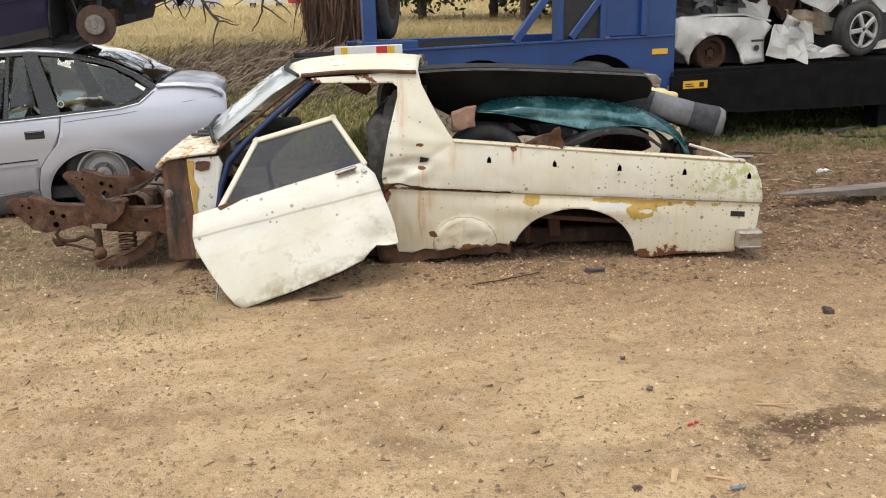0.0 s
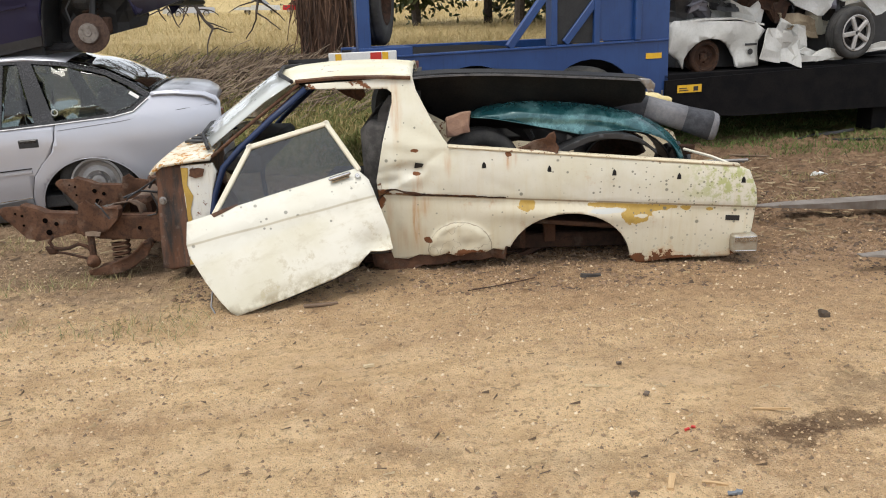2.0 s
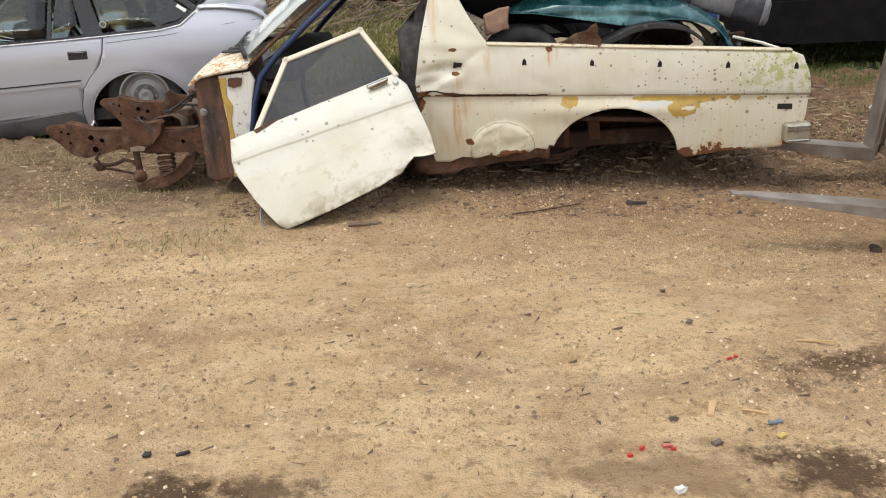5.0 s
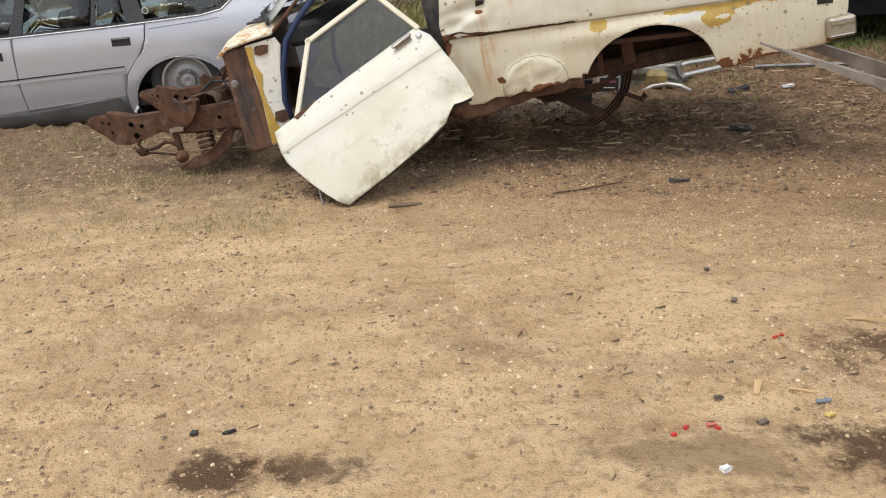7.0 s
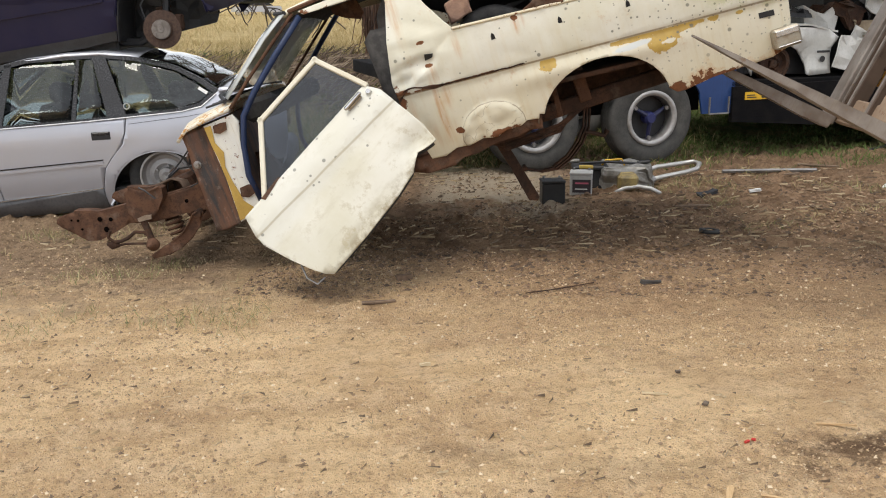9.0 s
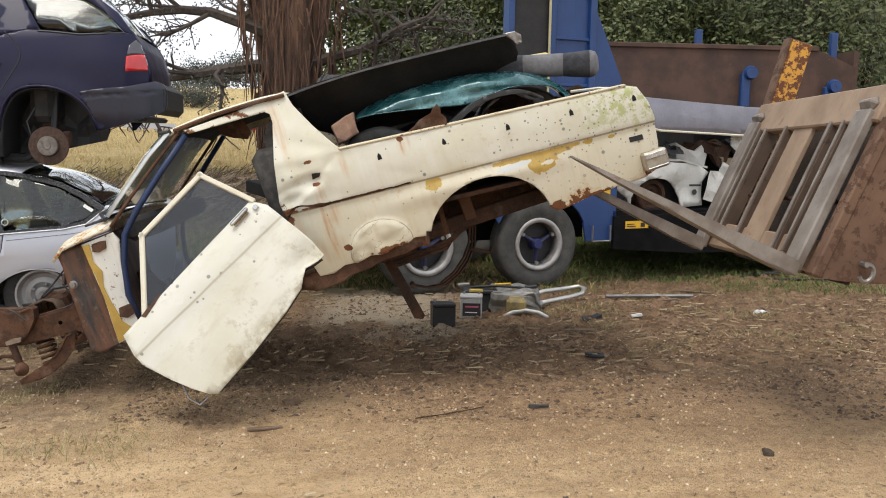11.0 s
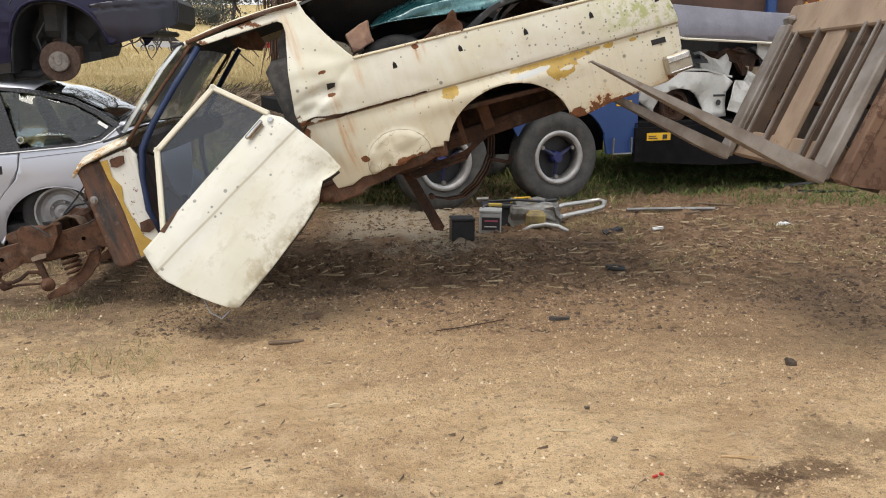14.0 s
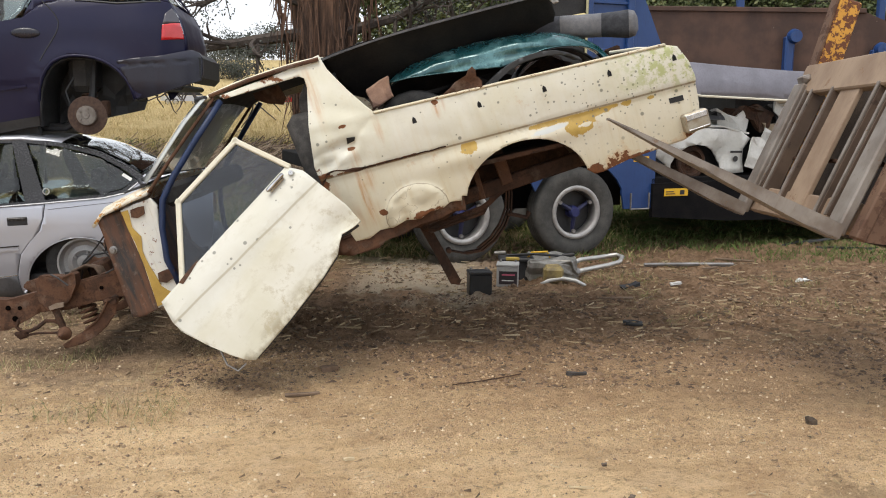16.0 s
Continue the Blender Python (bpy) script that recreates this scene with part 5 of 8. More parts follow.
def sedan():
    car = thing("silver_sedan", pose(-2.86, 7.22, 0.0, 0, -2.0, 8), "silver four-door sedan with dusty steel wheels, parked on dirt", "car")
    w = 1.70
    belt = [(-1.85, 0.80), (-1.30, 0.81), (-0.55, 0.832), (-0.21, 0.846), (0.25, 0.868), (0.42, 0.90), (0.545, 0.995)]

    def y_at(x, z):
        """Bulge of the side: a crease below the belt, a hollow above the sill, glass leaning in."""
        if z > 0.86:
            y = 0.022 + 0.40 * (z - 0.86)
        elif z > 0.66:
            y = 0.022 * ((z - 0.66) / 0.20) ** 2
        elif z > 0.40:
            y = 0.012 * ((0.66 - z) / 0.26)
        else:
            y = 0.012 + 0.09 * ((0.40 - z) / 0.35) ** 1.5
        y -= 0.008 * math.exp(-((math.hypot(x - 0.02, (z - 0.15) * 1.06) - 0.44) / 0.09) ** 2)
        return y + 0.06 * max(0, (x - 0.62) / 0.5) ** 2 + 0.10 * max(0, (-3.0 - x) / 0.6) ** 2

    hole = arc(0.02, 0.15, 0.425, 0, 180, 22, 0.397)
    front_hole = arc(-2.73, 0.15, 0.425, 0, 180, 16, 0.397)
    quarter = [(0.545, 1.0), (0.575, 1.045), (0.78, 1.043), (1.0, 1.012), (1.09, 0.965), (1.12, 0.92), (1.115, 0.60), (1.08, 0.40), (0.95, 0.26), (0.46, 0.20)] + hole + [(-0.45, 0.07), (-0.485, 0.07), (-0.475, 0.26), (-0.43, 0.43), (-0.36, 0.52), (-0.265, 0.62), (-0.228, 0.72), (-0.205, 0.846), (0.25, 0.868), (0.42, 0.90)]
    rear_door = [(-0.213, 0.846), (-0.236, 0.72), (-0.273, 0.617), (-0.368, 0.515), (-0.438, 0.43), (-0.483, 0.26), (-0.493, 0.07), (-1.312, 0.05), (-1.335, 0.40), (-1.315, 0.70), (-1.308, 0.81), (-0.55, 0.832)]
    front_door = [(-1.316, 0.81), (-1.323, 0.70), (-1.343, 0.40), (-1.32, 0.05), (-2.24, 0.03), (-2.22, 0.40), (-2.12, 0.60), (-2.05, 0.80), (-1.85, 0.80)]
    guard = [(-2.058, 0.80), (-2.128, 0.60), (-2.228, 0.40), (-2.248, 0.03)] + front_hole + [(-3.2, 0.10), (-3.62, 0.24), (-3.68, 0.50), (-3.55, 0.66), (-2.6, 0.80), (-2.2, 0.84)]
    for nm, ol, st in (("rear_quarter", quarter, 0.035), ("rear_door", rear_door, 0.05), ("front_door", front_door, 0.06), ("front_guard", guard, 0.09)):
        part(nm, sheet(ol, y_at, 0.02, st), SILVER, car, "", True)
    for x in (0.02, -2.73):
        lip = arc(x, 0.15, 0.427, -8, 188, 26, 0.399)
        part("arch_lip", tube(bmesh.new(), [(a, y_at(a, b) + 0.003, b) for a, b in lip], 0.005, 6), SILVER, car, "", True)
    part("shut_gap_lining", sheet([(-0.15, 0.84), (-0.2, 0.55), (-0.42, 0.38), (-0.44, 0.09), (-2.3, 0.06), (-2.2, 0.78), (-1.0, 0.80)], lambda x, z: y_at(x, z) + 0.016, 0.01, 0.2), BLACK, car)
    part("far_side", sheet([(0.545, 1.0), (0.80, 0.99), (0.90, 0.92), (0.88, 0.40), (0.80, 0.26), (0.46, 0.20)] + hole + [(-0.45, 0.07), (-2.248, 0.03)] + front_hole + [(-3.2, 0.10), (-3.62, 0.24), (-3.68, 0.50), (-3.55, 0.66), (-2.05, 0.80)] + belt[1:], lambda x, z: w - y_at(x, z) - 0.35 * max(0, x - 0.85), 0.02, 0.3), SILVER, car, "", True)
    part("lower_cladding", sheet([(-0.46, 0.06), (-2.24, 0.02), (-2.25, 0.125), (-0.485, 0.25)], lambda x, z: y_at(x, z) - 0.008, 0.012, 0.12), CLAD, car, "darker grey sill cladding", True)
    part("rear_cladding", sheet([(0.455, 0.215), (0.93, 0.255), (1.05, 0.37), (1.06, 0.42), (0.45, 0.33)], lambda x, z: y_at(x, z) - 0.008, 0.01, 0.1), CLAD, car, "", True)
    part("bonnet", strip([(-3.62, 0.62), (-3.3, 0.72), (-2.6, 0.82), (-1.85, 0.87)], 0.08, w - 0.08, 0.05, 0.02, 10), SILVER, car, "", True)
    part("front_screen", strip([(-1.88, 0.86), (-1.55, 1.08), (-1.22, 1.31)], 0.20, w - 0.20, 0.05, 0.006, 10), CARGLASS, car, "", True)
    part("roof", strip([(-1.25, 1.315), (-1.05, 1.355), (-0.7, 1.385), (-0.4, 1.385), (-0.15, 1.35), (-0.06, 1.328)], 0.215, w - 0.215, 0.02, 0.02, 12, 0.012), SILVER, car, "", True)
    part("rear_screen", strip([(-0.07, 1.326), (0.12, 1.275), (0.23, 1.235), (0.40, 1.14), (0.56, 1.04)], 0.17, w - 0.17, 0.045, 0.006, 14), CARGLASS, car, "sloping rear glass", True)
    part("screen_seal", tube(bmesh.new(), [(0.565, 0.10, 1.043), (0.59, 0.30, 1.07), (0.60, w / 2, 1.085), (0.59, w - 0.30, 1.07), (0.565, w - 0.10, 1.043)], 0.012, 6), GLOSSBLACK, car)
    lid = strip([(0.57, 1.045), (0.62, 1.052), (0.78, 1.045), (1.0, 1.013), (1.08, 0.97), (1.10, 0.93)], 0.06, w - 0.075, 0.022, 0.02, 16, 0.022)
    for v in lid.verts:
        v.co.x -= 0.22 * ((v.co.y - 0.075) / (w - 0.15)) ** 3 * max(0, (v.co.x - 0.6) / 0.5)
    part("boot_lid", lid, SILVER, car, "", True)
    part("tail_panel", boxes((1.03, 1.085, 0.07, w - 0.07, 0.45, 0.94), bevel=0.02), SILVER, car, m=pose(0, 0, 0, 0, 0, 7.5))
    part("tail_light", boxes((1.07, 1.115, 0.10, 0.40, 0.66, 0.84), bevel=0.01), plain("dark_red_lens", (0.10, 0.008, 0.008), (0.16, 0.012, 0.01), 5, 0.2), car, "dark red tail light")
    part("rear_bumper", boxes((0.85, 1.12, 0.06, 1.0, 0.30, 0.52), bevel=0.05), CLAD, car, "", True)
    for off, sgn in ((0.0, 1), (w, -1)):
        def yy(x, z, off=off, sgn=sgn):
            return off + sgn * y_at(x, z) - (0.0 if sgn > 0 else 0.02)
        top = [(-1.24, 1.315), (-1.0, 1.358), (-0.4, 1.378), (-0.10, 1.325), (0.12, 1.27), (0.23, 1.235), (0.41, 1.135), (0.575, 1.02)]
        inner = [(0.535, 0.995), (0.39, 1.105), (0.21, 1.205), (0.10, 1.24), (-0.12, 1.295), (-0.4, 1.335), (-1.0, 1.325), (-1.20, 1.285), (-1.80, 0.85), (-1.86, 0.85)]
        frames = {
            "window_rail": belt + [(0.50, 1.0), (0.40, 0.925), (0.24, 0.892), (-0.21, 0.868), (-0.55, 0.852), (-1.30, 0.83), (-1.80, 0.825)],
            "roof_frame": top + inner,
            "centre_pillar": [(-1.33, 0.82), (-1.22, 0.82), (-1.13, 1.32), (-1.19, 1.315)],
            "pane_bar": [(-0.655, 0.845), (-0.62, 0.845), (-0.575, 1.335), (-0.60, 1.335)],
            "rear_pillar": [(-0.36, 0.855), (-0.205, 0.86), (-0.36, 1.335), (-0.47, 1.335)],
        }
        for nm, ol in frames.items():
            part(nm, sheet(ol, yy, 0.022, 0.12), GLOSSBLACK, car)
        for ol in ([(-1.78, 0.82), (-1.33, 0.82), (-1.19, 1.30), (-1.22, 1.28)], [(-1.22, 0.82), (-0.655, 0.845), (-0.60, 1.335), (-1.13, 1.32)], [(-0.62, 0.845), (-0.36, 0.855), (-0.47, 1.335), (-0.575, 1.335)], [(-0.205, 0.86), (0.24, 0.888), (0.40, 0.92), (0.52, 1.0), (0.21, 1.21), (-0.12, 1.30), (-0.36, 1.33)]):
            part("side_window", sheet(ol, lambda x, z, f=yy: f(x, z) + 0.012, 0.004, 0.15), CARGLASS, car, "", True)
    # mouldings, lines and handles
    for nm, z0, z1, mat in (("side_moulding", 0.395, 0.022, SILVER), ("side_moulding", 0.427, 0.010, GLOSSBLACK)):
        part(nm, sheet([(-2.22, z0), (-0.44, z0 + 0.07), (-0.44, z0 + z1 + 0.07), (-2.22, z0 + z1)], lambda x, z: y_at(x, z) - 0.010, 0.012, 0.15), mat, car)
    part("pinstripe", tube(bmesh.new(), [(x, y_at(x, 0.2) - 0.012, 0.135 + 0.070 * (x + 2.2)) for x in np.linspace(-2.22, -0.48, 9)], 0.005, 4), CHROME, car)
    part("belt_chrome", tube(bmesh.new(), [(x, y_at(x, z) - 0.006, z - 0.003) for x, z in belt], 0.0075, 5), CHROME, car, "bright belt strip")
    part("waist_line", tube(bmesh.new(), [(x, y_at(x, z) - 0.0005, z) for x, z in ((-0.19, 0.79), (0.3, 0.825), (0.8, 0.885), (1.05, 0.905))], 0.003, 4), CLAD, car)
    for x in (-0.43, -1.49):
        z = 0.705 if x > -1 else 0.663
        part("handle_recess", boxes((x - 0.078, x + 0.078, y_at(x, z) - 0.004, y_at(x, z) + 0.01, z - 0.034, z + 0.034), bevel=0.004), BLACK, car, "black pull handle recess")
        part("handle_flap", boxes((x - 0.066, x + 0.066, y_at(x, z) - 0.010, y_at(x, z) - 0.004, z + 0.006, z + 0.028), bevel=0.003), GLOSSBLACK, car)
    bm = bmesh.new()
    lathe(bm, [(0.020, -0.003), (0.024, -0.004), (0.028, -0.003), (0.028, 0.0), (0.020, 0.0), (0.020, -0.003)], 18, Matrix.Translation((-0.20, y_at(-0.2, 0.935), 0.935)))
    part("badge", bm, plain("pale_badge", (0.45, 0.45, 0.45), (0.5, 0.5, 0.5)), car)
    part("window_sticker", sheet([(0.395, 1.04), (0.465, 0.992), (0.48, 1.012), (0.41, 1.06)], lambda x, z: y_at(x, z) - 0.004, 0.002, 0.1), plain("white_sticker", (0.75, 0.75, 0.72), (0.7, 0.7, 0.68)), car)
    # insides
    part("cabin_floor", boxes((-2.0, 0.5, 0.08, w - 0.08, 0.15, 0.25)), TRIM, car)
    part("rear_seat", crumple(boxes((-0.55, 0.0, 0.2, w - 0.2, 0.28, 0.50), (-0.10, 0.12, 0.2, w - 0.2, 0.45, 0.95), bevel=0.05), 0.01, 4, 3), TRIM, car)
    for y in (0.34, 1.02):
        part("rear_headrest", crumple(boxes((0.06, 0.16, y + 0.10, y + 0.36, 0.95, 1.08), bevel=0.03), 0.01, 4, y), TRIM, car)
        part("front_seat", crumple(boxes((-1.45, -0.95, y - 0.04, y + 0.44, 0.28, 0.48), (-1.03, -0.85, y - 0.04, y + 0.44, 0.42, 0.96), (-0.95, -0.86, y + 0.08, y + 0.32, 0.96, 1.14), bevel=0.04), 0.01, 4, y), TRIM, car)
    part("roof_lining", strip([(-1.25, 1.285), (-0.7, 1.345), (-0.10, 1.295)], 0.23, w - 0.23, 0.01, 0.01, 6), TRIM, car)
    part("parcel_shelf", boxes((0.10, 0.56, 0.12, w - 0.12, 0.90, 0.94)), TRIM, car)
    for x in (0.02, -2.73):
        part("arch_liner", strip(arc(x, 0.20, 0.43, -15, 195, 18, 0.46), 0.05, 0.5, 0, 0.01), BLACK, car)
        wheel("wheel", car, 0.31, 0.19, 0.205, RUBBER, STEELWHEEL, Matrix.Translation((x + 0.02, 0.15, 0.325)), 0.03, 5, rim_label="dusty steel wheel")
        wheel("wheel", car, 0.31, 0.19, 0.205, RUBBER, STEELWHEEL, Matrix.Translation((x, w - 0.17, 0.325)) @ pose(0, 0, 0, 0, 0, 180), 0.05, 5)
    part("underbody", boxes((-3.4, 0.9, 0.3, w - 0.3, 0.12, 0.3)), BLACK, car)


sedan()


# ---------------------------------------------------------------- the dark wagon stacked on it
NAVYCAR = car_paint("dark_blue_car_paint", (0.010, 0.010, 0.036), 0.30, 0.0, 0.12, film=0.015)
NAVYCAR.node_tree.nodes["Principled BSDF"].inputs["Specular IOR Level"].default_value = 0.22


def wagon():
    car = thing("dark_blue_hatchback", pose(-2.86, 7.46, 1.54, 0, 0, 6), "dark blue hatchback without wheels, stacked on a sedan roof", "car")
    w = 1.70
    mouth = [(-0.347, -0.08), (-0.338, 0.12), (-0.324, 0.232), (-0.297, 0.315), (-0.257, 0.387), (-0.21, 0.437), (-0.148, 0.471), (-0.08, 0.488), (-0.009, 0.492), (0.065, 0.487), (0.13, 0.475), (0.197, 0.451), (0.255, 0.418), (0.31, 0.375), (0.356, 0.323), (0.388, 0.27), (0.41, 0.216), (0.43, 0.14)]

    def near_arch(x, z):
        return min(math.hypot(x - a, z - b) for a, b in mouth[1:])

    def y_at(x, z):
        """Rounded side: a shoulder below the glass, a soft waist, lips round the arch, drawn in at the tail."""
        h = z - 0.05 * x
        if h > 0.90:
            y = 0.055 + 0.50 * (h - 0.90)
        elif h > 0.68:
            y = 0.012 + 0.043 * ((h - 0.68) / 0.22) ** 1.6
        else:
            y = 0.012 + 0.035 * ((0.68 - h) / 0.55) ** 2
        if h < 0.30 and x < -0.3:
            y += 0.012
        d = near_arch(x, z)
        y -= 0.022 * math.exp(-(d / 0.09) ** 2)
        return y + 0.20 * max(0, (x - 0.42) / 0.42) ** 2.4

    lower = ([(0.66, 0.955), (0.725, 0.945), (0.768, 0.865), (0.804, 0.76), (0.823, 0.64), (0.83, 0.54), (0.70, 0.40), (0.46, 0.15)] + mouth[::-1] +
             [(-0.36, -0.085), (-0.495, -0.11), (-0.67, -0.145), (-2.2, -0.38)] + arc(-2.66, -0.15, 0.42, 0, 180, 12, 0.42) + [(-3.2, -0.25), (-3.6, -0.05), (-3.62, 0.25), (-3.4, 0.42), (-2.5, 0.60), (-1.85, 0.70), (-1.0, 0.745), (-0.609, 0.755), (-0.426, 0.79), (-0.30, 0.90), (-0.10, 0.955), (0.085, 0.943), (0.315, 0.928)])
    part("body_side", sheet(lower, y_at, 0.02, 0.03), NAVYCAR, car, "", True)
    part("far_side", sheet(lower, lambda x, z: w - y_at(x, z), 0.02, 0.3), NAVYCAR, car, "", True)
    part("bonnet", strip([(-3.6, 0.35), (-3.3, 0.45), (-2.5, 0.62), (-1.85, 0.72)], 0.08, w - 0.08, 0.05, 0.02, 8), NAVYCAR, car, "", True)
    part("roof", strip([(-1.1, 1.24), (-0.8, 1.30), (-0.3, 1.34), (0.12, 1.33), (0.40, 1.27)], 0.25, w - 0.25, 0.04, 0.02, 10), NAVYCAR, car, "", True)
    part("front_screen", strip([(-1.87, 0.71), (-1.5, 1.0), (-1.08, 1.24)], 0.2, w - 0.2, 0.04, 0.006, 8), CARGLASS, car)
    part("hatch_glass", strip([(0.40, 1.27), (0.58, 1.12), (0.72, 0.95)], 0.28, w - 0.28, 0.03, 0.006, 8), CARGLASS, car)
    part("hatch", strip([(0.72, 0.95), (0.79, 0.82), (0.83, 0.66), (0.84, 0.50)], 0.2, w - 0.2, 0.0, 0.02, 8), NAVYCAR, car, "", True)
    for off, sgn in ((0.0, 1), (w, -1)):
        def yy(x, z, off=off, sgn=sgn):
            return off + sgn * y_at(x, z) - (0.0 if sgn > 0 else 0.02)
        for nm, ol in (("roof_frame", [(-1.85, 0.70), (-1.08, 1.24), (-0.8, 1.30), (-0.3, 1.34), (0.12, 1.33), (0.40, 1.27), (0.60, 1.12), (0.725, 0.945), (0.655, 0.953), (0.52, 1.10), (0.34, 1.22), (0.10, 1.27), (-0.3, 1.28), (-0.8, 1.24), (-1.05, 1.18), (-1.7, 0.725)]),
                       ("rear_pillar", [(-0.43, 0.785), (-0.30, 0.895), (-0.10, 0.95), (0.0, 0.945), (-0.20, 1.275), (-0.38, 1.275), (-0.33, 1.0)]), ("centre_pillar", [(-1.30, 0.735), (-1.20, 0.74), (-1.02, 1.22), (-1.09, 1.20)])):
            part(nm, sheet(ol, yy, 0.022, 0.08), NAVYCAR, car, "", True)
        for ol in ([(0.0, 0.945), (0.315, 0.928), (0.65, 0.953), (0.52, 1.10), (0.34, 1.22), (0.10, 1.27), (-0.20, 1.275)], [(-1.20, 0.74), (-0.609, 0.755), (-0.43, 0.785), (-0.33, 1.0), (-0.38, 1.275), (-1.02, 1.22)]):
            part("side_window", sheet(ol, lambda x, z, f=yy: f(x, z) + 0.012, 0.004, 0.15), CARGLASS, car, "", True)
    seal = [(-0.02, 0.942), (0.085, 0.938), (0.315, 0.922), (0.50, 0.936), (0.66, 0.95)]
    part("arch_lip", tube(bmesh.new(), [(a, y_at(a, b) + 0.004, b) for a, b in mouth[1:]], 0.012, 6), NAVYCAR, car, "", True)
    part("window_seal", tube(bmesh.new(), [(x, y_at(x, z) - 0.003, z) for x, z in seal], 0.008, 5), BLACK, car)
    bumper = [(0.30, 0.452), (0.45, 0.48), (0.671, 0.507), (0.80, 0.54), (0.887, 0.562), (0.94, 0.545), (0.965, 0.50), (0.968, 0.43), (0.965, 0.36), (0.949, 0.305), (0.755, 0.232), (0.60, 0.18), (0.45, 0.134), (0.432, 0.15), (0.41, 0.225), (0.385, 0.285), (0.345, 0.355)]

    def bumper_y(x, z):
        y = y_at(min(x, 0.60), 0.50) - 0.012 + 1.1 * max(0, x - 0.62) ** 2 + 2.2 * max(0, x - 0.86) ** 1.5
        y += 0.05 * max(0, (z - 0.47) / 0.09) ** 2 + 0.05 * max(0, (0.30 - z) / 0.16) ** 2
        return y + (0.010 if abs(z - 0.43 - 0.10 * (x - 0.5)) < 0.008 else 0)
    part("rear_bumper", sheet(bumper, bumper_y, 0.05, 0.022), plain("dark_bumper", (0.012, 0.012, 0.024), (0.015, 0.015, 0.03), 4, 0.35), car, "", True)
    part("bumper_rear", boxes((0.84, 0.955, 0.16, w - 0.16, 0.28, 0.55), bevel=0.05), BLACK, car)
    lens = [(0.669, 0.757), (0.74, 0.775), (0.80, 0.782), (0.818, 0.72), (0.826, 0.65), (0.74, 0.642), (0.660, 0.631)]
    part("tail_light", sheet(lens, lambda x, z: y_at(x, z) - 0.008, 0.02, 0.03), plain("red_lens", (0.60, 0.012, 0.016), (0.52, 0.01, 0.012), 9, 0.15, Coat_Weight=1.0), car, "bright red tail light", True)
    part("smoked_lens", sheet([(0.672, 0.762), (0.80, 0.787), (0.775, 0.86), (0.74, 0.90), (0.69, 0.85)], lambda x, z: y_at(x, z) - 0.006, 0.015, 0.03), plain("smoked_lens", (0.06, 0.055, 0.07), (0.05, 0.045, 0.06), 9, 0.12, Coat_Weight=1.0), car, "smoked grey upper lamp lens", True)
    part("door_gap", tube(bmesh.new(), [(x, y_at(x, z) - 0.0005, z) for x, z in ((-0.28, 0.93), (-0.225, 0.88), (-0.174, 0.821), (-0.145, 0.764), (-0.150, 0.71), (-0.172, 0.658), (-0.248, 0.54), (-0.305, 0.445))], 0.005, 4), BLACK, car)
    bm = bmesh.new()
    bmesh.ops.create_uvsphere(bm, u_segments=18, v_segments=8, radius=1.0)
    bmesh.ops.transform(bm, matrix=Matrix.Translation((-0.405, y_at(-0.4, 0.665) + 0.002, 0.665)) @ Matrix.Diagonal((0.118, 0.018, 0.044, 1)), verts=bm.verts)
    part("door_handle", bm, plain("handle_paint", (0.008, 0.008, 0.016), (0.01, 0.01, 0.02), 5, 0.3), car, "", True)
    part("side_moulding", sheet([(-2.2, -0.02), (-0.645, 0.216), (-0.435, 0.252), (-0.43, 0.232), (-0.645, 0.196), (-2.2, -0.04)], lambda x, z: y_at(x, z) - 0.012, 0.015, 0.15), NAVYCAR, car)
    part("sill", sheet([(-0.352, -0.004), (-0.356, -0.085), (-0.495, -0.112), (-0.67, -0.148), (-2.2, -0.39), (-2.22, -0.30), (-0.664, -0.060)], lambda x, z: y_at(x, z) - 0.015, 0.1, 0.12), BLACK, car)
    part("underbody", boxes((-3.2, -0.40, 0.2, w - 0.2, -0.12, 0.02), bevel=0.02), BLACK, car, m=pose(0, 0, -0.02, 0, -7, 0))
    part("boot_floor", boxes((0.46, 0.80, 0.2, w - 0.2, 0.22, 0.27), bevel=0.02), BLACK, car)
    part("arch_liner", strip([(x * 0.985, z - 0.012) for x, z in mouth], 0.04, 0.55, 0, 0.01), BLACK, car, "", True)
    part("arch_back", sheet(mouth + [(0.40, 0.05), (-0.34, -0.12)], lambda x, z: 0.55 + 0.02 * noise.noise(Vector((x * 8, 1, z * 8))), 0.02, 0.1), BLACK, car)
    part("cabin_floor", boxes((-2.0, -0.40, 0.1, w - 0.1, 0.05, 0.11)), TRIM, car, m=pose(0, 0, 0, 0, -4, 0))
    part("rear_seat", boxes((-0.15, 0.05, 0.2, w - 0.2, 0.2, 0.98), bevel=0.05), TRIM, car)
    y = 0.10
    bm = bmesh.new()
    lathe(bm, [(0.004, -0.045), (0.028, -0.045), (0.032, -0.035), (0.045, -0.034), (0.085, -0.03), (0.09, -0.004), (0.158, 0.0), (0.163, 0.008), (0.158, 0.018), (0.004, 0.018)], 32)
    drum = part("brake_disc", bm, plain("hub_rust", (0.05, 0.028, 0.02), (0.085, 0.05, 0.035), 30, 0.8, 0.0, 0.3, 0.002), car, "rusty brake disc", m=Matrix.Translation((0.022, y, 0.002)))
    bm = bmesh.new()
    lathe(bm, [(0.004, -0.052), (0.026, -0.052), (0.03, -0.046), (0.078, -0.046), (0.082, -0.03), (0.004, -0.03)], 24)
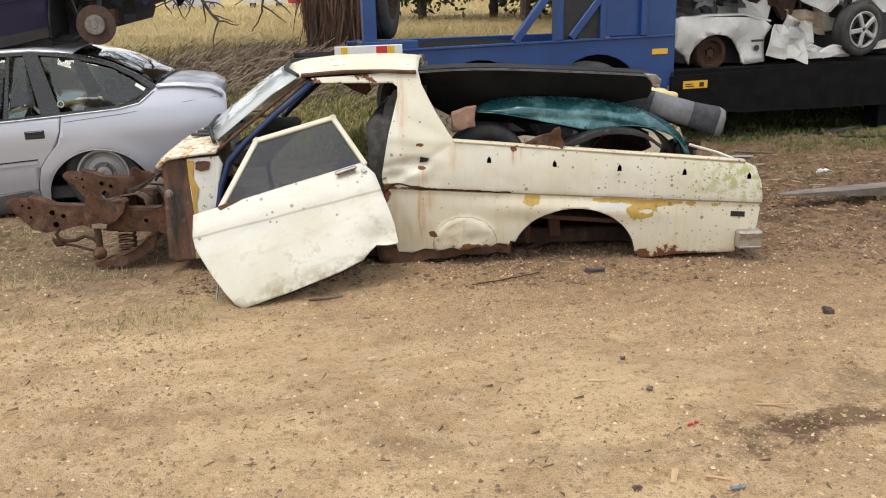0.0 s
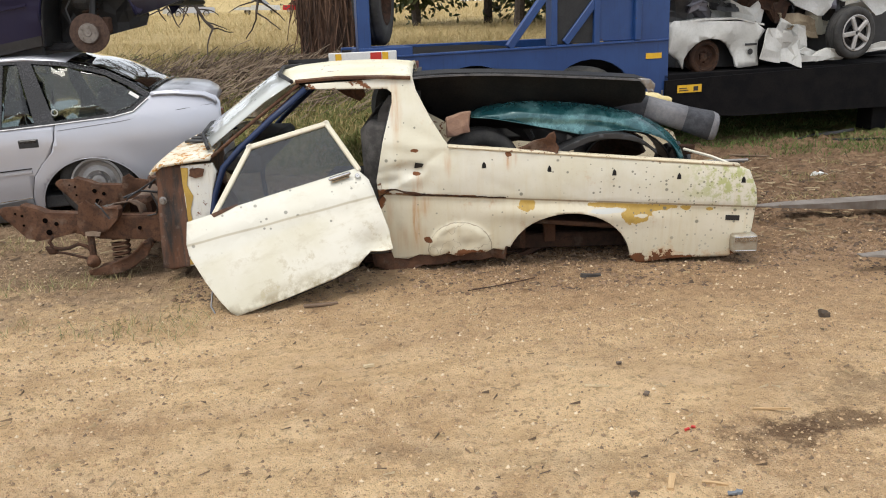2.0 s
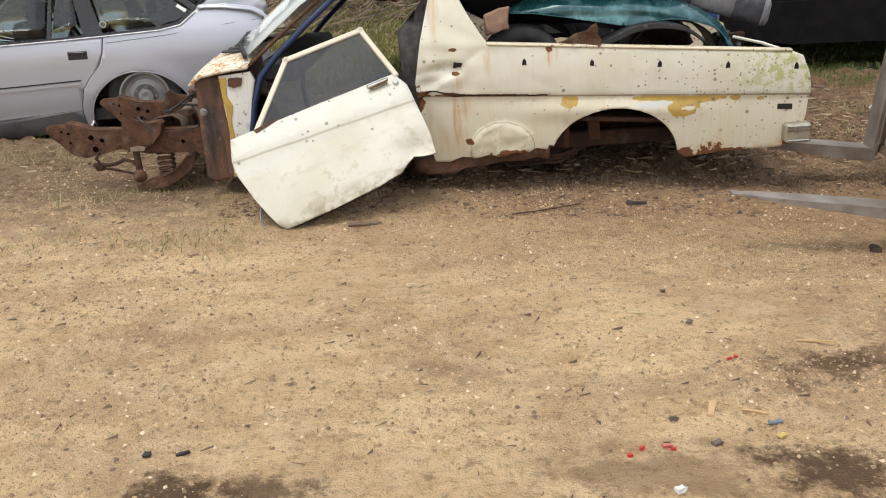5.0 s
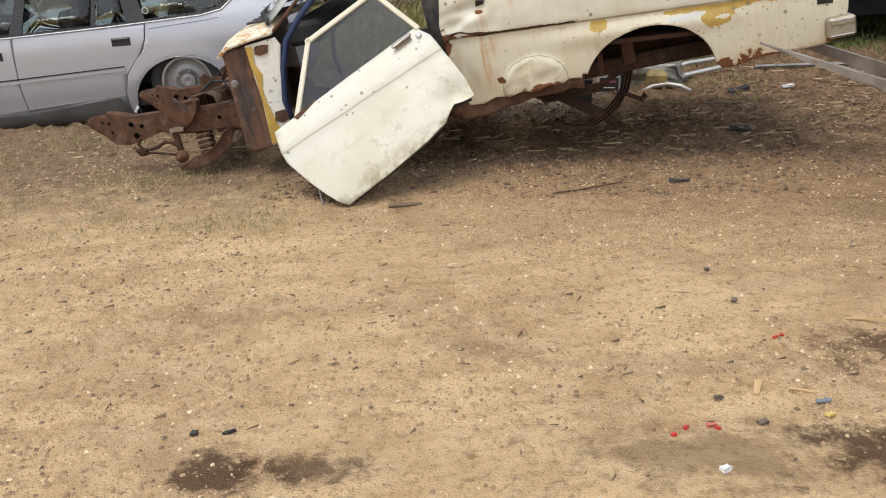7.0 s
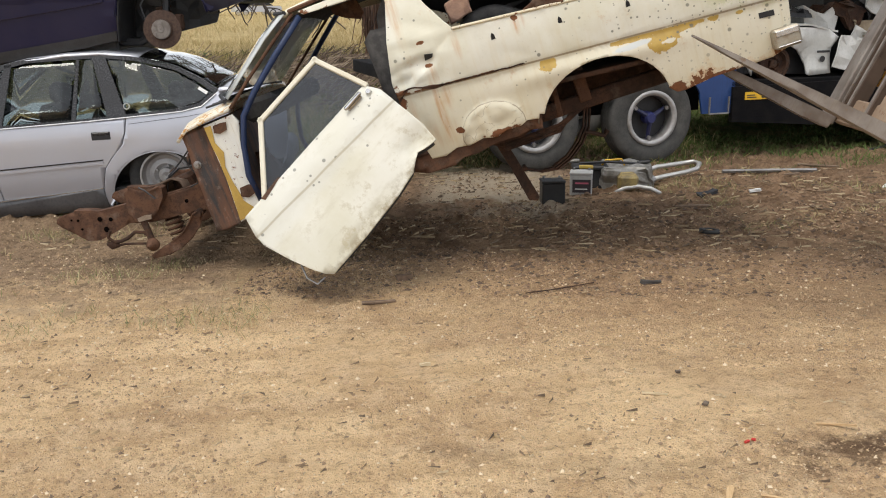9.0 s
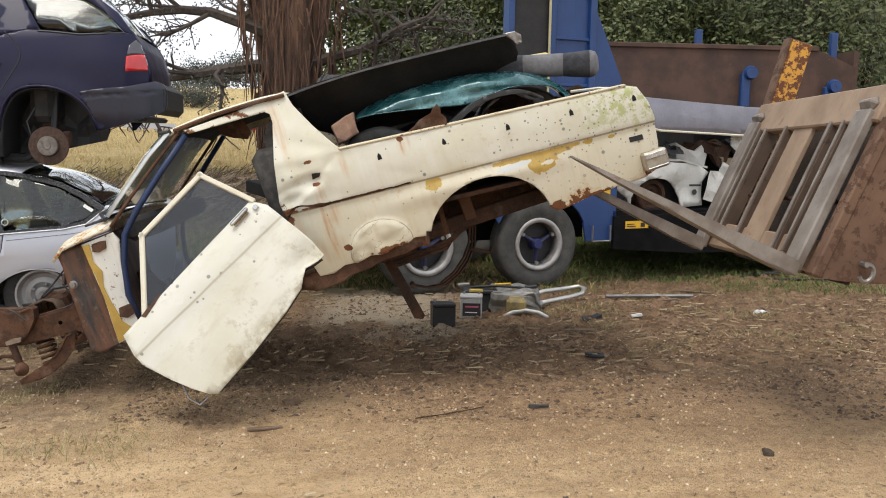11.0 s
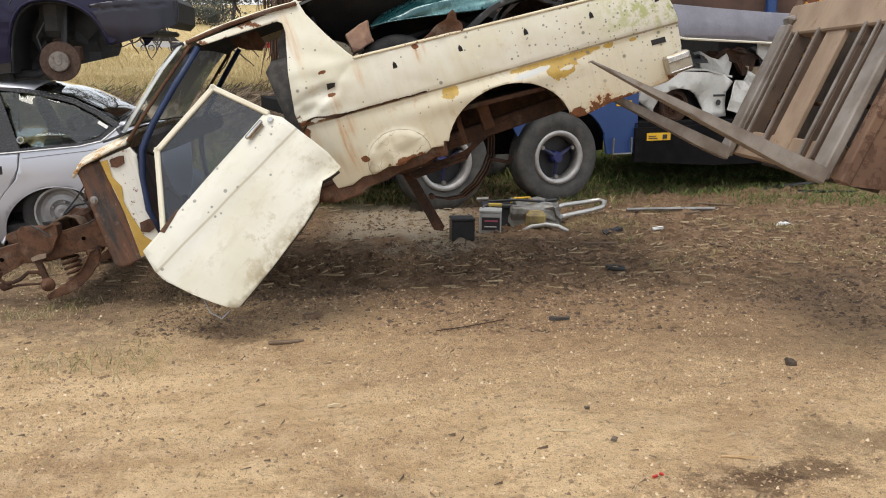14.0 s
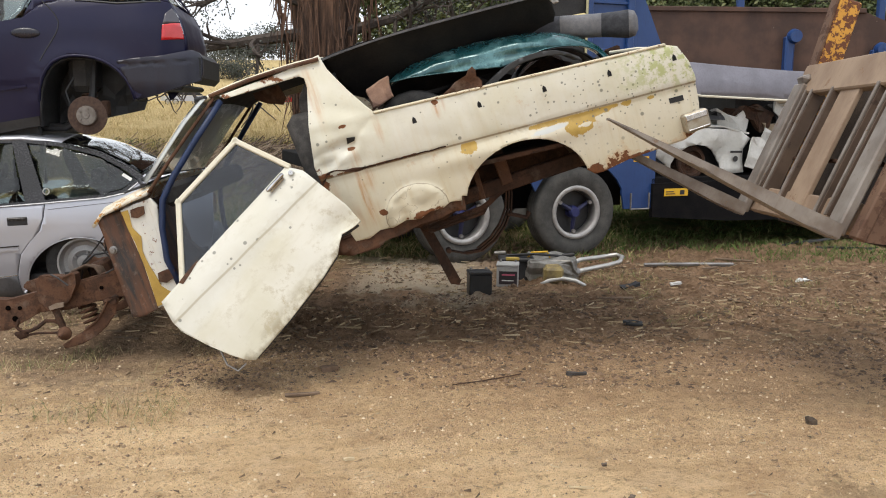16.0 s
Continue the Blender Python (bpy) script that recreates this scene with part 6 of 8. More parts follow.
    for k in range(5):
        lathe(bm, [(0.001, -0.056), (0.009, -0.056), (0.009, -0.04), (0.001, -0.04)], 6, Matrix.Translation((0.056 * math.cos(k * 1.257), 0, 0.056 * math.sin(k * 1.257))))
    part("hub_face", bm, plain("grey_hub", (0.22, 0.20, 0.18), (0.15, 0.13, 0.115), 20, 0.6, 0.2), drum, "dull grey hub face")
    part("brake_caliper", crumple(boxes((0.13, 0.20, y + 0.0, y + 0.07, 0.0, 0.13), bevel=0.015), 0.01, 9, y), DARKRUST, car)
    part("strut", tube(bmesh.new(), [(0.05, 0.28, 0.46), (0.04, 0.24, 0.20), (0.03, 0.2, 0.04)], 0.032, 8), BLACK, car)
    part("spring", tube(bmesh.new(), [(0.0 + 0.06 * math.cos(a), 0.30 + 0.06 * math.sin(a), 0.15 + 0.007 * a) for a in np.linspace(0, 10 * math.pi, 60)], 0.009, 5), DARKRUST, car)
    part("trailing_arm", tube(bmesh.new(), [(-0.45, 0.3, -0.10), (-0.2, 0.25, -0.10), (0, 0.2, 0)], 0.035, 8), BLACK, car)
    part("brake_hose", tube(bmesh.new(), [(-0.05, 0.16, 0.0), (-0.12, 0.14, 0.08), (-0.16, 0.16, 0.20), (-0.10, 0.2, 0.32)], 0.008, 5), BLACK, car)


wagon()


# ---------------------------------------------------------------- the blue trailer and its crushed load
BLUE = worn_paint("blue_trailer_paint", (0.010, 0.042, 0.155), (0.015, 0.055, 0.185), (0.05, 0.03, 0.02), much=0.66, rough=0.4, scale=2.5)
BLACKSTEEL = plain("black_chassis_paint", (0.004, 0.004, 0.005), (0.009, 0.008, 0.008), 5, 0.8, Specular_IOR_Level=0.12)
WHITEBOARD = plain("white_board", (0.72, 0.72, 0.70), (0.66, 0.66, 0.64), 6, 0.5)
YELLOW = plain("yellow_marker", (0.75, 0.45, 0.02), (0.70, 0.40, 0.02), 12, 0.5)
TRUCK_RIM = plain("dull_silver_rim", (0.42, 0.41, 0.40), (0.34, 0.33, 0.32), 9, 0.45, 0.4)
YARD = pose(1.69, 9.60, 0.0, 0, 0, 20)


def trailer():
    t = thing("blue_trailer", YARD, "blue tandem-axle trailer with a tall headboard, carrying crushed cars", "trailer")
    side = [(-2.17, 1.22), (-1.0, 1.235), (0.99, 1.265), (1.0, 0.52), (0.60, 0.52), (0.56, 0.72)] + arc(0.02, 0.50, 0.60, 25, 155, 10, 0.58) + [(-0.62, 0.92)] + arc(-1.35, 0.50, 0.60, 35, 150, 10, 0.58) + [(-1.95, 0.86), (-2.17, 0.94)]
    part("side_rail", sheet(side, lambda x, z: 0.0, 0.03, 0.3), BLUE, t, "blue side rail with wheel cut-outs")
    part("rail_flange", boxes((-2.18, 1.0, -0.02, 0.10, 1.225, 1.245), bevel=0.004), BLUE, t, m=pose(0, 0, 0.0, 0, -0.7, 0))
    part("far_rail", boxes((-2.17, 1.0, 2.2, 2.25, 0.9, 1.23)), BLUE, t)
    part("deck", boxes((-2.17, -0.4, 0.1, 2.2, 1.16, 1.2), bevel=0.004), BLACKSTEEL, t)
    part("guard_inner", boxes((-2.1, 0.9, 0.55, 0.6, 0.5, 1.15), bevel=0), BLACKSTEEL, t)
    for x in (0.0, -1.35):
        # Near rims are black: the shade of the deep dish put into colour.
        wheel("wheel", t, 0.50, 0.28, 0.285, GREYRUBBER, BLACK, Matrix.Translation((x, 0.16, 0.50)), 0.19, 0)
        bm = bmesh.new()
        lathe(bm, [(0.245, -0.13), (0.262, -0.145), (0.297, -0.15), (0.30, -0.12), (0.262, -0.10), (0.25, 0.02), (0.235, 0.02), (0.245, -0.13)], 40, Matrix.Translation((x, 0.16, 0.50)))
        part("rim_ring", bm, TRUCK_RIM, t, "dull silver rim ring", True)
        wheel("wheel", t, 0.50, 0.28, 0.285, GREYRUBBER, TRUCK_RIM, Matrix.Translation((x, 2.05, 0.50)) @ pose(0, 0, 0, 0, 0, 180), 0.16, 0)
        bm = bmesh.new()
        lathe(bm, [(0.004, 0.0), (0.05, 0.0), (0.065, 0.03), (0.07, 0.12), (0.004, 0.12)], 14, Matrix.Translation((x, 0.03, 0.5)))
        part("hub", bm, plain("blue_hub", (0.015, 0.02, 0.10), (0.03, 0.035, 0.13), 9, 0.5), t, "blue hub")
        for k in range(3):
            a = 0.5 + k * 2.094
            bm = tube(bmesh.new(), [(x + 0.05 * math.cos(a), 0.07, 0.5 + 0.05 * math.sin(a)), (x + 0.23 * math.cos(a), 0.10, 0.5 + 0.23 * math.sin(a))], 0.028, 8, 0.02)
            part("spoke", bm, plain("dark_blue_spoke", (0.012, 0.015, 0.05), (0.02, 0.022, 0.07), 9, 0.5), t)
            bm = bmesh.new()
            lathe(bm, [(0.002, -0.03), (0.022, -0.03), (0.026, 0.0), (0.002, 0.0)], 8, Matrix.Translation((x + 0.215 * math.cos(a), 0.075, 0.5 + 0.215 * math.sin(a))))
            part("wheel_clamp", bm, STEEL, t, "steel wheel clamp")
        part("axle", tube(bmesh.new(), [(x, 0.2, 0.5), (x, 2.0, 0.5)], 0.06, 8), BLACKSTEEL, t)
    # marker board across the tail
    board = part("tail_board", boxes((-2.86, -2.18, -0.03, 0.0, 1.10, 1.27), bevel=0.006), WHITEBOARD, t, "white tail marker board")
    for x, mat in ((-2.77, YELLOW), (-2.30, YELLOW)):
        part("reflector", boxes((x - 0.03, x + 0.03, -0.036, -0.03, 1.12, 1.26), bevel=0), mat, board)
    part("reflector", boxes((-2.45, -2.34, -0.036, -0.03, 1.12, 1.26), bevel=0), plain("red_marker", (0.55, 0.03, 0.02), (0.5, 0.03, 0.02), 9, 0.4), board)
    part("tail_beam", boxes((-2.85, -2.1, 0.03, 2.1, 0.98, 1.12)), BLACKSTEEL, t)
    part("side_lamp", boxes((-2.08, -1.95, -0.02, 0.0, 1.08, 1.16), bevel=0.006), plain("dim_lens", (0.16, 0.10, 0.08), (0.10, 0.03, 0.03), 9, 0.3), t, "dim side lamp")
    part("side_marker", boxes((0.70, 0.90, -0.008, 0.0, 1.05, 1.11), bevel=0), YELLOW, t, "yellow side reflector")
    part("side_marker", boxes((-1.98, -1.86, -0.008, 0.0, 0.985, 1.03), bevel=0), YELLOW, t, "yellow side reflector")
    part("low_marker", boxes((1.10, 1.42, -0.05, -0.04, 0.655, 0.74), bevel=0), YELLOW, t, "yellow warning plate")
    for r in ((1.12, 1.24, 0.675, 0.685), (1.12, 1.22, 0.70, 0.71), (1.31, 1.37, 0.67, 0.72)):
        part("plate_bar", boxes((r[0], r[1], -0.054, -0.05, r[2], r[3]), bevel=0), BLACK, t)
    # spare wheel and its post
    part("spare_post", boxes((-2.55, -2.42, 0.02, 0.12, 1.22, 2.1), bevel=0.008), BLUE, t)
    part("spare_cradle", boxes((-2.55, -2.0, 0.0, 0.3, 1.21, 1.30), bevel=0.008), BLUE, t)
    wheel("spare_wheel", t, 0.50, 0.27, 0.285, RUBBER, DARKRUST, Matrix.Translation((-2.22, 0.55, 1.80)) @ pose(0, 0, 0, 0, 0, 62), 0.1, 0)
    # headboard
    part("headboard_panel", boxes((-0.42, 0.06, 0.02, 0.06, 1.25, 3.9), bevel=0.004), plain("black_rubber_flap", (0.015, 0.015, 0.016), (0.025, 0.025, 0.025), 6, 0.7), t, "black panel")
    for x in (-0.47, 0.04):
        part("headboard_post", boxes((x, x + 0.07, -0.02, 0.12, 1.24, 3.9), bevel=0.006), BLUE, t)
    part("headboard_plate", boxes((0.11, 0.58, 0.02, 0.08, 1.26, 3.9), bevel=0.006), BLUE, t)
    part("headboard_post", boxes((0.54, 0.62, -0.03, 0.10, 1.26, 3.9), bevel=0.006), BLUE, t)
    part("post_edge", boxes((0.015, 0.04, -0.03, -0.01, 1.9, 3.9), bevel=0.004), plain("faded_yellow_edge", (0.5, 0.45, 0.25), (0.42, 0.4, 0.25), 9), t)
    for z in (1.75, 2.25, 2.75, 3.25):
        part("ladder_rung", boxes((0.11, 0.56, -0.01, 0.03, z, z + 0.03), bevel=0.004), BLUE, t)
    gus = [(0.60, 1.26), (0.99, 1.26), (0.99, 2.36), (0.95, 2.44), (0.60, 3.15)]
    part("gusset", sheet(gus, lambda x, z: 0.0, 0.03, 0.5), BLUE, t, "blue triangular gusset")
    for a, b in (((-0.95, 1.24), (-0.45, 1.85)), ((-0.30, 1.26), (0.08, 1.70))):
        d = Vector((b[0] - a[0], 0, b[1] - a[1]))
        part("brace", box(bmesh.new(), 0, d.length, 0.0, 0.06, -0.04, 0.04, 0.006, Matrix.Translation((a[0], -0.01, a[1])) @ Matrix.Rotation(-math.atan2(d.z, d.x), 4, "Y")), BLUE, t)
    # drop deck ahead of the wheels
    part("main_beam", sheet([(0.95, 0.80), (4.6, 0.86), (8.0, 0.90), (8.0, 0.42), (4.2, 0.30), (2.0, 0.34), (0.95, 0.42)], lambda x, z: -0.04, 0.06, 0.5), BLACKSTEEL, t, "black drop-deck beam")
    part("drop_deck", boxes((0.95, 8.0, 0.0, 2.25, 0.80, 0.86), bevel=0.004), BLACKSTEEL, t)
    part("far_beam", boxes((0.95, 8.0, 2.2, 2.26, 0.42, 0.84)), BLACKSTEEL, t)
    part("landing_leg", boxes((4.15, 4.4, 0.1, 0.35, 0.0, 0.5)), BLACKSTEEL, t)
    part("step_frame", tube(bmesh.new(), [(0.66, -0.04, 0.70), (0.66, -0.04, 0.52), (0.90, -0.04, 0.52), (0.90, -0.04, 0.70)], 0.012, 6), STEEL, t, "steel step loop")


trailer()

WHITECAR = plain("white_car_paint", (0.56, 0.56, 0.535), (0.44, 0.44, 0.41), 3, 0.4, 0, 0.1, 0.002)
WHITEGREY = plain("creased_grey_paint", (0.20, 0.195, 0.225), (0.16, 0.155, 0.18), 3, 0.4, 0.2, 0.1, 0.002)


def folded(bm, amount, scale, seed):
    """Sharp creases: points pushed by cell centres."""
    for v in bm.verts:
        p = v.co * scale + Vector((seed, 0, seed))
        c = noise.cell_vector(p)
        v.co += (c - Vector((0.5, 0.5, 0.5))) * amount + noise.noise_vector(p * 0.6) * amount
    return bm


def crushed_load():
    w = thing("crushed_white_wagon", YARD, "crushed white four-wheel drive lying on the trailer deck", "car")
    front = [(1.05, 1.40), (1.15, 1.44), (1.75, 1.42), (2.25, 1.40), (2.38, 1.30), (2.30, 1.18), (2.30, 0.90), (2.02, 0.88)] + arc(1.62, 0.90, 0.36, 0, 180, 10, 0.33) + [(1.22, 1.0), (1.05, 1.10)]
    part("front_guard", sheet(front, lambda x, z: 0.10 + 0.06 * noise.noise(Vector((x * 3, 0, z * 3))) + 0.08 * max(0, z - 1.3), 0.02, 0.08), WHITECAR, w, "", True)
    part("guard_writing", boxes((2.10, 2.27, 0.085, 0.09, 1.13, 1.155), bevel=0), BLACK, w)
    part("filler_cap", sheet(arc(2.18, 1.06, 0.035, 0, 360, 12)[:-1], lambda x, z: 0.085, 0.004, 0.1), BLACK, w)
    part("crushed_bonnet", crumple(strip([(1.05, 1.41), (1.5, 1.46), (2.0, 1.44), (2.4, 1.38)], 0.12, 1.9, 0.02, 0.02, 8), 0.03, 3, 4, 0.5), WHITECAR, w)
    wheel("wheel", w, 0.20, 0.16, 0.15, DARKRUST, DARKRUST, Matrix.Translation((1.60, 0.22, 1.02)), 0.03, 5, rim_label="rusty brake drum")
    part("engine_bay", crumple(boxes((1.3, 2.3, 0.3, 1.9, 0.88, 1.36)), 0.05, 3, 2), BLACK, w)
    for k, (x0, x1, y, z0, z1) in enumerate(((2.30, 2.85, 0.02, 0.88, 1.32), (2.55, 3.05, 0.15, 0.92, 1.42), (2.9, 3.6, 0.1, 0.90, 1.06), (3.2, 4.2, 0.35, 1.15, 1.75))):
        bm = sheet([(x0, z0 + 0.06), (x0 + 0.1, z1), ((x0 + x1) / 2, z1 - 0.05), (x1, z1 - 0.12), (x1 - 0.05, z0), ((x0 + x1) / 2, z0 + 0.03)], lambda x, z, y=y: y, 0.02, 0.09)
        part("crumpled_panel", folded(bm, 0.055, 7, k * 2.7), (WHITECAR, WHITECAR, WHITECAR, CREAM)[k], w)
    alloy = thing("alloy_wheel", YARD, "silver five-spoke alloy wheel with tyre among wreckage", "wheel")
    m = Matrix.Translation((3.62, 0.05, 1.22)) @ pose(0, 0, 0, 0, 12, 0)
    wheel("tyre", alloy, 0.31, 0.2, 0.21, RUBBER, BLACK, m, 0.04, 0)
    for k in range(5):
        a = k * 1.2566 + 0.3
        bm = box(bmesh.new(), 0.02, 0.20, -0.115, -0.08, -0.028, 0.028, 0.01, Matrix.Rotation(a, 4, "Y"))
        part("spoke", bm, TRUCK_RIM, alloy, m=m)
    bm = bmesh.new()
    lathe(bm, [(0.185, -0.09), (0.205, -0.105), (0.215, -0.1), (0.212, -0.06), (0.185, -0.06), (0.185, -0.09)], 32)
    part("rim_ring", bm, TRUCK_RIM, alloy, m=m)
    u = thing("crushed_white_sedan", YARD, "crushed white sedan body stacked on wreckage", "car")
    top = [(2.75, 1.62), (2.95, 1.50), (3.25, 1.42), (3.40, 1.60), (3.75, 1.62), (4.05, 1.45), (4.6, 1.50), (4.7, 1.95), (3.5, 1.98), (2.8, 1.85)]
    part("bent_side", folded(sheet(top, lambda x, z: 0.12 + 0.1 * (z - 1.4), 0.02, 0.1), 0.05, 6, 3), WHITECAR, u)
    part("bent_sill", folded(sheet([(2.7, 0.90), (4.3, 1.0), (4.3, 1.1), (2.75, 0.98)], lambda x, z: 0.02, 0.05, 0.12), 0.04, 6, 6), WHITECAR, u)
    part("rusty_bay", folded(sheet([(2.62, 1.50), (3.2, 1.42), (3.25, 1.20), (2.95, 1.22), (2.7, 1.36)], lambda x, z: 0.2, 0.03, 0.08), 0.05, 6, 8), plain("tan_grime", (0.34, 0.28, 0.19), (0.22, 0.17, 0.11), 8, 0.8), u)
    part("dark_inside", crumple(boxes((2.5, 5.0, 0.5, 1.9, 0.9, 1.9), bevel=0.05), 0.08, 2, 1), BLACK, u)
    g = thing("crushed_grey_car", YARD, "flattened purple-grey car roof on top of the load", "car")
    part("roof_skin", strip([(1.0, 2.02), (1.15, 2.18), (1.45, 2.185), (2.2, 2.15), (2.9, 2.12), (4.2, 2.10)], 0.30, 1.9, 0.02, 0.02, 8), WHITEGREY, g, "", True)
    part("roof_side", sheet([(1.0, 2.02), (1.15, 2.17), (1.45, 2.18), (2.2, 2.14), (2.9, 2.11), (4.2, 2.09), (4.2, 1.72), (2.9, 1.76), (1.6, 1.80), (1.05, 1.9)], lambda x, z: 0.05 + 0.55 * max(0, z - 1.95), 0.02, 0.12), WHITEGREY, g, "", True)
    part("lower_lip", tube(bmesh.new(), [(1.05, 0.04, 1.89), (1.6, 0.04, 1.79), (2.9, 0.04, 1.75), (4.2, 0.04, 1.71)], 0.014, 6), CREAM, g)
    for k in range(9):
        rnd = random.Random(40 + k)
        x, z, s = 1.3 + k * 0.33, 1.50 + rnd.uniform(-0.06, 0.15), rnd.uniform(0.12, 0.26)
        d = thing("wreck_scrap", YARD, "crumpled dark scrap wedged between crushed cars", "scrap")
        bm = boxes((x - s, x + s, 0.25, 0.25 + 2 * s, z - s * 0.5, z + s * 0.6), bevel=0)
        bmesh.ops.subdivide_edges(bm, edges=bm.edges[:], cuts=2, use_grid_fill=True)
        part("lump", folded(bm, 0.14, 5, k), (BLACK, WHITEGREY, BLACK, WHITECAR, DARKRUST)[k % 5], d)


crushed_load()


# ---------------------------------------------------------------- rusty bin behind the trailer
def rusty_bin():
    b = thing("scrap_bin", pose(3.0, 13.4, 0.4), "large rust-brown steel scrap bin with blue clamps", "bin")
    wall = worn_paint("bin_rust", (0.095, 0.05, 0.034), (0.050, 0.027, 0.020), (0.14, 0.10, 0.08), much=0.66, rough=0.75, scale=2.2)
    part("bin_wall", sheet([(0.0, 0.0), (0.0, 2.74), (3.6, 2.70), (4.2, 2.45), (4.25, 0.0)], lambda x, z: 0.02 * noise.noise(Vector((x, 0, z))), 0.08, 0.4), wall, b)
    part("bin_wall", sheet([(0.0, 0.0), (0.0, 2.7), (2.2, 2.7), (2.2, 0.0)], lambda x, z: 0, 0.08, 0.5), wall, b, m=pose(4.25, 0, 0, 0, 0, 90))
    part("bin_rim", boxes((0.0, 3.6, -0.03, 0.12, 2.68, 2.75)), wall, b)
    for x, z in ((2.43, 2.30), (3.75, 2.12)):
        c = part("clamp", boxes((x - 0.07, x + 0.07, -0.16, -0.03, z - 0.5, z + 0.02), bevel=0.02), BLUE, b, "blue steel clamp")
        bm = bmesh.new()
        lathe(bm, [(0.01, -0.08), (0.09, -0.08), (0.11, 0.0), (0.09, 0.08), (0.01, 0.08)], 16, Matrix.Translation((x + 0.05, -0.16, z + 0.02)))
        part("clamp_wheel", bm, BLUE, b)
    for x in (1.75, 3.9):
        part("post_top", boxes((x - 0.05, x + 0.05, 0.1, 0.2, 2.4, 2.98)), BLUE, b)


rusty_bin()


# ---------------------------------------------------------------- batteries, engine and pipes on the ground
ALLOY = plain("dirty_alloy", (0.30, 0.29, 0.27), (0.18, 0.17, 0.15), 14, 0.5, 0.5, 0.4, 0.004)
PIPE = plain("pale_pipe", (0.55, 0.54, 0.51), (0.44, 0.43, 0.41), 10, 0.4, 0.6)


def battery(m, shell, label):
    b = thing("car_battery", m, label, "battery", "batteries on the ground")
    part("case", boxes((-0.10, 0.10, -0.085, 0.085, 0, 0.19), bevel=0.006), shell, b)
    part("lid", boxes((-0.104, 0.104, -0.088, 0.088, 0.19, 0.215), bevel=0.006), shell, b)
    for x in (-0.07, 0.07):
        bm = bmesh.new()
        lathe(bm, [(0.001, 0), (0.012, 0), (0.01, 0.02), (0.001, 0.02)], 8, Matrix.Translation((x, 0.05, 0.215)) @ pose(0, 0, 0, 90, 0, 0))
        part("terminal", bm, STEEL, b)
    return b


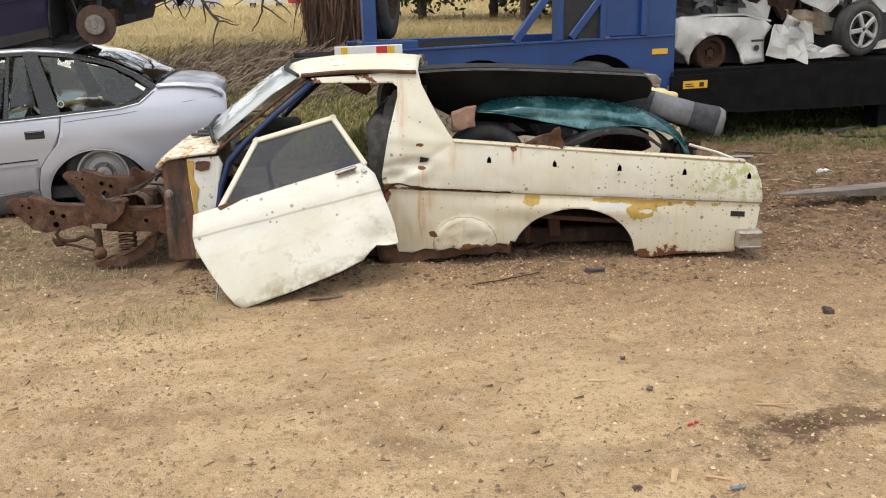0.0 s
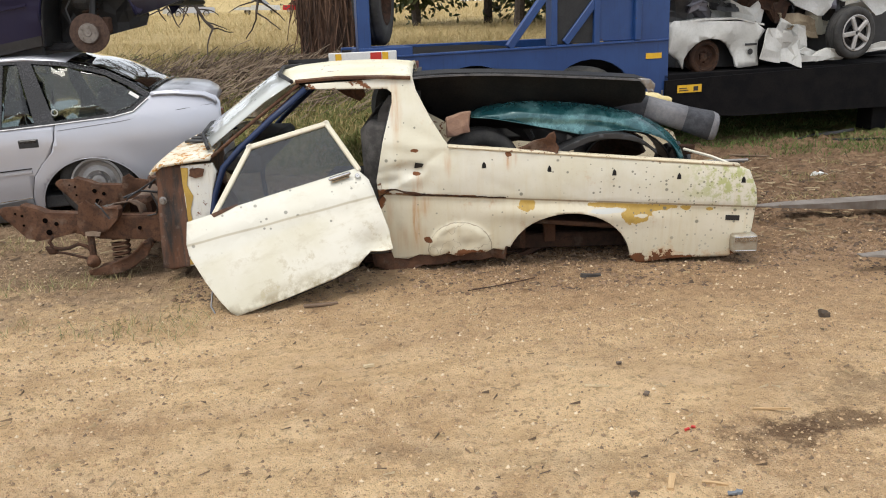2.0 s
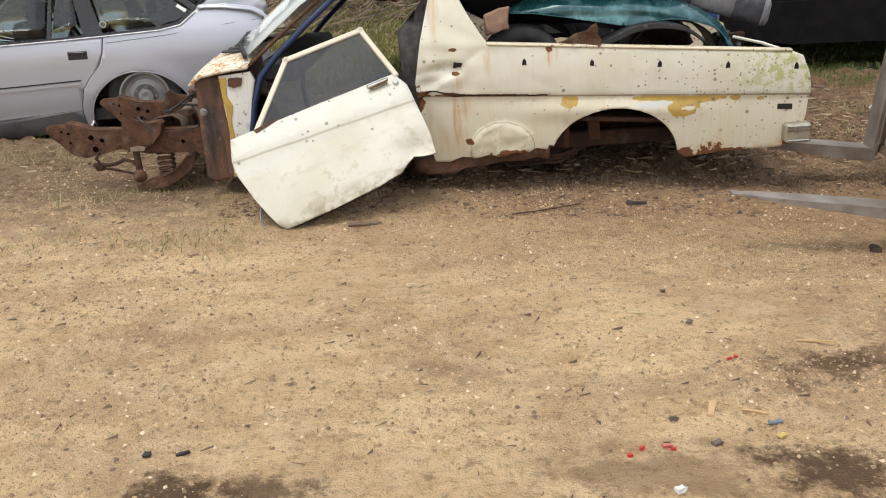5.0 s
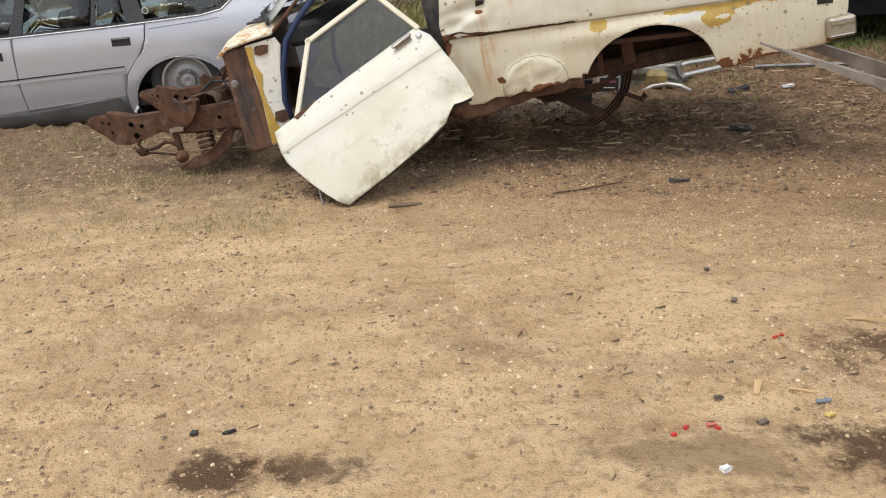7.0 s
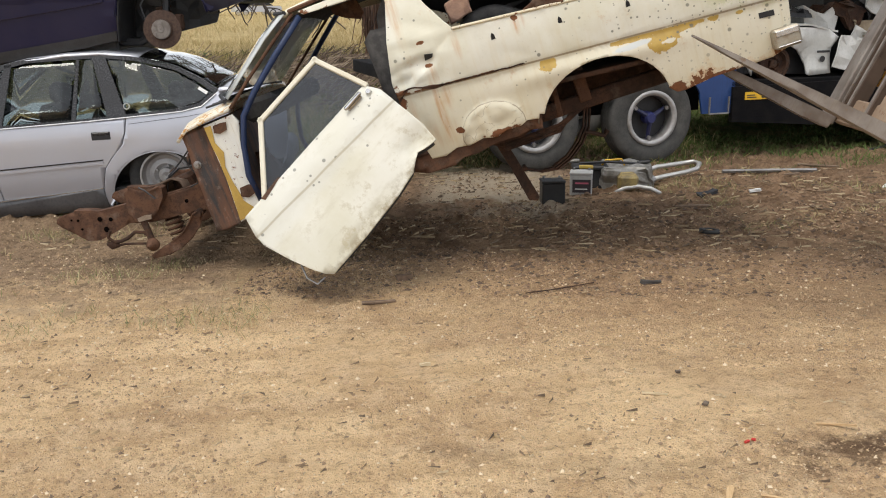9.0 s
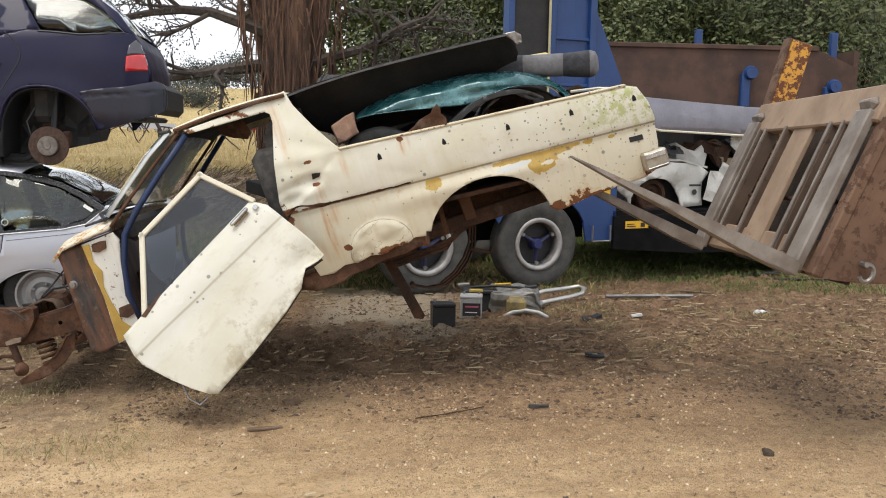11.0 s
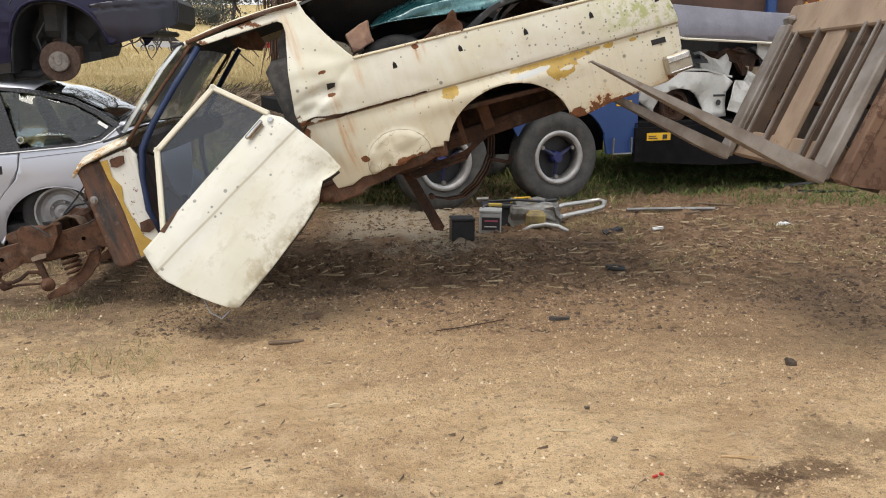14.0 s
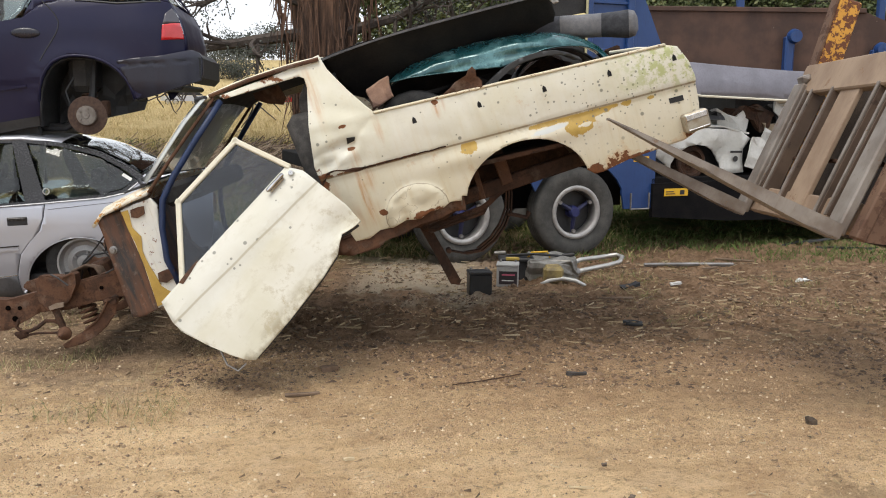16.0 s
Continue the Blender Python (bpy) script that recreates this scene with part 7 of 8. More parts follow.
def ground_scrap():
    blackcase = plain("black_case", (0.012, 0.012, 0.013), (0.02, 0.02, 0.02), 9, 0.4)
    battery(pose(0.49, 7.62, 0, 0, 0, 6), blackcase, "black car battery standing on soil")
    grey = battery(pose(0.78, 8.02, 0.0, 0, 0, -8), plain("grey_case", (0.40, 0.40, 0.39), (0.34, 0.34, 0.33), 9, 0.5), "grey car battery with a dark sticker")
    lab = part("sticker", boxes((-0.075, 0.09, -0.092, -0.085, 0.03, 0.15), bevel=0), plain("dark_sticker", (0.02, 0.018, 0.02), (0.03, 0.02, 0.025), 9, 0.4), grey)
    part("sticker_bar", boxes((-0.05, 0.07, -0.095, -0.092, 0.11, 0.125), bevel=0), plain("pink_print", (0.45, 0.10, 0.16), (0.4, 0.09, 0.14)), lab)
    part("sticker_bar", boxes((-0.05, 0.06, -0.095, -0.092, 0.06, 0.068), bevel=0), WHITEBOARD, lab)
    e = thing("engine_remains", pose(1.15, 8.30, 0), "dirty alloy engine remains with yellow and black fittings", "engine")
    bm = boxes((-0.15, 0.32, -0.12, 0.35, 0, 0.2), bevel=0.02)
    bmesh.ops.subdivide_edges(bm, edges=bm.edges[:], cuts=2, use_grid_fill=True)
    part("block", folded(bm, 0.05, 9, 2), ALLOY, e)
    part("sump", crumple(boxes((-0.02, 0.16, -0.26, -0.10, 0.0, 0.17), bevel=0.03), 0.02, 9, 3), plain("oily_tan", (0.33, 0.25, 0.09), (0.16, 0.12, 0.06), 12, 0.6), e, "oily tan sump")
    for k in range(7):
        rnd = random.Random(70 + k)
        x, y, z = rnd.uniform(-0.45, 0.35), rnd.uniform(-0.05, 0.35), rnd.uniform(0.14, 0.24)
        part("fitting", boxes((x - 0.06, x + 0.06, y - 0.03, y + 0.03, z, z + 0.03), bevel=0.008), (BLACK, DARKRUST, ALLOY, BLACK, STEEL, BLACK, YELLOW)[k], e, m=pose(0, 0, 0, 0, rnd.uniform(-10, 10), 0))
    part("hose", tube(bmesh.new(), [(-0.35, 0.1, 0.22), (-0.1, -0.05, 0.26), (0.1, 0.0, 0.24), (0.3, 0.1, 0.2)], 0.014, 6), BLACK, e)
    part("yellow_strap", tube(bmesh.new(), [(-0.15, 0.0, 0.22), (-0.12, -0.02, 0.27), (0.03, -0.02, 0.28), (0.06, 0.0, 0.22)], 0.009, 6), YELLOW, e)
    f = thing("fuse_tray", pose(0.86, 8.33, 0), "black and yellow plastic tray on a grey battery", "car part")
    part("tray", boxes((-0.14, 0.2, -0.1, 0.12, 0.18, 0.22), bevel=0.01), BLACK, f)
    part("tray_clip", boxes((-0.08, 0.05, -0.108, -0.06, 0.20, 0.228), bevel=0.004), plain("dull_yellow", (0.45, 0.32, 0.06), (0.36, 0.26, 0.06), 12, 0.6), f, "dull yellow clip")
    part("tray_base", boxes((-0.13, 0.19, -0.08, 0.12, 0.0, 0.18), bevel=0.01), BLACK, f)
    p = thing("bent_pipe", pose(0, 0, 0), "pale bent exhaust pipe loop on the ground", "pipe")
    part("pipe_run", tube(bmesh.new(), [(1.47, 8.38, 0.06), (1.62, 8.50, 0.07), (1.85, 8.62, 0.09), (1.98, 8.70, 0.11), (2.03, 8.82, 0.14), (1.98, 8.88, 0.15), (1.8, 8.80, 0.14), (1.58, 8.70, 0.13), (1.50, 8.60, 0.12)], 0.024, 8), PIPE, p, smooth=True)
    part("flange", tube(bmesh.new(), [(1.45, 8.36, 0.06), (1.50, 8.40, 0.062)], 0.042, 10), STEEL, p)
    q = thing("bent_pipe", pose(0, 0, 0), "pale curved pipe half sunk in soil", "pipe")
    part("pipe_run", tube(bmesh.new(), [(1.08, 8.02, 0.0), (1.18, 8.05, 0.045), (1.30, 8.06, 0.06), (1.42, 8.03, 0.045), (1.50, 7.98, 0.005)], 0.022, 8), PIPE, q, smooth=True)
    r = thing("grey_rod", pose(0, 0, 0), "weathered grey rod lying on soil", "rod")
    part("rod", tube(bmesh.new(), [(2.3, 8.98, 0.03), (2.8, 9.02, 0.03), (3.25, 9.02, 0.03)], 0.022, 6), STEEL, r)
    for k, (x, y, l, a) in enumerate(((1.648, 7.33, 0.30, 8), (-0.707, 4.941, 0.20, 12), (3.4, 9.4, 0.4, -20), (2.9, 8.7, 0.2, 30))):
        s = thing("old_timber", pose(x, y, ground_height(x, y) + 0.012, 0, 0, a), "short weathered dark timber offcut on soil", "wood")
        part("timber", crumple(boxes((-l / 2, l / 2, -0.016, 0.016, -0.008, 0.010), bevel=0.004), 0.012, 9, k), plain("old_timber", (0.14, 0.095, 0.062), (0.20, 0.14, 0.095), 12, 0.9), s)
    wire = thing("bent_wire", pose(0, 0, 0), "thin rusty bent rod on dirt", "wire")
    part("wire", tube(bmesh.new(), [(0.17, 5.02, 0.012), (0.35, 5.09, 0.015), (0.50, 5.16, 0.018), (0.60, 5.24, 0.012)], 0.004, 5), DARKRUST, wire)
    red = plain("red_plastic", (0.55, 0.04, 0.03), (0.45, 0.03, 0.03), 20, 0.4)
    rnd = random.Random(5)
    chip = plain("split_wood", (0.50, 0.34, 0.18), (0.42, 0.28, 0.14), 20, 0.8)
    pale_chip = plain("pale_chip", (0.58, 0.46, 0.29), (0.5, 0.4, 0.25), 20, 0.8)
    greylump = plain("grey_lump", (0.15, 0.115, 0.085), (0.10, 0.075, 0.055), 30, 0.95)
    rag = plain("blue_grey_rag", (0.15, 0.17, 0.19), (0.2, 0.22, 0.24), 20, 0.9)
    # place, half length, half width, turn
    for x, y, a, b, turn, mat, lab in ((0.973, 3.181, 0.012, 0.004, 35, red, "red plastic shard on dirt"), (1.0, 3.19, 0.008, 0.005, -20, red, "red plastic shard on dirt"), (0.47, 2.486, 0.008, 0.006, 20, red, "red plastic shard on dirt"), (0.515, 2.529, 0.008, 0.006, 50, red, "red plastic shard on dirt"), (0.603, 2.553, 0.016, 0.008, 8, plain("pink_plastic", (0.50, 0.16, 0.13), (0.42, 0.10, 0.09), 30, 0.6), "faded pink plastic shard on dirt"),
                                       (0.62, 2.535, 0.008, 0.005, -30, red, "red plastic shard on dirt"), (0.801, 2.771, 0.045, 0.011, 72, chip, "split pale wood chip on dirt"), (0.996, 2.703, 0.014, 0.008, 0, rag, "blue-grey rag scrap on dirt"), (1.02, 2.71, 0.010, 0.012, 40, rag, "blue-grey rag scrap on dirt"), (0.654, 2.706, 0.013, 0.012, 10, greylump, "small grey lump on dirt"), (0.769, 2.563, 0.016, 0.013, 30, greylump, "small grey lump on dirt"),
                                       (0.836, 3.839, 0.011, 0.010, 0, greylump, "small grey lump on dirt"), (0.883, 3.494, 0.012, 0.011, 60, greylump, "small grey lump on dirt"), (0.688, 3.596, 0.055, 0.004, 3, pale_chip, "pale straight splinter on dirt"), (1.36, 3.312, 0.075, 0.005, -14, chip, "pale straight splinter on dirt"), (0.957, 2.771, 0.045, 0.005, -10, chip, "pale straight splinter on dirt"), (1.001, 2.616, 0.014, 0.010, 30, plain("dry_leaf", (0.55, 0.42, 0.14), (0.5, 0.36, 0.1), 20, 0.8), "curled yellow leaf on dirt"),
                                       (0.589, 2.289, 0.014, 0.013, 30, WHITEBOARD, "white plastic shard on dirt"), (-0.35, 3.93, 0.025, 0.010, 30, pale_chip, "pale wood chip on dirt"), (3.668, 8.234, 0.06, 0.05, 30, WHITEBOARD, "white plastic shard on soil"), (-1.124, 2.464, 0.012, 0.010, 0, BLACK, "small black plastic scrap on dirt"), (-1.008, 2.478, 0.022, 0.006, 30, BLACK, "small black plastic scrap on dirt"), (2.35, 8.0, 0.05, 0.03, 0, WHITEBOARD, "white plastic shard on soil"),
                                       (3.127, 9.133, 0.16, 0.07, 12, plain("dark_sheet", (0.10, 0.09, 0.085), (0.06, 0.05, 0.045), 12, 0.7), "crumpled dark sheet scrap on soil"), (0.949, 5.246, 0.06, 0.022, 5, plain("black_sheet", (0.08, 0.07, 0.062), (0.05, 0.045, 0.04), 12, 0.8), "flat black rubber scrap on dirt"), (-0.593, 5.352, 0.05, 0.035, 20, plain("earth_clod", (0.20, 0.13, 0.085), (0.14, 0.09, 0.055), 20, 0.95), "brown clod of earth on dirt"),
                                       (4.55, 10.66, 0.30, 0.025, 40, BLACK, "charred black stick on soil"), (5.10, 10.33, 0.35, 0.03, -8, BLACK, "charred black stick on soil"), (4.9, 10.7, 0.25, 0.03, 10, BLACK, "charred black stick on soil"), (1.9, 7.9, 0.10, 0.03, 30, BLACK, "small black plastic scrap on soil"), (2.9, 7.7, 0.12, 0.02, -20, chip, "pale straight splinter on soil")):
        thick = 0.3 * b + 0.003
        bm = boxes((-a, a, -b, b, -thick, thick), bevel=0.0)
        bmesh.ops.subdivide_edges(bm, edges=bm.edges[:], cuts=2, use_grid_fill=True)
        crumple(bm, 0.45 * b, 0.7 / b, x, 0.5)
        single("litter_scrap", bm, mat, pose(x, y, ground_height(x, y) + thick + 0.002, rnd.uniform(-8, 8), rnd.uniform(-6, 6), turn), lab, "litter", "scraps on the dirt")
    bm = bmesh.new()
    lathe(bm, [(0.045, -0.012), (0.075, -0.014), (0.08, 0.0), (0.075, 0.014), (0.045, 0.012), (0.045, -0.012)], 20)
    single("rubber_ring", bm, RUBBER, pose(1.62, 6.595, ground_height(1.62, 6.595) + 0.018, 86, 4, 0), "dusty black rubber ring lying on soil", "ring", smooth=True)
    bm = boxes((-0.026, 0.026, -0.018, 0.018, -0.012, 0.014), bevel=0.006)
    bmesh.ops.subdivide_edges(bm, edges=bm.edges[:], cuts=2, use_grid_fill=True)
    single("rubble_lump", crumple(bm, 0.02, 25, 4, 0.5), plain("dark_rubble", (0.055, 0.040, 0.028), (0.10, 0.07, 0.045), 40, 0.9, 0, 0.6, 0.01), pose(2.065, 4.44, ground_height(2.065, 4.44) + 0.01), "dark lump of rubble on dirt", "rubble")


ground_scrap()


# ---------------------------------------------------------------- litter of the ground
def scatter_mesh(name, make, count, seed, mat, label, category):
    """Many small pieces in one mesh; make(rnd) gives verts and faces of one piece."""
    rnd = random.Random(seed)
    verts, faces = [], []
    for _ in range(count):
        got = make(rnd)
        if not got:
            continue
        o = len(verts)
        verts += got[0]
        faces += [tuple(o + i for i in f) for f in got[1]]
    me = bpy.data.meshes.new(name)
    me.from_pydata(verts, [], faces)
    me.materials.append(mat)
    return tagged(new(name, me), label, category, kind="stuff")


OCTA = ((0, 2, 4), (2, 1, 4), (1, 3, 4), (3, 0, 4), (2, 0, 5), (1, 2, 5), (3, 1, 5), (0, 3, 5))


def pebble(x, y, s, rnd, flat=0.6):
    z = ground_height(x, y)
    r = [s * rnd.uniform(0.6, 1.3) for _ in range(6)]
    a = rnd.uniform(0, 6.28)
    c, d = math.cos(a), math.sin(a)
    return [(x + r[0] * c, y + r[0] * d, z), (x - r[1] * c, y - r[1] * d, z), (x - r[2] * d, y + r[2] * c, z), (x + r[3] * d, y - r[3] * c, z), (x + rnd.uniform(-.3, .3) * s, y, z + r[4] * flat), (x, y, z - r[5] * 0.4)], OCTA


def islands(name, tones, rough=0.9):
    """A tone for each separate piece."""
    m = Nodes(name)
    g = m.n.new("ShaderNodeNewGeometry")
    ramp = m.n.new("ShaderNodeValToRGB")
    ramp.color_ramp.interpolation = "CONSTANT"
    while len(ramp.color_ramp.elements) < len(tones):
        ramp.color_ramp.elements.new(0.5)
    for k, tone in enumerate(tones):
        ramp.color_ramp.elements[k].position = k / len(tones)
        ramp.color_ramp.elements[k].color = (*tone, 1)
    m.l.new(g.outputs["Random Per Island"], ramp.inputs[0])
    col = m.mix(m.step(m.noise(60, 3), 0.4, 0.7, 0, 0.4), ramp.outputs[0], tuple(c * 0.6 for c in tones[0]))
    return m.done(col, rough)


def litter():
    def lane_stone(rnd):
        x, y = rnd.uniform(-4.2, 5.0), 1.9 + 5.5 * rnd.random() ** 1.4
        if noise.noise(Vector((x * 0.9, y * 1.5, 3))) < rnd.uniform(-0.45, 0.35):
            return None
        return pebble(x, y, min(0.012, 0.0030 * rnd.paretovariate(2.0)), rnd, 0.85)
    scatter_mesh("gravel", lane_stone, 120000, 1, islands("gravel_tones", [(0.52, 0.36, 0.205), (0.40, 0.27, 0.15), (0.30, 0.195, 0.11), (0.66, 0.53, 0.36), (0.50, 0.345, 0.195), (0.15, 0.105, 0.07), (0.36, 0.24, 0.135), (0.22, 0.15, 0.09), (0.44, 0.30, 0.17), (0.26, 0.18, 0.105)]), "small brown and pale stones strewn on dirt", "gravel")

    def clod(rnd):
        x, y = rnd.uniform(-1.6, 6.5), min(rnd.uniform(5.0, 9.2), rnd.uniform(5.6, 12.0))
        if noise.noise(Vector((x * 1.2, y * 2, 9))) < rnd.uniform(-0.4, 0.3):
            return None
        return pebble(x, y, min(0.026, 0.005 * rnd.paretovariate(1.75)), rnd, 0.6)
    scatter_mesh("soil_clods", clod, 60000, 2, islands("clod_tones", [(0.15, 0.092, 0.054), (0.22, 0.142, 0.085), (0.075, 0.048, 0.03), (0.28, 0.185, 0.115), (0.22, 0.14, 0.082), (0.10, 0.065, 0.042)]), "dark crumbly soil clods behind the lane", "soil")

    def twig(rnd):
        x, y = rnd.uniform(-3.5, 6.5), rnd.choice((rnd.uniform(2.2, 6.0), rnd.uniform(6.0, 9.3), rnd.uniform(6.0, 9.3)))
        l, a, r = rnd.uniform(0.012, 0.05) if y < 6 else rnd.uniform(0.03, 0.14), rnd.gauss(0.3, 0.9), rnd.uniform(0.0008, 0.002) if y < 6 else rnd.uniform(0.0015, 0.004)
        dx, dy = math.cos(a) * l, math.sin(a) * l
        z = ground_height(x, y) + 0.006
        nx, ny = -math.sin(a) * r, math.cos(a) * r
        return [(x - nx, y - ny, z), (x + nx, y + ny, z), (x, y, z + 2 * r), (x + dx - nx, y + dy - ny, z), (x + dx + nx, y + dy + ny, z), (x + dx, y + dy, z + 2 * r + rnd.uniform(0, 0.012))], ((0, 3, 5, 2), (1, 2, 5, 4), (0, 2, 1), (3, 4, 5))
    scatter_mesh("twigs", twig, 4200, 3, islands("twig_tones", [(0.20, 0.14, 0.085), (0.30, 0.22, 0.13), (0.48, 0.38, 0.24), (0.12, 0.085, 0.055), (0.40, 0.30, 0.17)]), "thin dry twigs and straw on the ground", "twigs")

    def blade(x, y, h, rnd, wide=0.004, lean=0.7):
        z = ground_height(x, y)
        a = rnd.uniform(0, 6.28)
        lx, ly = rnd.gauss(0, lean) * h, rnd.gauss(0, lean) * h
        c, s = math.cos(a) * wide, math.sin(a) * wide
        return [(x - c, y - s, z), (x + c, y + s, z), (x + lx * 0.4 + c * 0.7, y + ly * 0.4 + s * 0.7, z + h * 0.6), (x + lx * 0.4 - c * 0.7, y + ly * 0.4 - s * 0.7, z + h * 0.6), (x + lx, y + ly, z + h)], ((0, 1, 2, 3), (3, 2, 4))

    def dry(rnd):
        x, y = rnd.uniform(-4.6, -1.3), rnd.uniform(4.1, 8.4)
        if noise.noise(Vector((x * 1.7, y * 2.1, 21))) < rnd.uniform(0.02, 0.5):
            return None
        return blade(x, y, rnd.uniform(0.02, 0.085), rnd, 0.0022, 0.9)
    scatter_mesh("dry_grass", dry, 16000, 4, islands("dry_grass_tones", [(0.42, 0.34, 0.17), (0.30, 0.26, 0.11), (0.16, 0.18, 0.06), (0.50, 0.42, 0.24), (0.20, 0.19, 0.08)]), "sparse dry and green grass tufts on dirt", "grass")

    def green(rnd):
        x, y = rnd.uniform(0.2, 9.0), 13.5 - 4.2 * rnd.random() ** 1.6
        if noise.noise(Vector((x * 0.9, y * 1.4, 5))) < rnd.uniform(-0.3, 0.3):
            return None
        return blade(x, y, rnd.uniform(0.02, 0.085), rnd, 0.005, 0.8)
    scatter_mesh("green_grass", green, 42000, 6, islands("green_grass_tones", [(0.085, 0.14, 0.026), (0.13, 0.18, 0.04), (0.06, 0.10, 0.022), (0.22, 0.20, 0.08), (0.11, 0.16, 0.035)]), "short green grass under and beside the trailer", "grass")

    def soiled(rnd):
        x, y = rnd.uniform(1.0, 6.5), rnd.uniform(6.6, 9.2)
        if noise.noise(Vector((x * 1.3, y * 2.0, 33))) < rnd.uniform(0.1, 0.5):
            return None
        return blade(x, y, rnd.uniform(0.02, 0.07), rnd, 0.0028, 1.3)
    scatter_mesh("straw_litter", soiled, 12000, 7, islands("straw_litter_tones", [(0.36, 0.29, 0.13), (0.20, 0.21, 0.07), (0.13, 0.16, 0.05), (0.42, 0.34, 0.18)]), "straw and weeds on dark soil", "grass")

    def bank(rnd):
        y = rnd.uniform(9.5, 17)
        x = rnd.uniform(-0.55, 0.1) * y + rnd.uniform(-2, 2)
        return blade(x, y, rnd.uniform(0.03, 0.13), rnd, 0.008, 0.8)
    scatter_mesh("bank_grass", bank, 22000, 8, islands("bank_tones", [(0.20, 0.19, 0.06), (0.13, 0.15, 0.045), (0.36, 0.28, 0.12), (0.10, 0.13, 0.035), (0.42, 0.33, 0.16)]), "rough green and straw grass on the bank", "grass")

    def straw(rnd):
        y = 15.5 + 170 * rnd.random() ** 2.2
        x = rnd.uniform(-0.6, 0.35) * y
        s = 0.45 + y / 45
        if noise.noise(Vector((x * 0.35, y * 0.35, 2))) < rnd.uniform(-0.5, 0.25):
            return None
        return blade(x, y, rnd.uniform(0.06, 0.22) * s, rnd, 0.005 * s, 0.8)
    scatter_mesh("paddock_straw", straw, 150000, 9, islands("paddock_tones", [(0.54, 0.42, 0.21), (0.47, 0.36, 0.17), (0.60, 0.48, 0.27), (0.40, 0.31, 0.14), (0.34, 0.29, 0.12)]), "tall straw-coloured dry grass in the paddock", "grass")

    def mulch(rnd):
        x, y = rnd.gauss(-3.6, 2.1), rnd.gauss(14.6, 0.9)
        if y < 12.4:
            return None
        l, a, r = rnd.uniform(0.10, 0.45), rnd.uniform(-1.6, 1.6), rnd.uniform(0.004, 0.010)
        dx, dy = math.cos(a) * l, math.sin(a) * l
        z = ground_height(x, y) + rnd.uniform(0, 0.28) * math.exp(-((x + 2.2) / 1.8) ** 2 - ((y - 15) / 1.0) ** 2)
        t = rnd.uniform(-0.10, 0.22)
        return [(x, y - r, z), (x, y + r, z), (x, y, z + 2 * r), (x + dx, y + dy - r, z + t), (x + dx, y + dy + r, z + t), (x + dx, y + dy, z + t + 2 * r)], ((0, 3, 5, 2), (1, 2, 5, 4), (0, 2, 1), (3, 4, 5))
    scatter_mesh("fallen_bark", mulch, 5000, 11, islands("bark_litter_tones", [(0.13, 0.09, 0.06), (0.22, 0.16, 0.11), (0.08, 0.055, 0.04), (0.30, 0.23, 0.16)]), "heap of fallen bark and sticks round the tree", "bark litter")


litter()


# ---------------------------------------------------------------- trees
BARK = Nodes("stringy_bark")
BARK.bump(BARK.noise(6, 6, 0.7, (3, 3, 0.25)), 1.0, 0.05)
BARK = BARK.done(BARK.mix(BARK.step(BARK.noise(5, 6, 0.7, (3, 3, 0.2)), 0.38, 0.62), (0.05, 0.03, 0.022), (0.19, 0.105, 0.066)), 0.95)
TWIG = plain("grey_twig", (0.055, 0.042, 0.036), (0.10, 0.08, 0.065), 9, 0.9)


def leaves(name, parent, centres, per, spreadr, size, seed, tones):
    """A crown of separate small leaves in loose clumps."""
    rnd = random.Random(seed)
    verts, faces = [], []
    for c in centres:
        for _ in range(per):
            p = Vector(c) + Vector((rnd.gauss(0, 1), rnd.gauss(0, 1), rnd.gauss(0, 0.75))) * spreadr
            d = Vector((rnd.gauss(0, 1), rnd.gauss(0, 1), rnd.gauss(-0.5, 1))).normalized() * size * rnd.uniform(0.6, 1.4)
            s = d.orthogonal().normalized() * size * 0.28
            o = len(verts)
            verts += [p, p + d * 0.5 + s, p + d, p + d * 0.5 - s]
            faces.append((o, o + 1, o + 2, o + 3))
    me = bpy.data.meshes.new(name)
    me.from_pydata([tuple(v) for v in verts], [], faces)
    me.materials.append(tones)
    ob = new(name, me)
    ob.parent = parent
    return ob


def limb(bm, start, way, length, r, depth, rnd, tips, droop=0.0):
    pts, p, d = [Vector(start)], Vector(start), Vector(way).normalized()
    n = 5
    for k in range(n):
        d = (d + Vector((rnd.gauss(0, 0.16), rnd.gauss(0, 0.16), rnd.gauss(0, 0.13) - droop))).normalized()
        p = p + d * length / n
        pts.append(p.copy())
    tube(bm, pts, r, 6 if r > 0.03 else 4, r * 0.45)
    if depth == 0:
        tips.append(pts[-1])
        tips.append(pts[-3])
        return
    for k in range(2, n + 1):
        for _ in range(2 if depth > 1 else 2):
            side = Vector((rnd.gauss(0, 1), rnd.gauss(0, 1), rnd.gauss(0.1, 0.7))).normalized()
            limb(bm, pts[k], (d * 0.7 + side * 0.8), length * rnd.uniform(0.35, 0.6), r * 0.4, depth - 1, rnd, tips, droop * 0.5)


DARKLEAF = islands("dark_leaf_tones", [(0.075, 0.10, 0.03), (0.11, 0.135, 0.042), (0.06, 0.08, 0.026), (0.16, 0.17, 0.065), (0.09, 0.115, 0.038)], 0.6)
GREYLEAF = islands("grey_leaf_tones", [(0.055, 0.06, 0.05), (0.08, 0.085, 0.07), (0.04, 0.045, 0.038), (0.06, 0.07, 0.045)], 0.7)


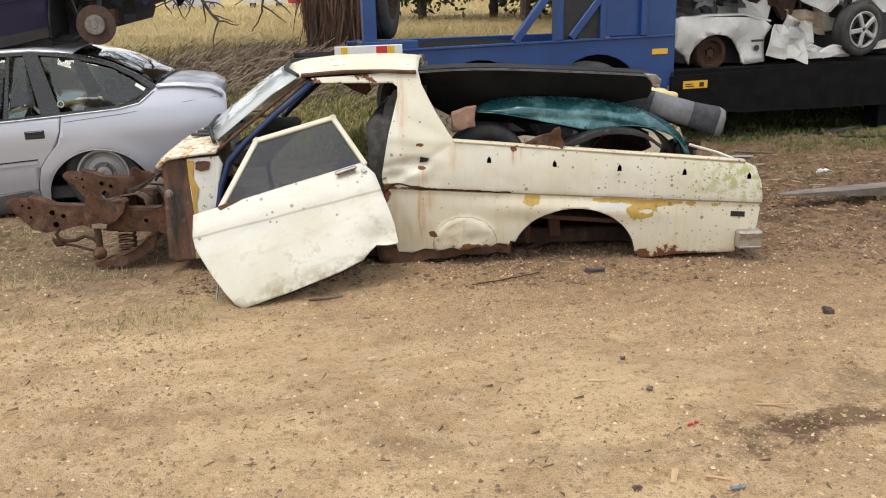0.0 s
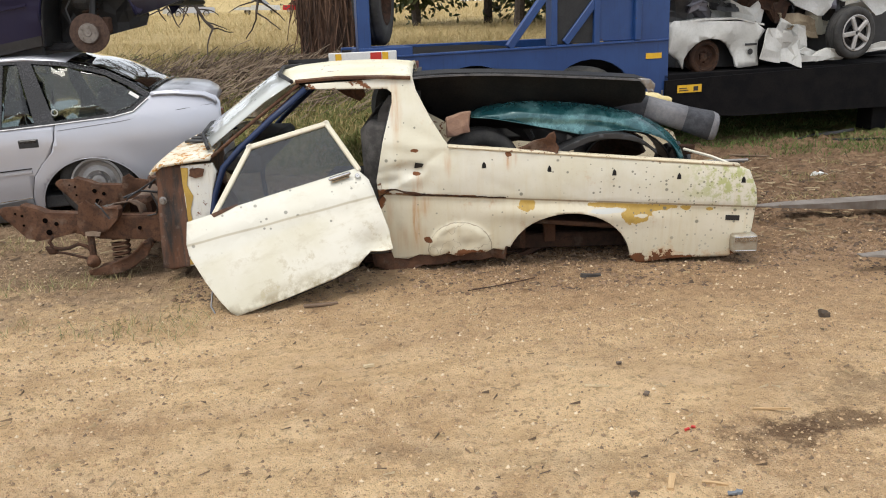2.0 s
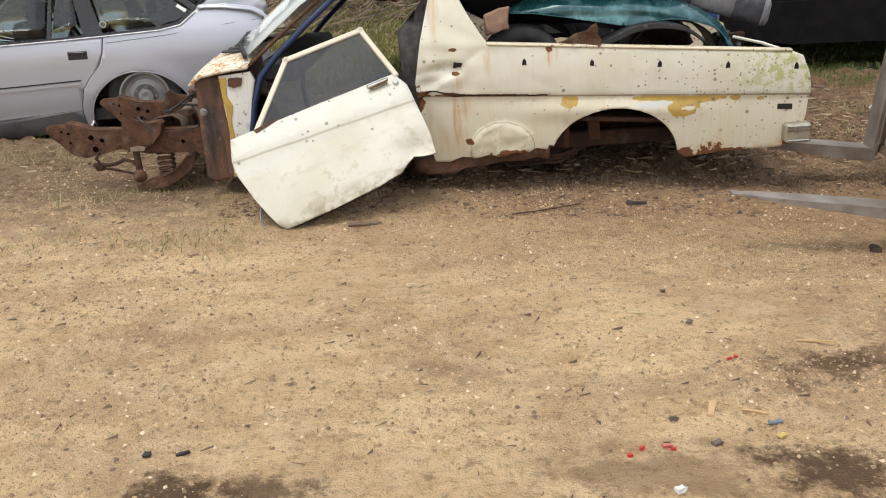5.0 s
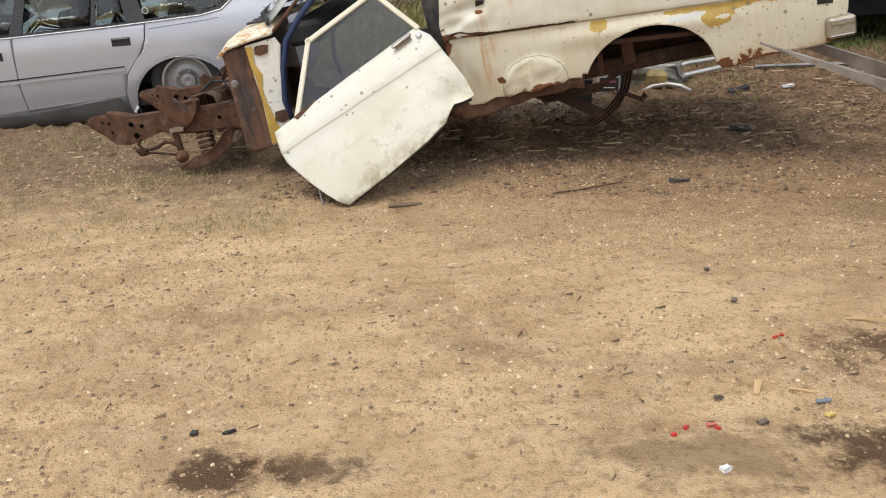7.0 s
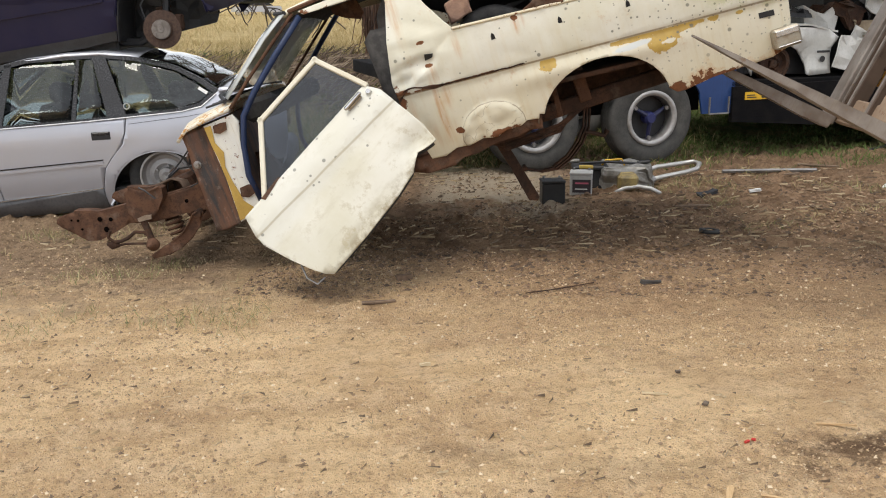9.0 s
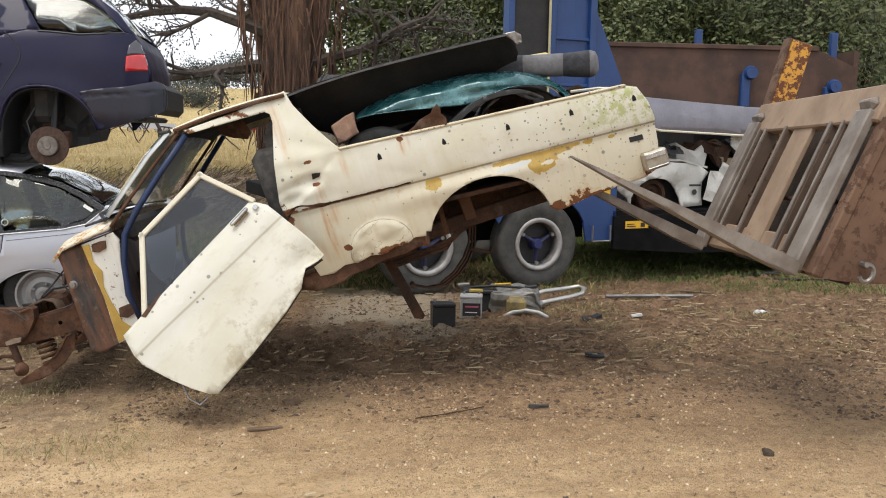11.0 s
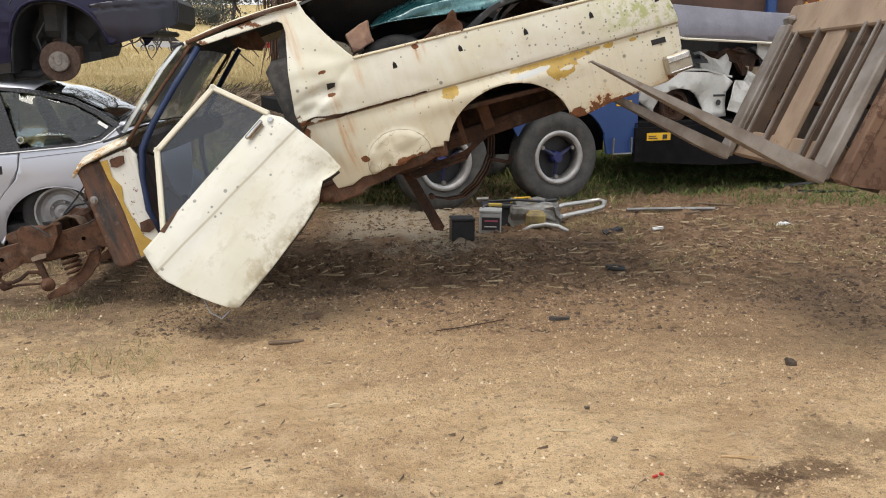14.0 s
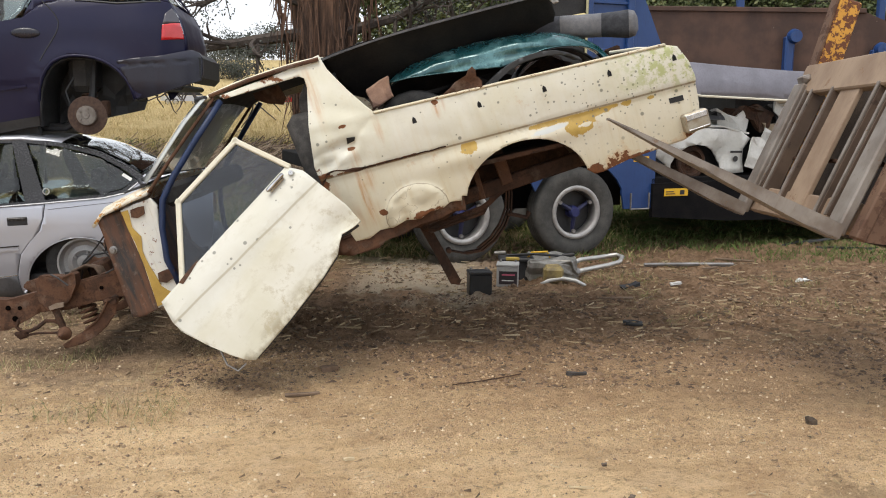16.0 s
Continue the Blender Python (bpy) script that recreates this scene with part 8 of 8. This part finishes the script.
def big_tree():
    t = thing("old_tree", pose(-1.75, 16.0, ground_height(-1.75, 16.0) - 0.1), "old stringybark tree with peeling bark and bare twigs", "tree")
    rnd = random.Random(3)
    bm = bmesh.new()
    for dx, dy, lx, ly, r in ((0, 0, -0.10, 0, 0.38), (0.16, 0.05, 1.1, 0.1, 0.30), (-0.18, 0.1, -1.5, 0.2, 0.28), (0.05, -0.15, 0.45, -0.2, 0.28), (-0.1, -0.12, -0.8, -0.2, 0.27)):
        pts = [(dx + lx * u * u, dy + ly * u, u * 6.5) for u in (0, 0.12, 0.25, 0.4, 0.6, 0.8, 1)]
        tube(bm, pts, r * 1.15, 10, r * 0.5)
    for v in bm.verts:
        a = math.atan2(v.co.y, v.co.x)
        k = 1 + 0.10 * noise.noise(Vector((a * 2.5, v.co.z * 0.5, 1))) + 0.25 * math.exp(-v.co.z * 3)
        v.co.x *= k
        v.co.y *= k
    part("trunk", bm, BARK, t, smooth=True)
    strips = bmesh.new()
    for k in range(190):
        a, z, l = rnd.uniform(3.0, 6.4), rnd.uniform(0.8, 4.2), rnd.uniform(0.4, 1.5)
        rr = 0.42 + 0.14 * z
        p = Vector((math.cos(a) * rr, math.sin(a) * rr, z))
        tube(strips, [p, p + Vector((rnd.gauss(0, 0.04), -0.03, -l * 0.5)), p + Vector((rnd.gauss(0, 0.12), -0.05 + rnd.gauss(0, 0.05), -l))], rnd.uniform(0.012, 0.035), 4, 0.006)
    part("peeling_bark", strips, BARK, t, "hanging strips of bark")
    tips, bm = [], bmesh.new()
    limb(bm, (-0.3, -0.1, 2.15), (-1, 0.05, 0.10), 2.3, 0.12, 2, rnd, tips, 0.02)
    limb(bm, (-0.4, 0, 2.7), (-1, 0.1, 0.35), 2.6, 0.11, 2, rnd, tips, 0.02)
    limb(bm, (-0.5, 0, 3.4), (-1, -0.3, 0.2), 2.6, 0.10, 2, rnd, tips, 0.04)
    limb(bm, (-0.4, 0.2, 3.2), (-1, 0.6, 0.0), 2.6, 0.09, 2, rnd, tips, 0.04)
    limb(bm, (0.3, -0.1, 1.5), (1, -0.1, 0.25), 2.0, 0.12, 2, rnd, tips, -0.02)
    limb(bm, (0.4, -0.1, 2.2), (1, -0.2, 0.6), 2.2, 0.10, 2, rnd, tips, 0)
    limb(bm, (0.3, 0, 3.6), (0.6, -0.3, 0.7), 2.2, 0.10, 2, rnd, tips, 0)
    part("limb", bm, TWIG, t)
    leaves("crown", t, [p for p in tips if p.z > 1.1][::3] + [Vector((rnd.gauss(0, 1.6), rnd.gauss(0, 1), rnd.uniform(4.6, 6.5))) for _ in range(60)], 16, 0.13, 0.06, 5, GREYLEAF)
    # hanging tufts
    return t


big_tree()


def bush_tree(x, y, h, seed, wide=1.5, leaf=0.13):
    rnd = random.Random(seed)
    t = thing("bush_tree", pose(x, y, ground_height(x, y) - 0.1), "dense dark green native tree behind the yard", "tree", "trees behind the yard")
    bm, tips = bmesh.new(), []
    tube(bm, [(0, 0, 0), (rnd.gauss(0, 0.15), 0, h * 0.3), (rnd.gauss(0, 0.3), 0, h * 0.6), (rnd.gauss(0, 0.4), 0, h * 0.9)], 0.16, 8, 0.05)
    for k in range(7):
        a = rnd.uniform(0, 6.28)
        limb(bm, (0, 0, h * rnd.uniform(0.15, 0.8)), (math.cos(a), math.sin(a), rnd.uniform(0.1, 0.7)), wide * rnd.uniform(0.7, 1.2), 0.05, 1, rnd, tips)
    part("trunk", bm, TWIG, t)
    centres = [Vector((rnd.gauss(0, 0.55) * wide, rnd.gauss(0, 0.5) * wide, rnd.uniform(0.08 if x > 3.5 else 0.34, 1.0) * h)) for _ in range(70)] + tips[::2]
    leaves("crown", t, centres, 120, 0.30 + leaf - 0.13, leaf, seed + 1, DARKLEAF)


for x, y, h, s, wd in ((2.9, 20.5, 6.0, 12, 1.8), (5.0, 20.0, 5.6, 13, 1.8), (7.2, 20.5, 6.2, 14, 1.9), (9.5, 20.0, 6.0, 15, 1.9), (4.0, 23.5, 7.0, 16, 2.0), (8.4, 24, 7.2, 17, 2.0), (12.0, 22, 6.8, 18, 2.2), (6.2, 26, 8, 20, 2.4), (2.6, 27, 8, 21, 2.4), (10.5, 27, 8, 22, 2.4), (15, 25, 8, 23, 2.4)):
    bush_tree(x, y, h, s, wd)
for k in range(9):
    bush_tree(-0.5 + 2.5 * k, 31 + (k % 3), 9, 50 + k, 2.3, 0.26)


def shrub(x, y, s, seed, tones):
    rnd = random.Random(seed)
    t = thing("paddock_shrub", pose(x, y, ground_height(x, y)), "low grey-green shrub in dry grass", "shrub", "shrubs in the paddock")
    bm, tips = bmesh.new(), []
    for k in range(6):
        a = rnd.uniform(0, 6.28)
        limb(bm, (0, 0, 0), (math.cos(a), math.sin(a), 0.8), s * 0.5, 0.012 * s, 0, rnd, tips)
    part("stems", bm, TWIG, t)
    leaves("crown", t, [Vector((rnd.gauss(0, 0.45), rnd.gauss(0, 0.4), abs(rnd.gauss(0.4, 0.2)))) * s for _ in range(22)], 130, 0.17 * s, 0.075 * s, seed, tones)


for x, y, s, sd in ((-32.0, 146, 5.0, 31), (-36.5, 150, 4.2, 32), (-4.75, 14.0, 0.55, 33), (-3.75, 11.7, 0.34, 34), (-40, 186, 5.0, 35), (-30.5, 187, 7.5, 36), (-27.0, 188, 5.0, 37), (-38.0, 188, 6.0, 38)):
    shrub(x, y, s, sd, GREYLEAF if y > 15 else DARKLEAF)


# ---------------------------------------------------------------- far vehicles in the paddock
def far_car(x, y, yaw, paint, label, tray=False, van=False):
    z = ground_height(x, y)
    c = thing("far_vehicle", pose(x, y, z, 0, 0, yaw), label, "car", "vehicles in the paddock")
    side = [(2.1, 0.35), (2.15, 0.75), (2.0, 0.9), (1.3, 0.95), (0.7, 1.4), (-0.8, 1.42), (-1.5, 0.98), (-2.0, 0.9), (-2.1, 0.4)]
    if van:
        side = [(2.1, 0.35), (2.1, 1.9), (-1.4, 1.9), (-2.0, 1.1), (-2.2, 0.9), (-2.2, 0.35)]
    if tray:
        side = [(2.1, 0.5), (2.1, 0.75), (0.4, 0.78), (0.35, 1.35), (-0.6, 1.38), (-1.1, 0.95), (-2.0, 0.85), (-2.1, 0.4)]
    low = [(a, min(b, 0.92 if not van else 1.9)) for a, b in side]
    part("body", sheet(low, lambda u, v: 0.0, 1.6, 0.5), paint, c)
    if not van:
        roofl = [(a, b) for a, b in side if b > 0.92]
        part("cabin", sheet(roofl, lambda u, v: 0.12, 1.36, 0.5), GLOSSBLACK, c)
        part("roof", boxes((min(a for a, b in side if b > 1.3), max(a for a, b in side if b > 1.3), 0.1, 1.5, 1.36, 1.43)), paint, c)
    else:
        part("side_window", boxes((-1.9, -1.0, -0.012, -0.004, 1.2, 1.7)), GLOSSBLACK, c)
    for u in (-1.35, 1.3):
        wheel("wheel", c, 0.31, 0.18, 0.2, RUBBER, STEELWHEEL, Matrix.Translation((u, 0.07, 0.31)), 0.03, 0)


REDCAR = plain("red_car_paint", (0.45, 0.015, 0.02), (0.40, 0.012, 0.018), 3, 0.25, 0, 0.02, 0.001)
for row in ((-13.9, 98, 8, REDCAR, "red hatchback parked in dry grass"), (-25.0, 92, 10, WHITECAR, "white tray utility parked in dry grass", True), (10.4, 90, -4, SILVER, "silver sedan parked in dry grass"), (14.5, 95, 3, WHITECAR, "white van parked in dry grass", False, True), (-23.1, 88, 12, SILVER, "stripped silver sedan wreck in dry grass"), (-16.9, 90, 172, WHITECAR, "stripped white utility with a rusty tray", True)):
    far_car(*row)


# ---------------------------------------------------------------- what moves
# seconds, shift of the pivot, roll, pitch, yaw
UTE_ROWS = [
    (0.0, -0.000, -0.001, 0.001, -0.00, -0.01, 0.00),
    (0.5, -0.003, -0.006, 0.006, -0.03, 0.08, 0.05),
    (1.0, -0.001, -0.006, 0.004, -0.04, 0.04, 0.11),
    (1.5, -0.002, -0.006, 0.009, -0.06, 0.19, 0.15),
    (2.0, -0.001, -0.009, 0.009, -0.05, 0.13, 0.17),
    (2.5, 0.001, -0.011, 0.006, -0.02, 0.09, 0.22),
    (3.0, -0.001, -0.009, 0.004, 0.03, 0.07, 0.30),
    (3.5, -0.002, -0.015, -0.007, 0.11, -0.36, 0.40),
    (4.0, -0.003, -0.014, -0.009, 0.22, -0.94, 0.47),
    (6.5, -0.013, -0.010, 0.034, 0.39, -8.70, 0.80),
    (7.0, -0.013, 0.001, 0.040, 0.34, -9.79, 1.04),
    (7.5, -0.023, -0.006, 0.055, 0.23, -11.39, 0.96),
    (8.0, -0.024, -0.019, 0.062, 0.16, -13.49, 0.91),
    (8.5, -0.020, -0.031, 0.083, 0.11, -15.16, 0.89),
    (9.0, -0.023, -0.010, 0.103, 0.06, -17.51, 1.26),
    (9.5, -0.024, -0.014, 0.110, 0.01, -18.96, 1.66),
    (10.0, -0.026, -0.028, 0.101, -0.03, -18.76, 1.70),
    (12.5, -0.028, -0.041, 0.109, -0.08, -18.93, 1.60),
    (13.0, -0.025, 0.002, 0.100, -0.21, -19.07, 1.43),
    (13.5, -0.023, 0.015, 0.093, -0.28, -19.15, 1.28),
    (14.0, -0.026, 0.020, 0.097, -0.32, -19.15, 1.21),
    (14.5, -0.024, 0.028, 0.097, -0.33, -19.18, 1.25),
    (15.0, -0.022, 0.024, 0.099, -0.33, -19.16, 1.29),
    (15.5, -0.026, 0.014, 0.100, -0.30, -19.10, 1.36),
    (16.0, -0.032, -0.024, 0.113, -0.25, -18.86, 1.40),
]
# seconds, shift of the door's middle on the body, roll, pitch, yaw
DOOR_ROWS = [
    (0.0, 0.000, 0.000, 0.000, 0.00, 0.00, 0.00),
    (4.0, -0.009, 0.020, -0.012, 1.00, -0.11, 0.18),
    (6.5, -0.014, 0.040, -0.067, 2.76, -6.78, 0.75),
    (7.0, -0.016, 0.040, -0.080, 4.10, -8.40, 1.10),
    (7.5, -0.015, 0.010, -0.082, 5.40, -10.60, 1.30),
    (8.0, -0.013, -0.015, -0.082, 6.70, -12.60, 1.46),
    (9.0, -0.012, -0.060, -0.066, 8.90, -13.10, 1.50),
    (9.5, -0.009, -0.065, -0.058, 9.77, -12.84, 1.42),
    (10.0, -0.008, -0.066, -0.058, 10.60, -12.75, 1.45),
    (12.5, 0.000, -0.075, -0.056, 11.00, -12.40, 1.66),
    (14.0, -0.002, -0.110, -0.060, 11.10, -12.60, 1.80),
    (16.0, 0.003, -0.110, -0.064, 11.20, -12.60, 1.95),
]
# seconds, heel of the near tine, roll, tilt, yaw
FORK_ROWS = [
    (0.0, 4.261, 5.797, 0.080, 0.50, 0.00, 14.00),
    (1.5, 4.034, 5.600, 0.080, 0.50, 0.00, 8.00),
    (2.5, 3.720, 5.050, 0.080, 0.50, 0.00, 6.50),
    (3.0, 3.493, 4.797, 0.080, 0.50, 0.00, 6.00),
    (3.5, 2.868, 4.510, 0.080, 0.50, 0.00, 2.40),
    (4.0, 2.640, 4.430, 0.085, 0.50, 0.50, 1.00),
    (6.5, 2.438, 4.414, 0.465, 0.50, 15.08, -0.10),
    (7.5, 2.254, 4.412, 0.612, 0.10, 20.30, -0.10),
    (9.0, 2.100, 4.431, 0.958, -0.30, 24.67, -0.30),
    (9.5, 2.125, 4.500, 1.050, -2.20, 23.30, -1.20),
    (10.0, 2.115, 4.470, 1.050, -2.20, 23.40, -1.20),
    (12.5, 2.069, 4.370, 1.054, -1.90, 23.70, -1.60),
    (16.0, 2.080, 4.420, 1.054, -2.00, 23.65, -1.80),
]


def motions():
    for ob in [ute] + LOAD:
        walk(ob, [(t, pose(-2.13 + x, 5.45 + y, 0.05 + z, a, b, c)) for t, x, y, z, a, b, c in UTE_ROWS])
    at = DOOR_PIVOT - Vector((-2.13, 5.45, 0.05))
    walk(door, [(t, pose(at.x + x, at.y + y, at.z + z, a, b, c)) for t, x, y, z, a, b, c in DOOR_ROWS])
    walk(leaf, [(t, pose(2.93, 0, 0.11, 0, a, 0)) for t, a in ((0.0, 45), (4.2, 45), (5.2, 28), (6.5, 2), (7.5, 0), (16.0, 0))])
    walk(strap, [(t, pose(2.26, 0, 0.01, 0, a, 0)) for t, a in ((0.0, -75), (4.2, -75), (7.0, -45), (9.5, 0), (16.0, 0))])
    walk(fork, [(t, pose(x, y, z, a, b, c)) for t, x, y, z, a, b, c in FORK_ROWS])


motions()
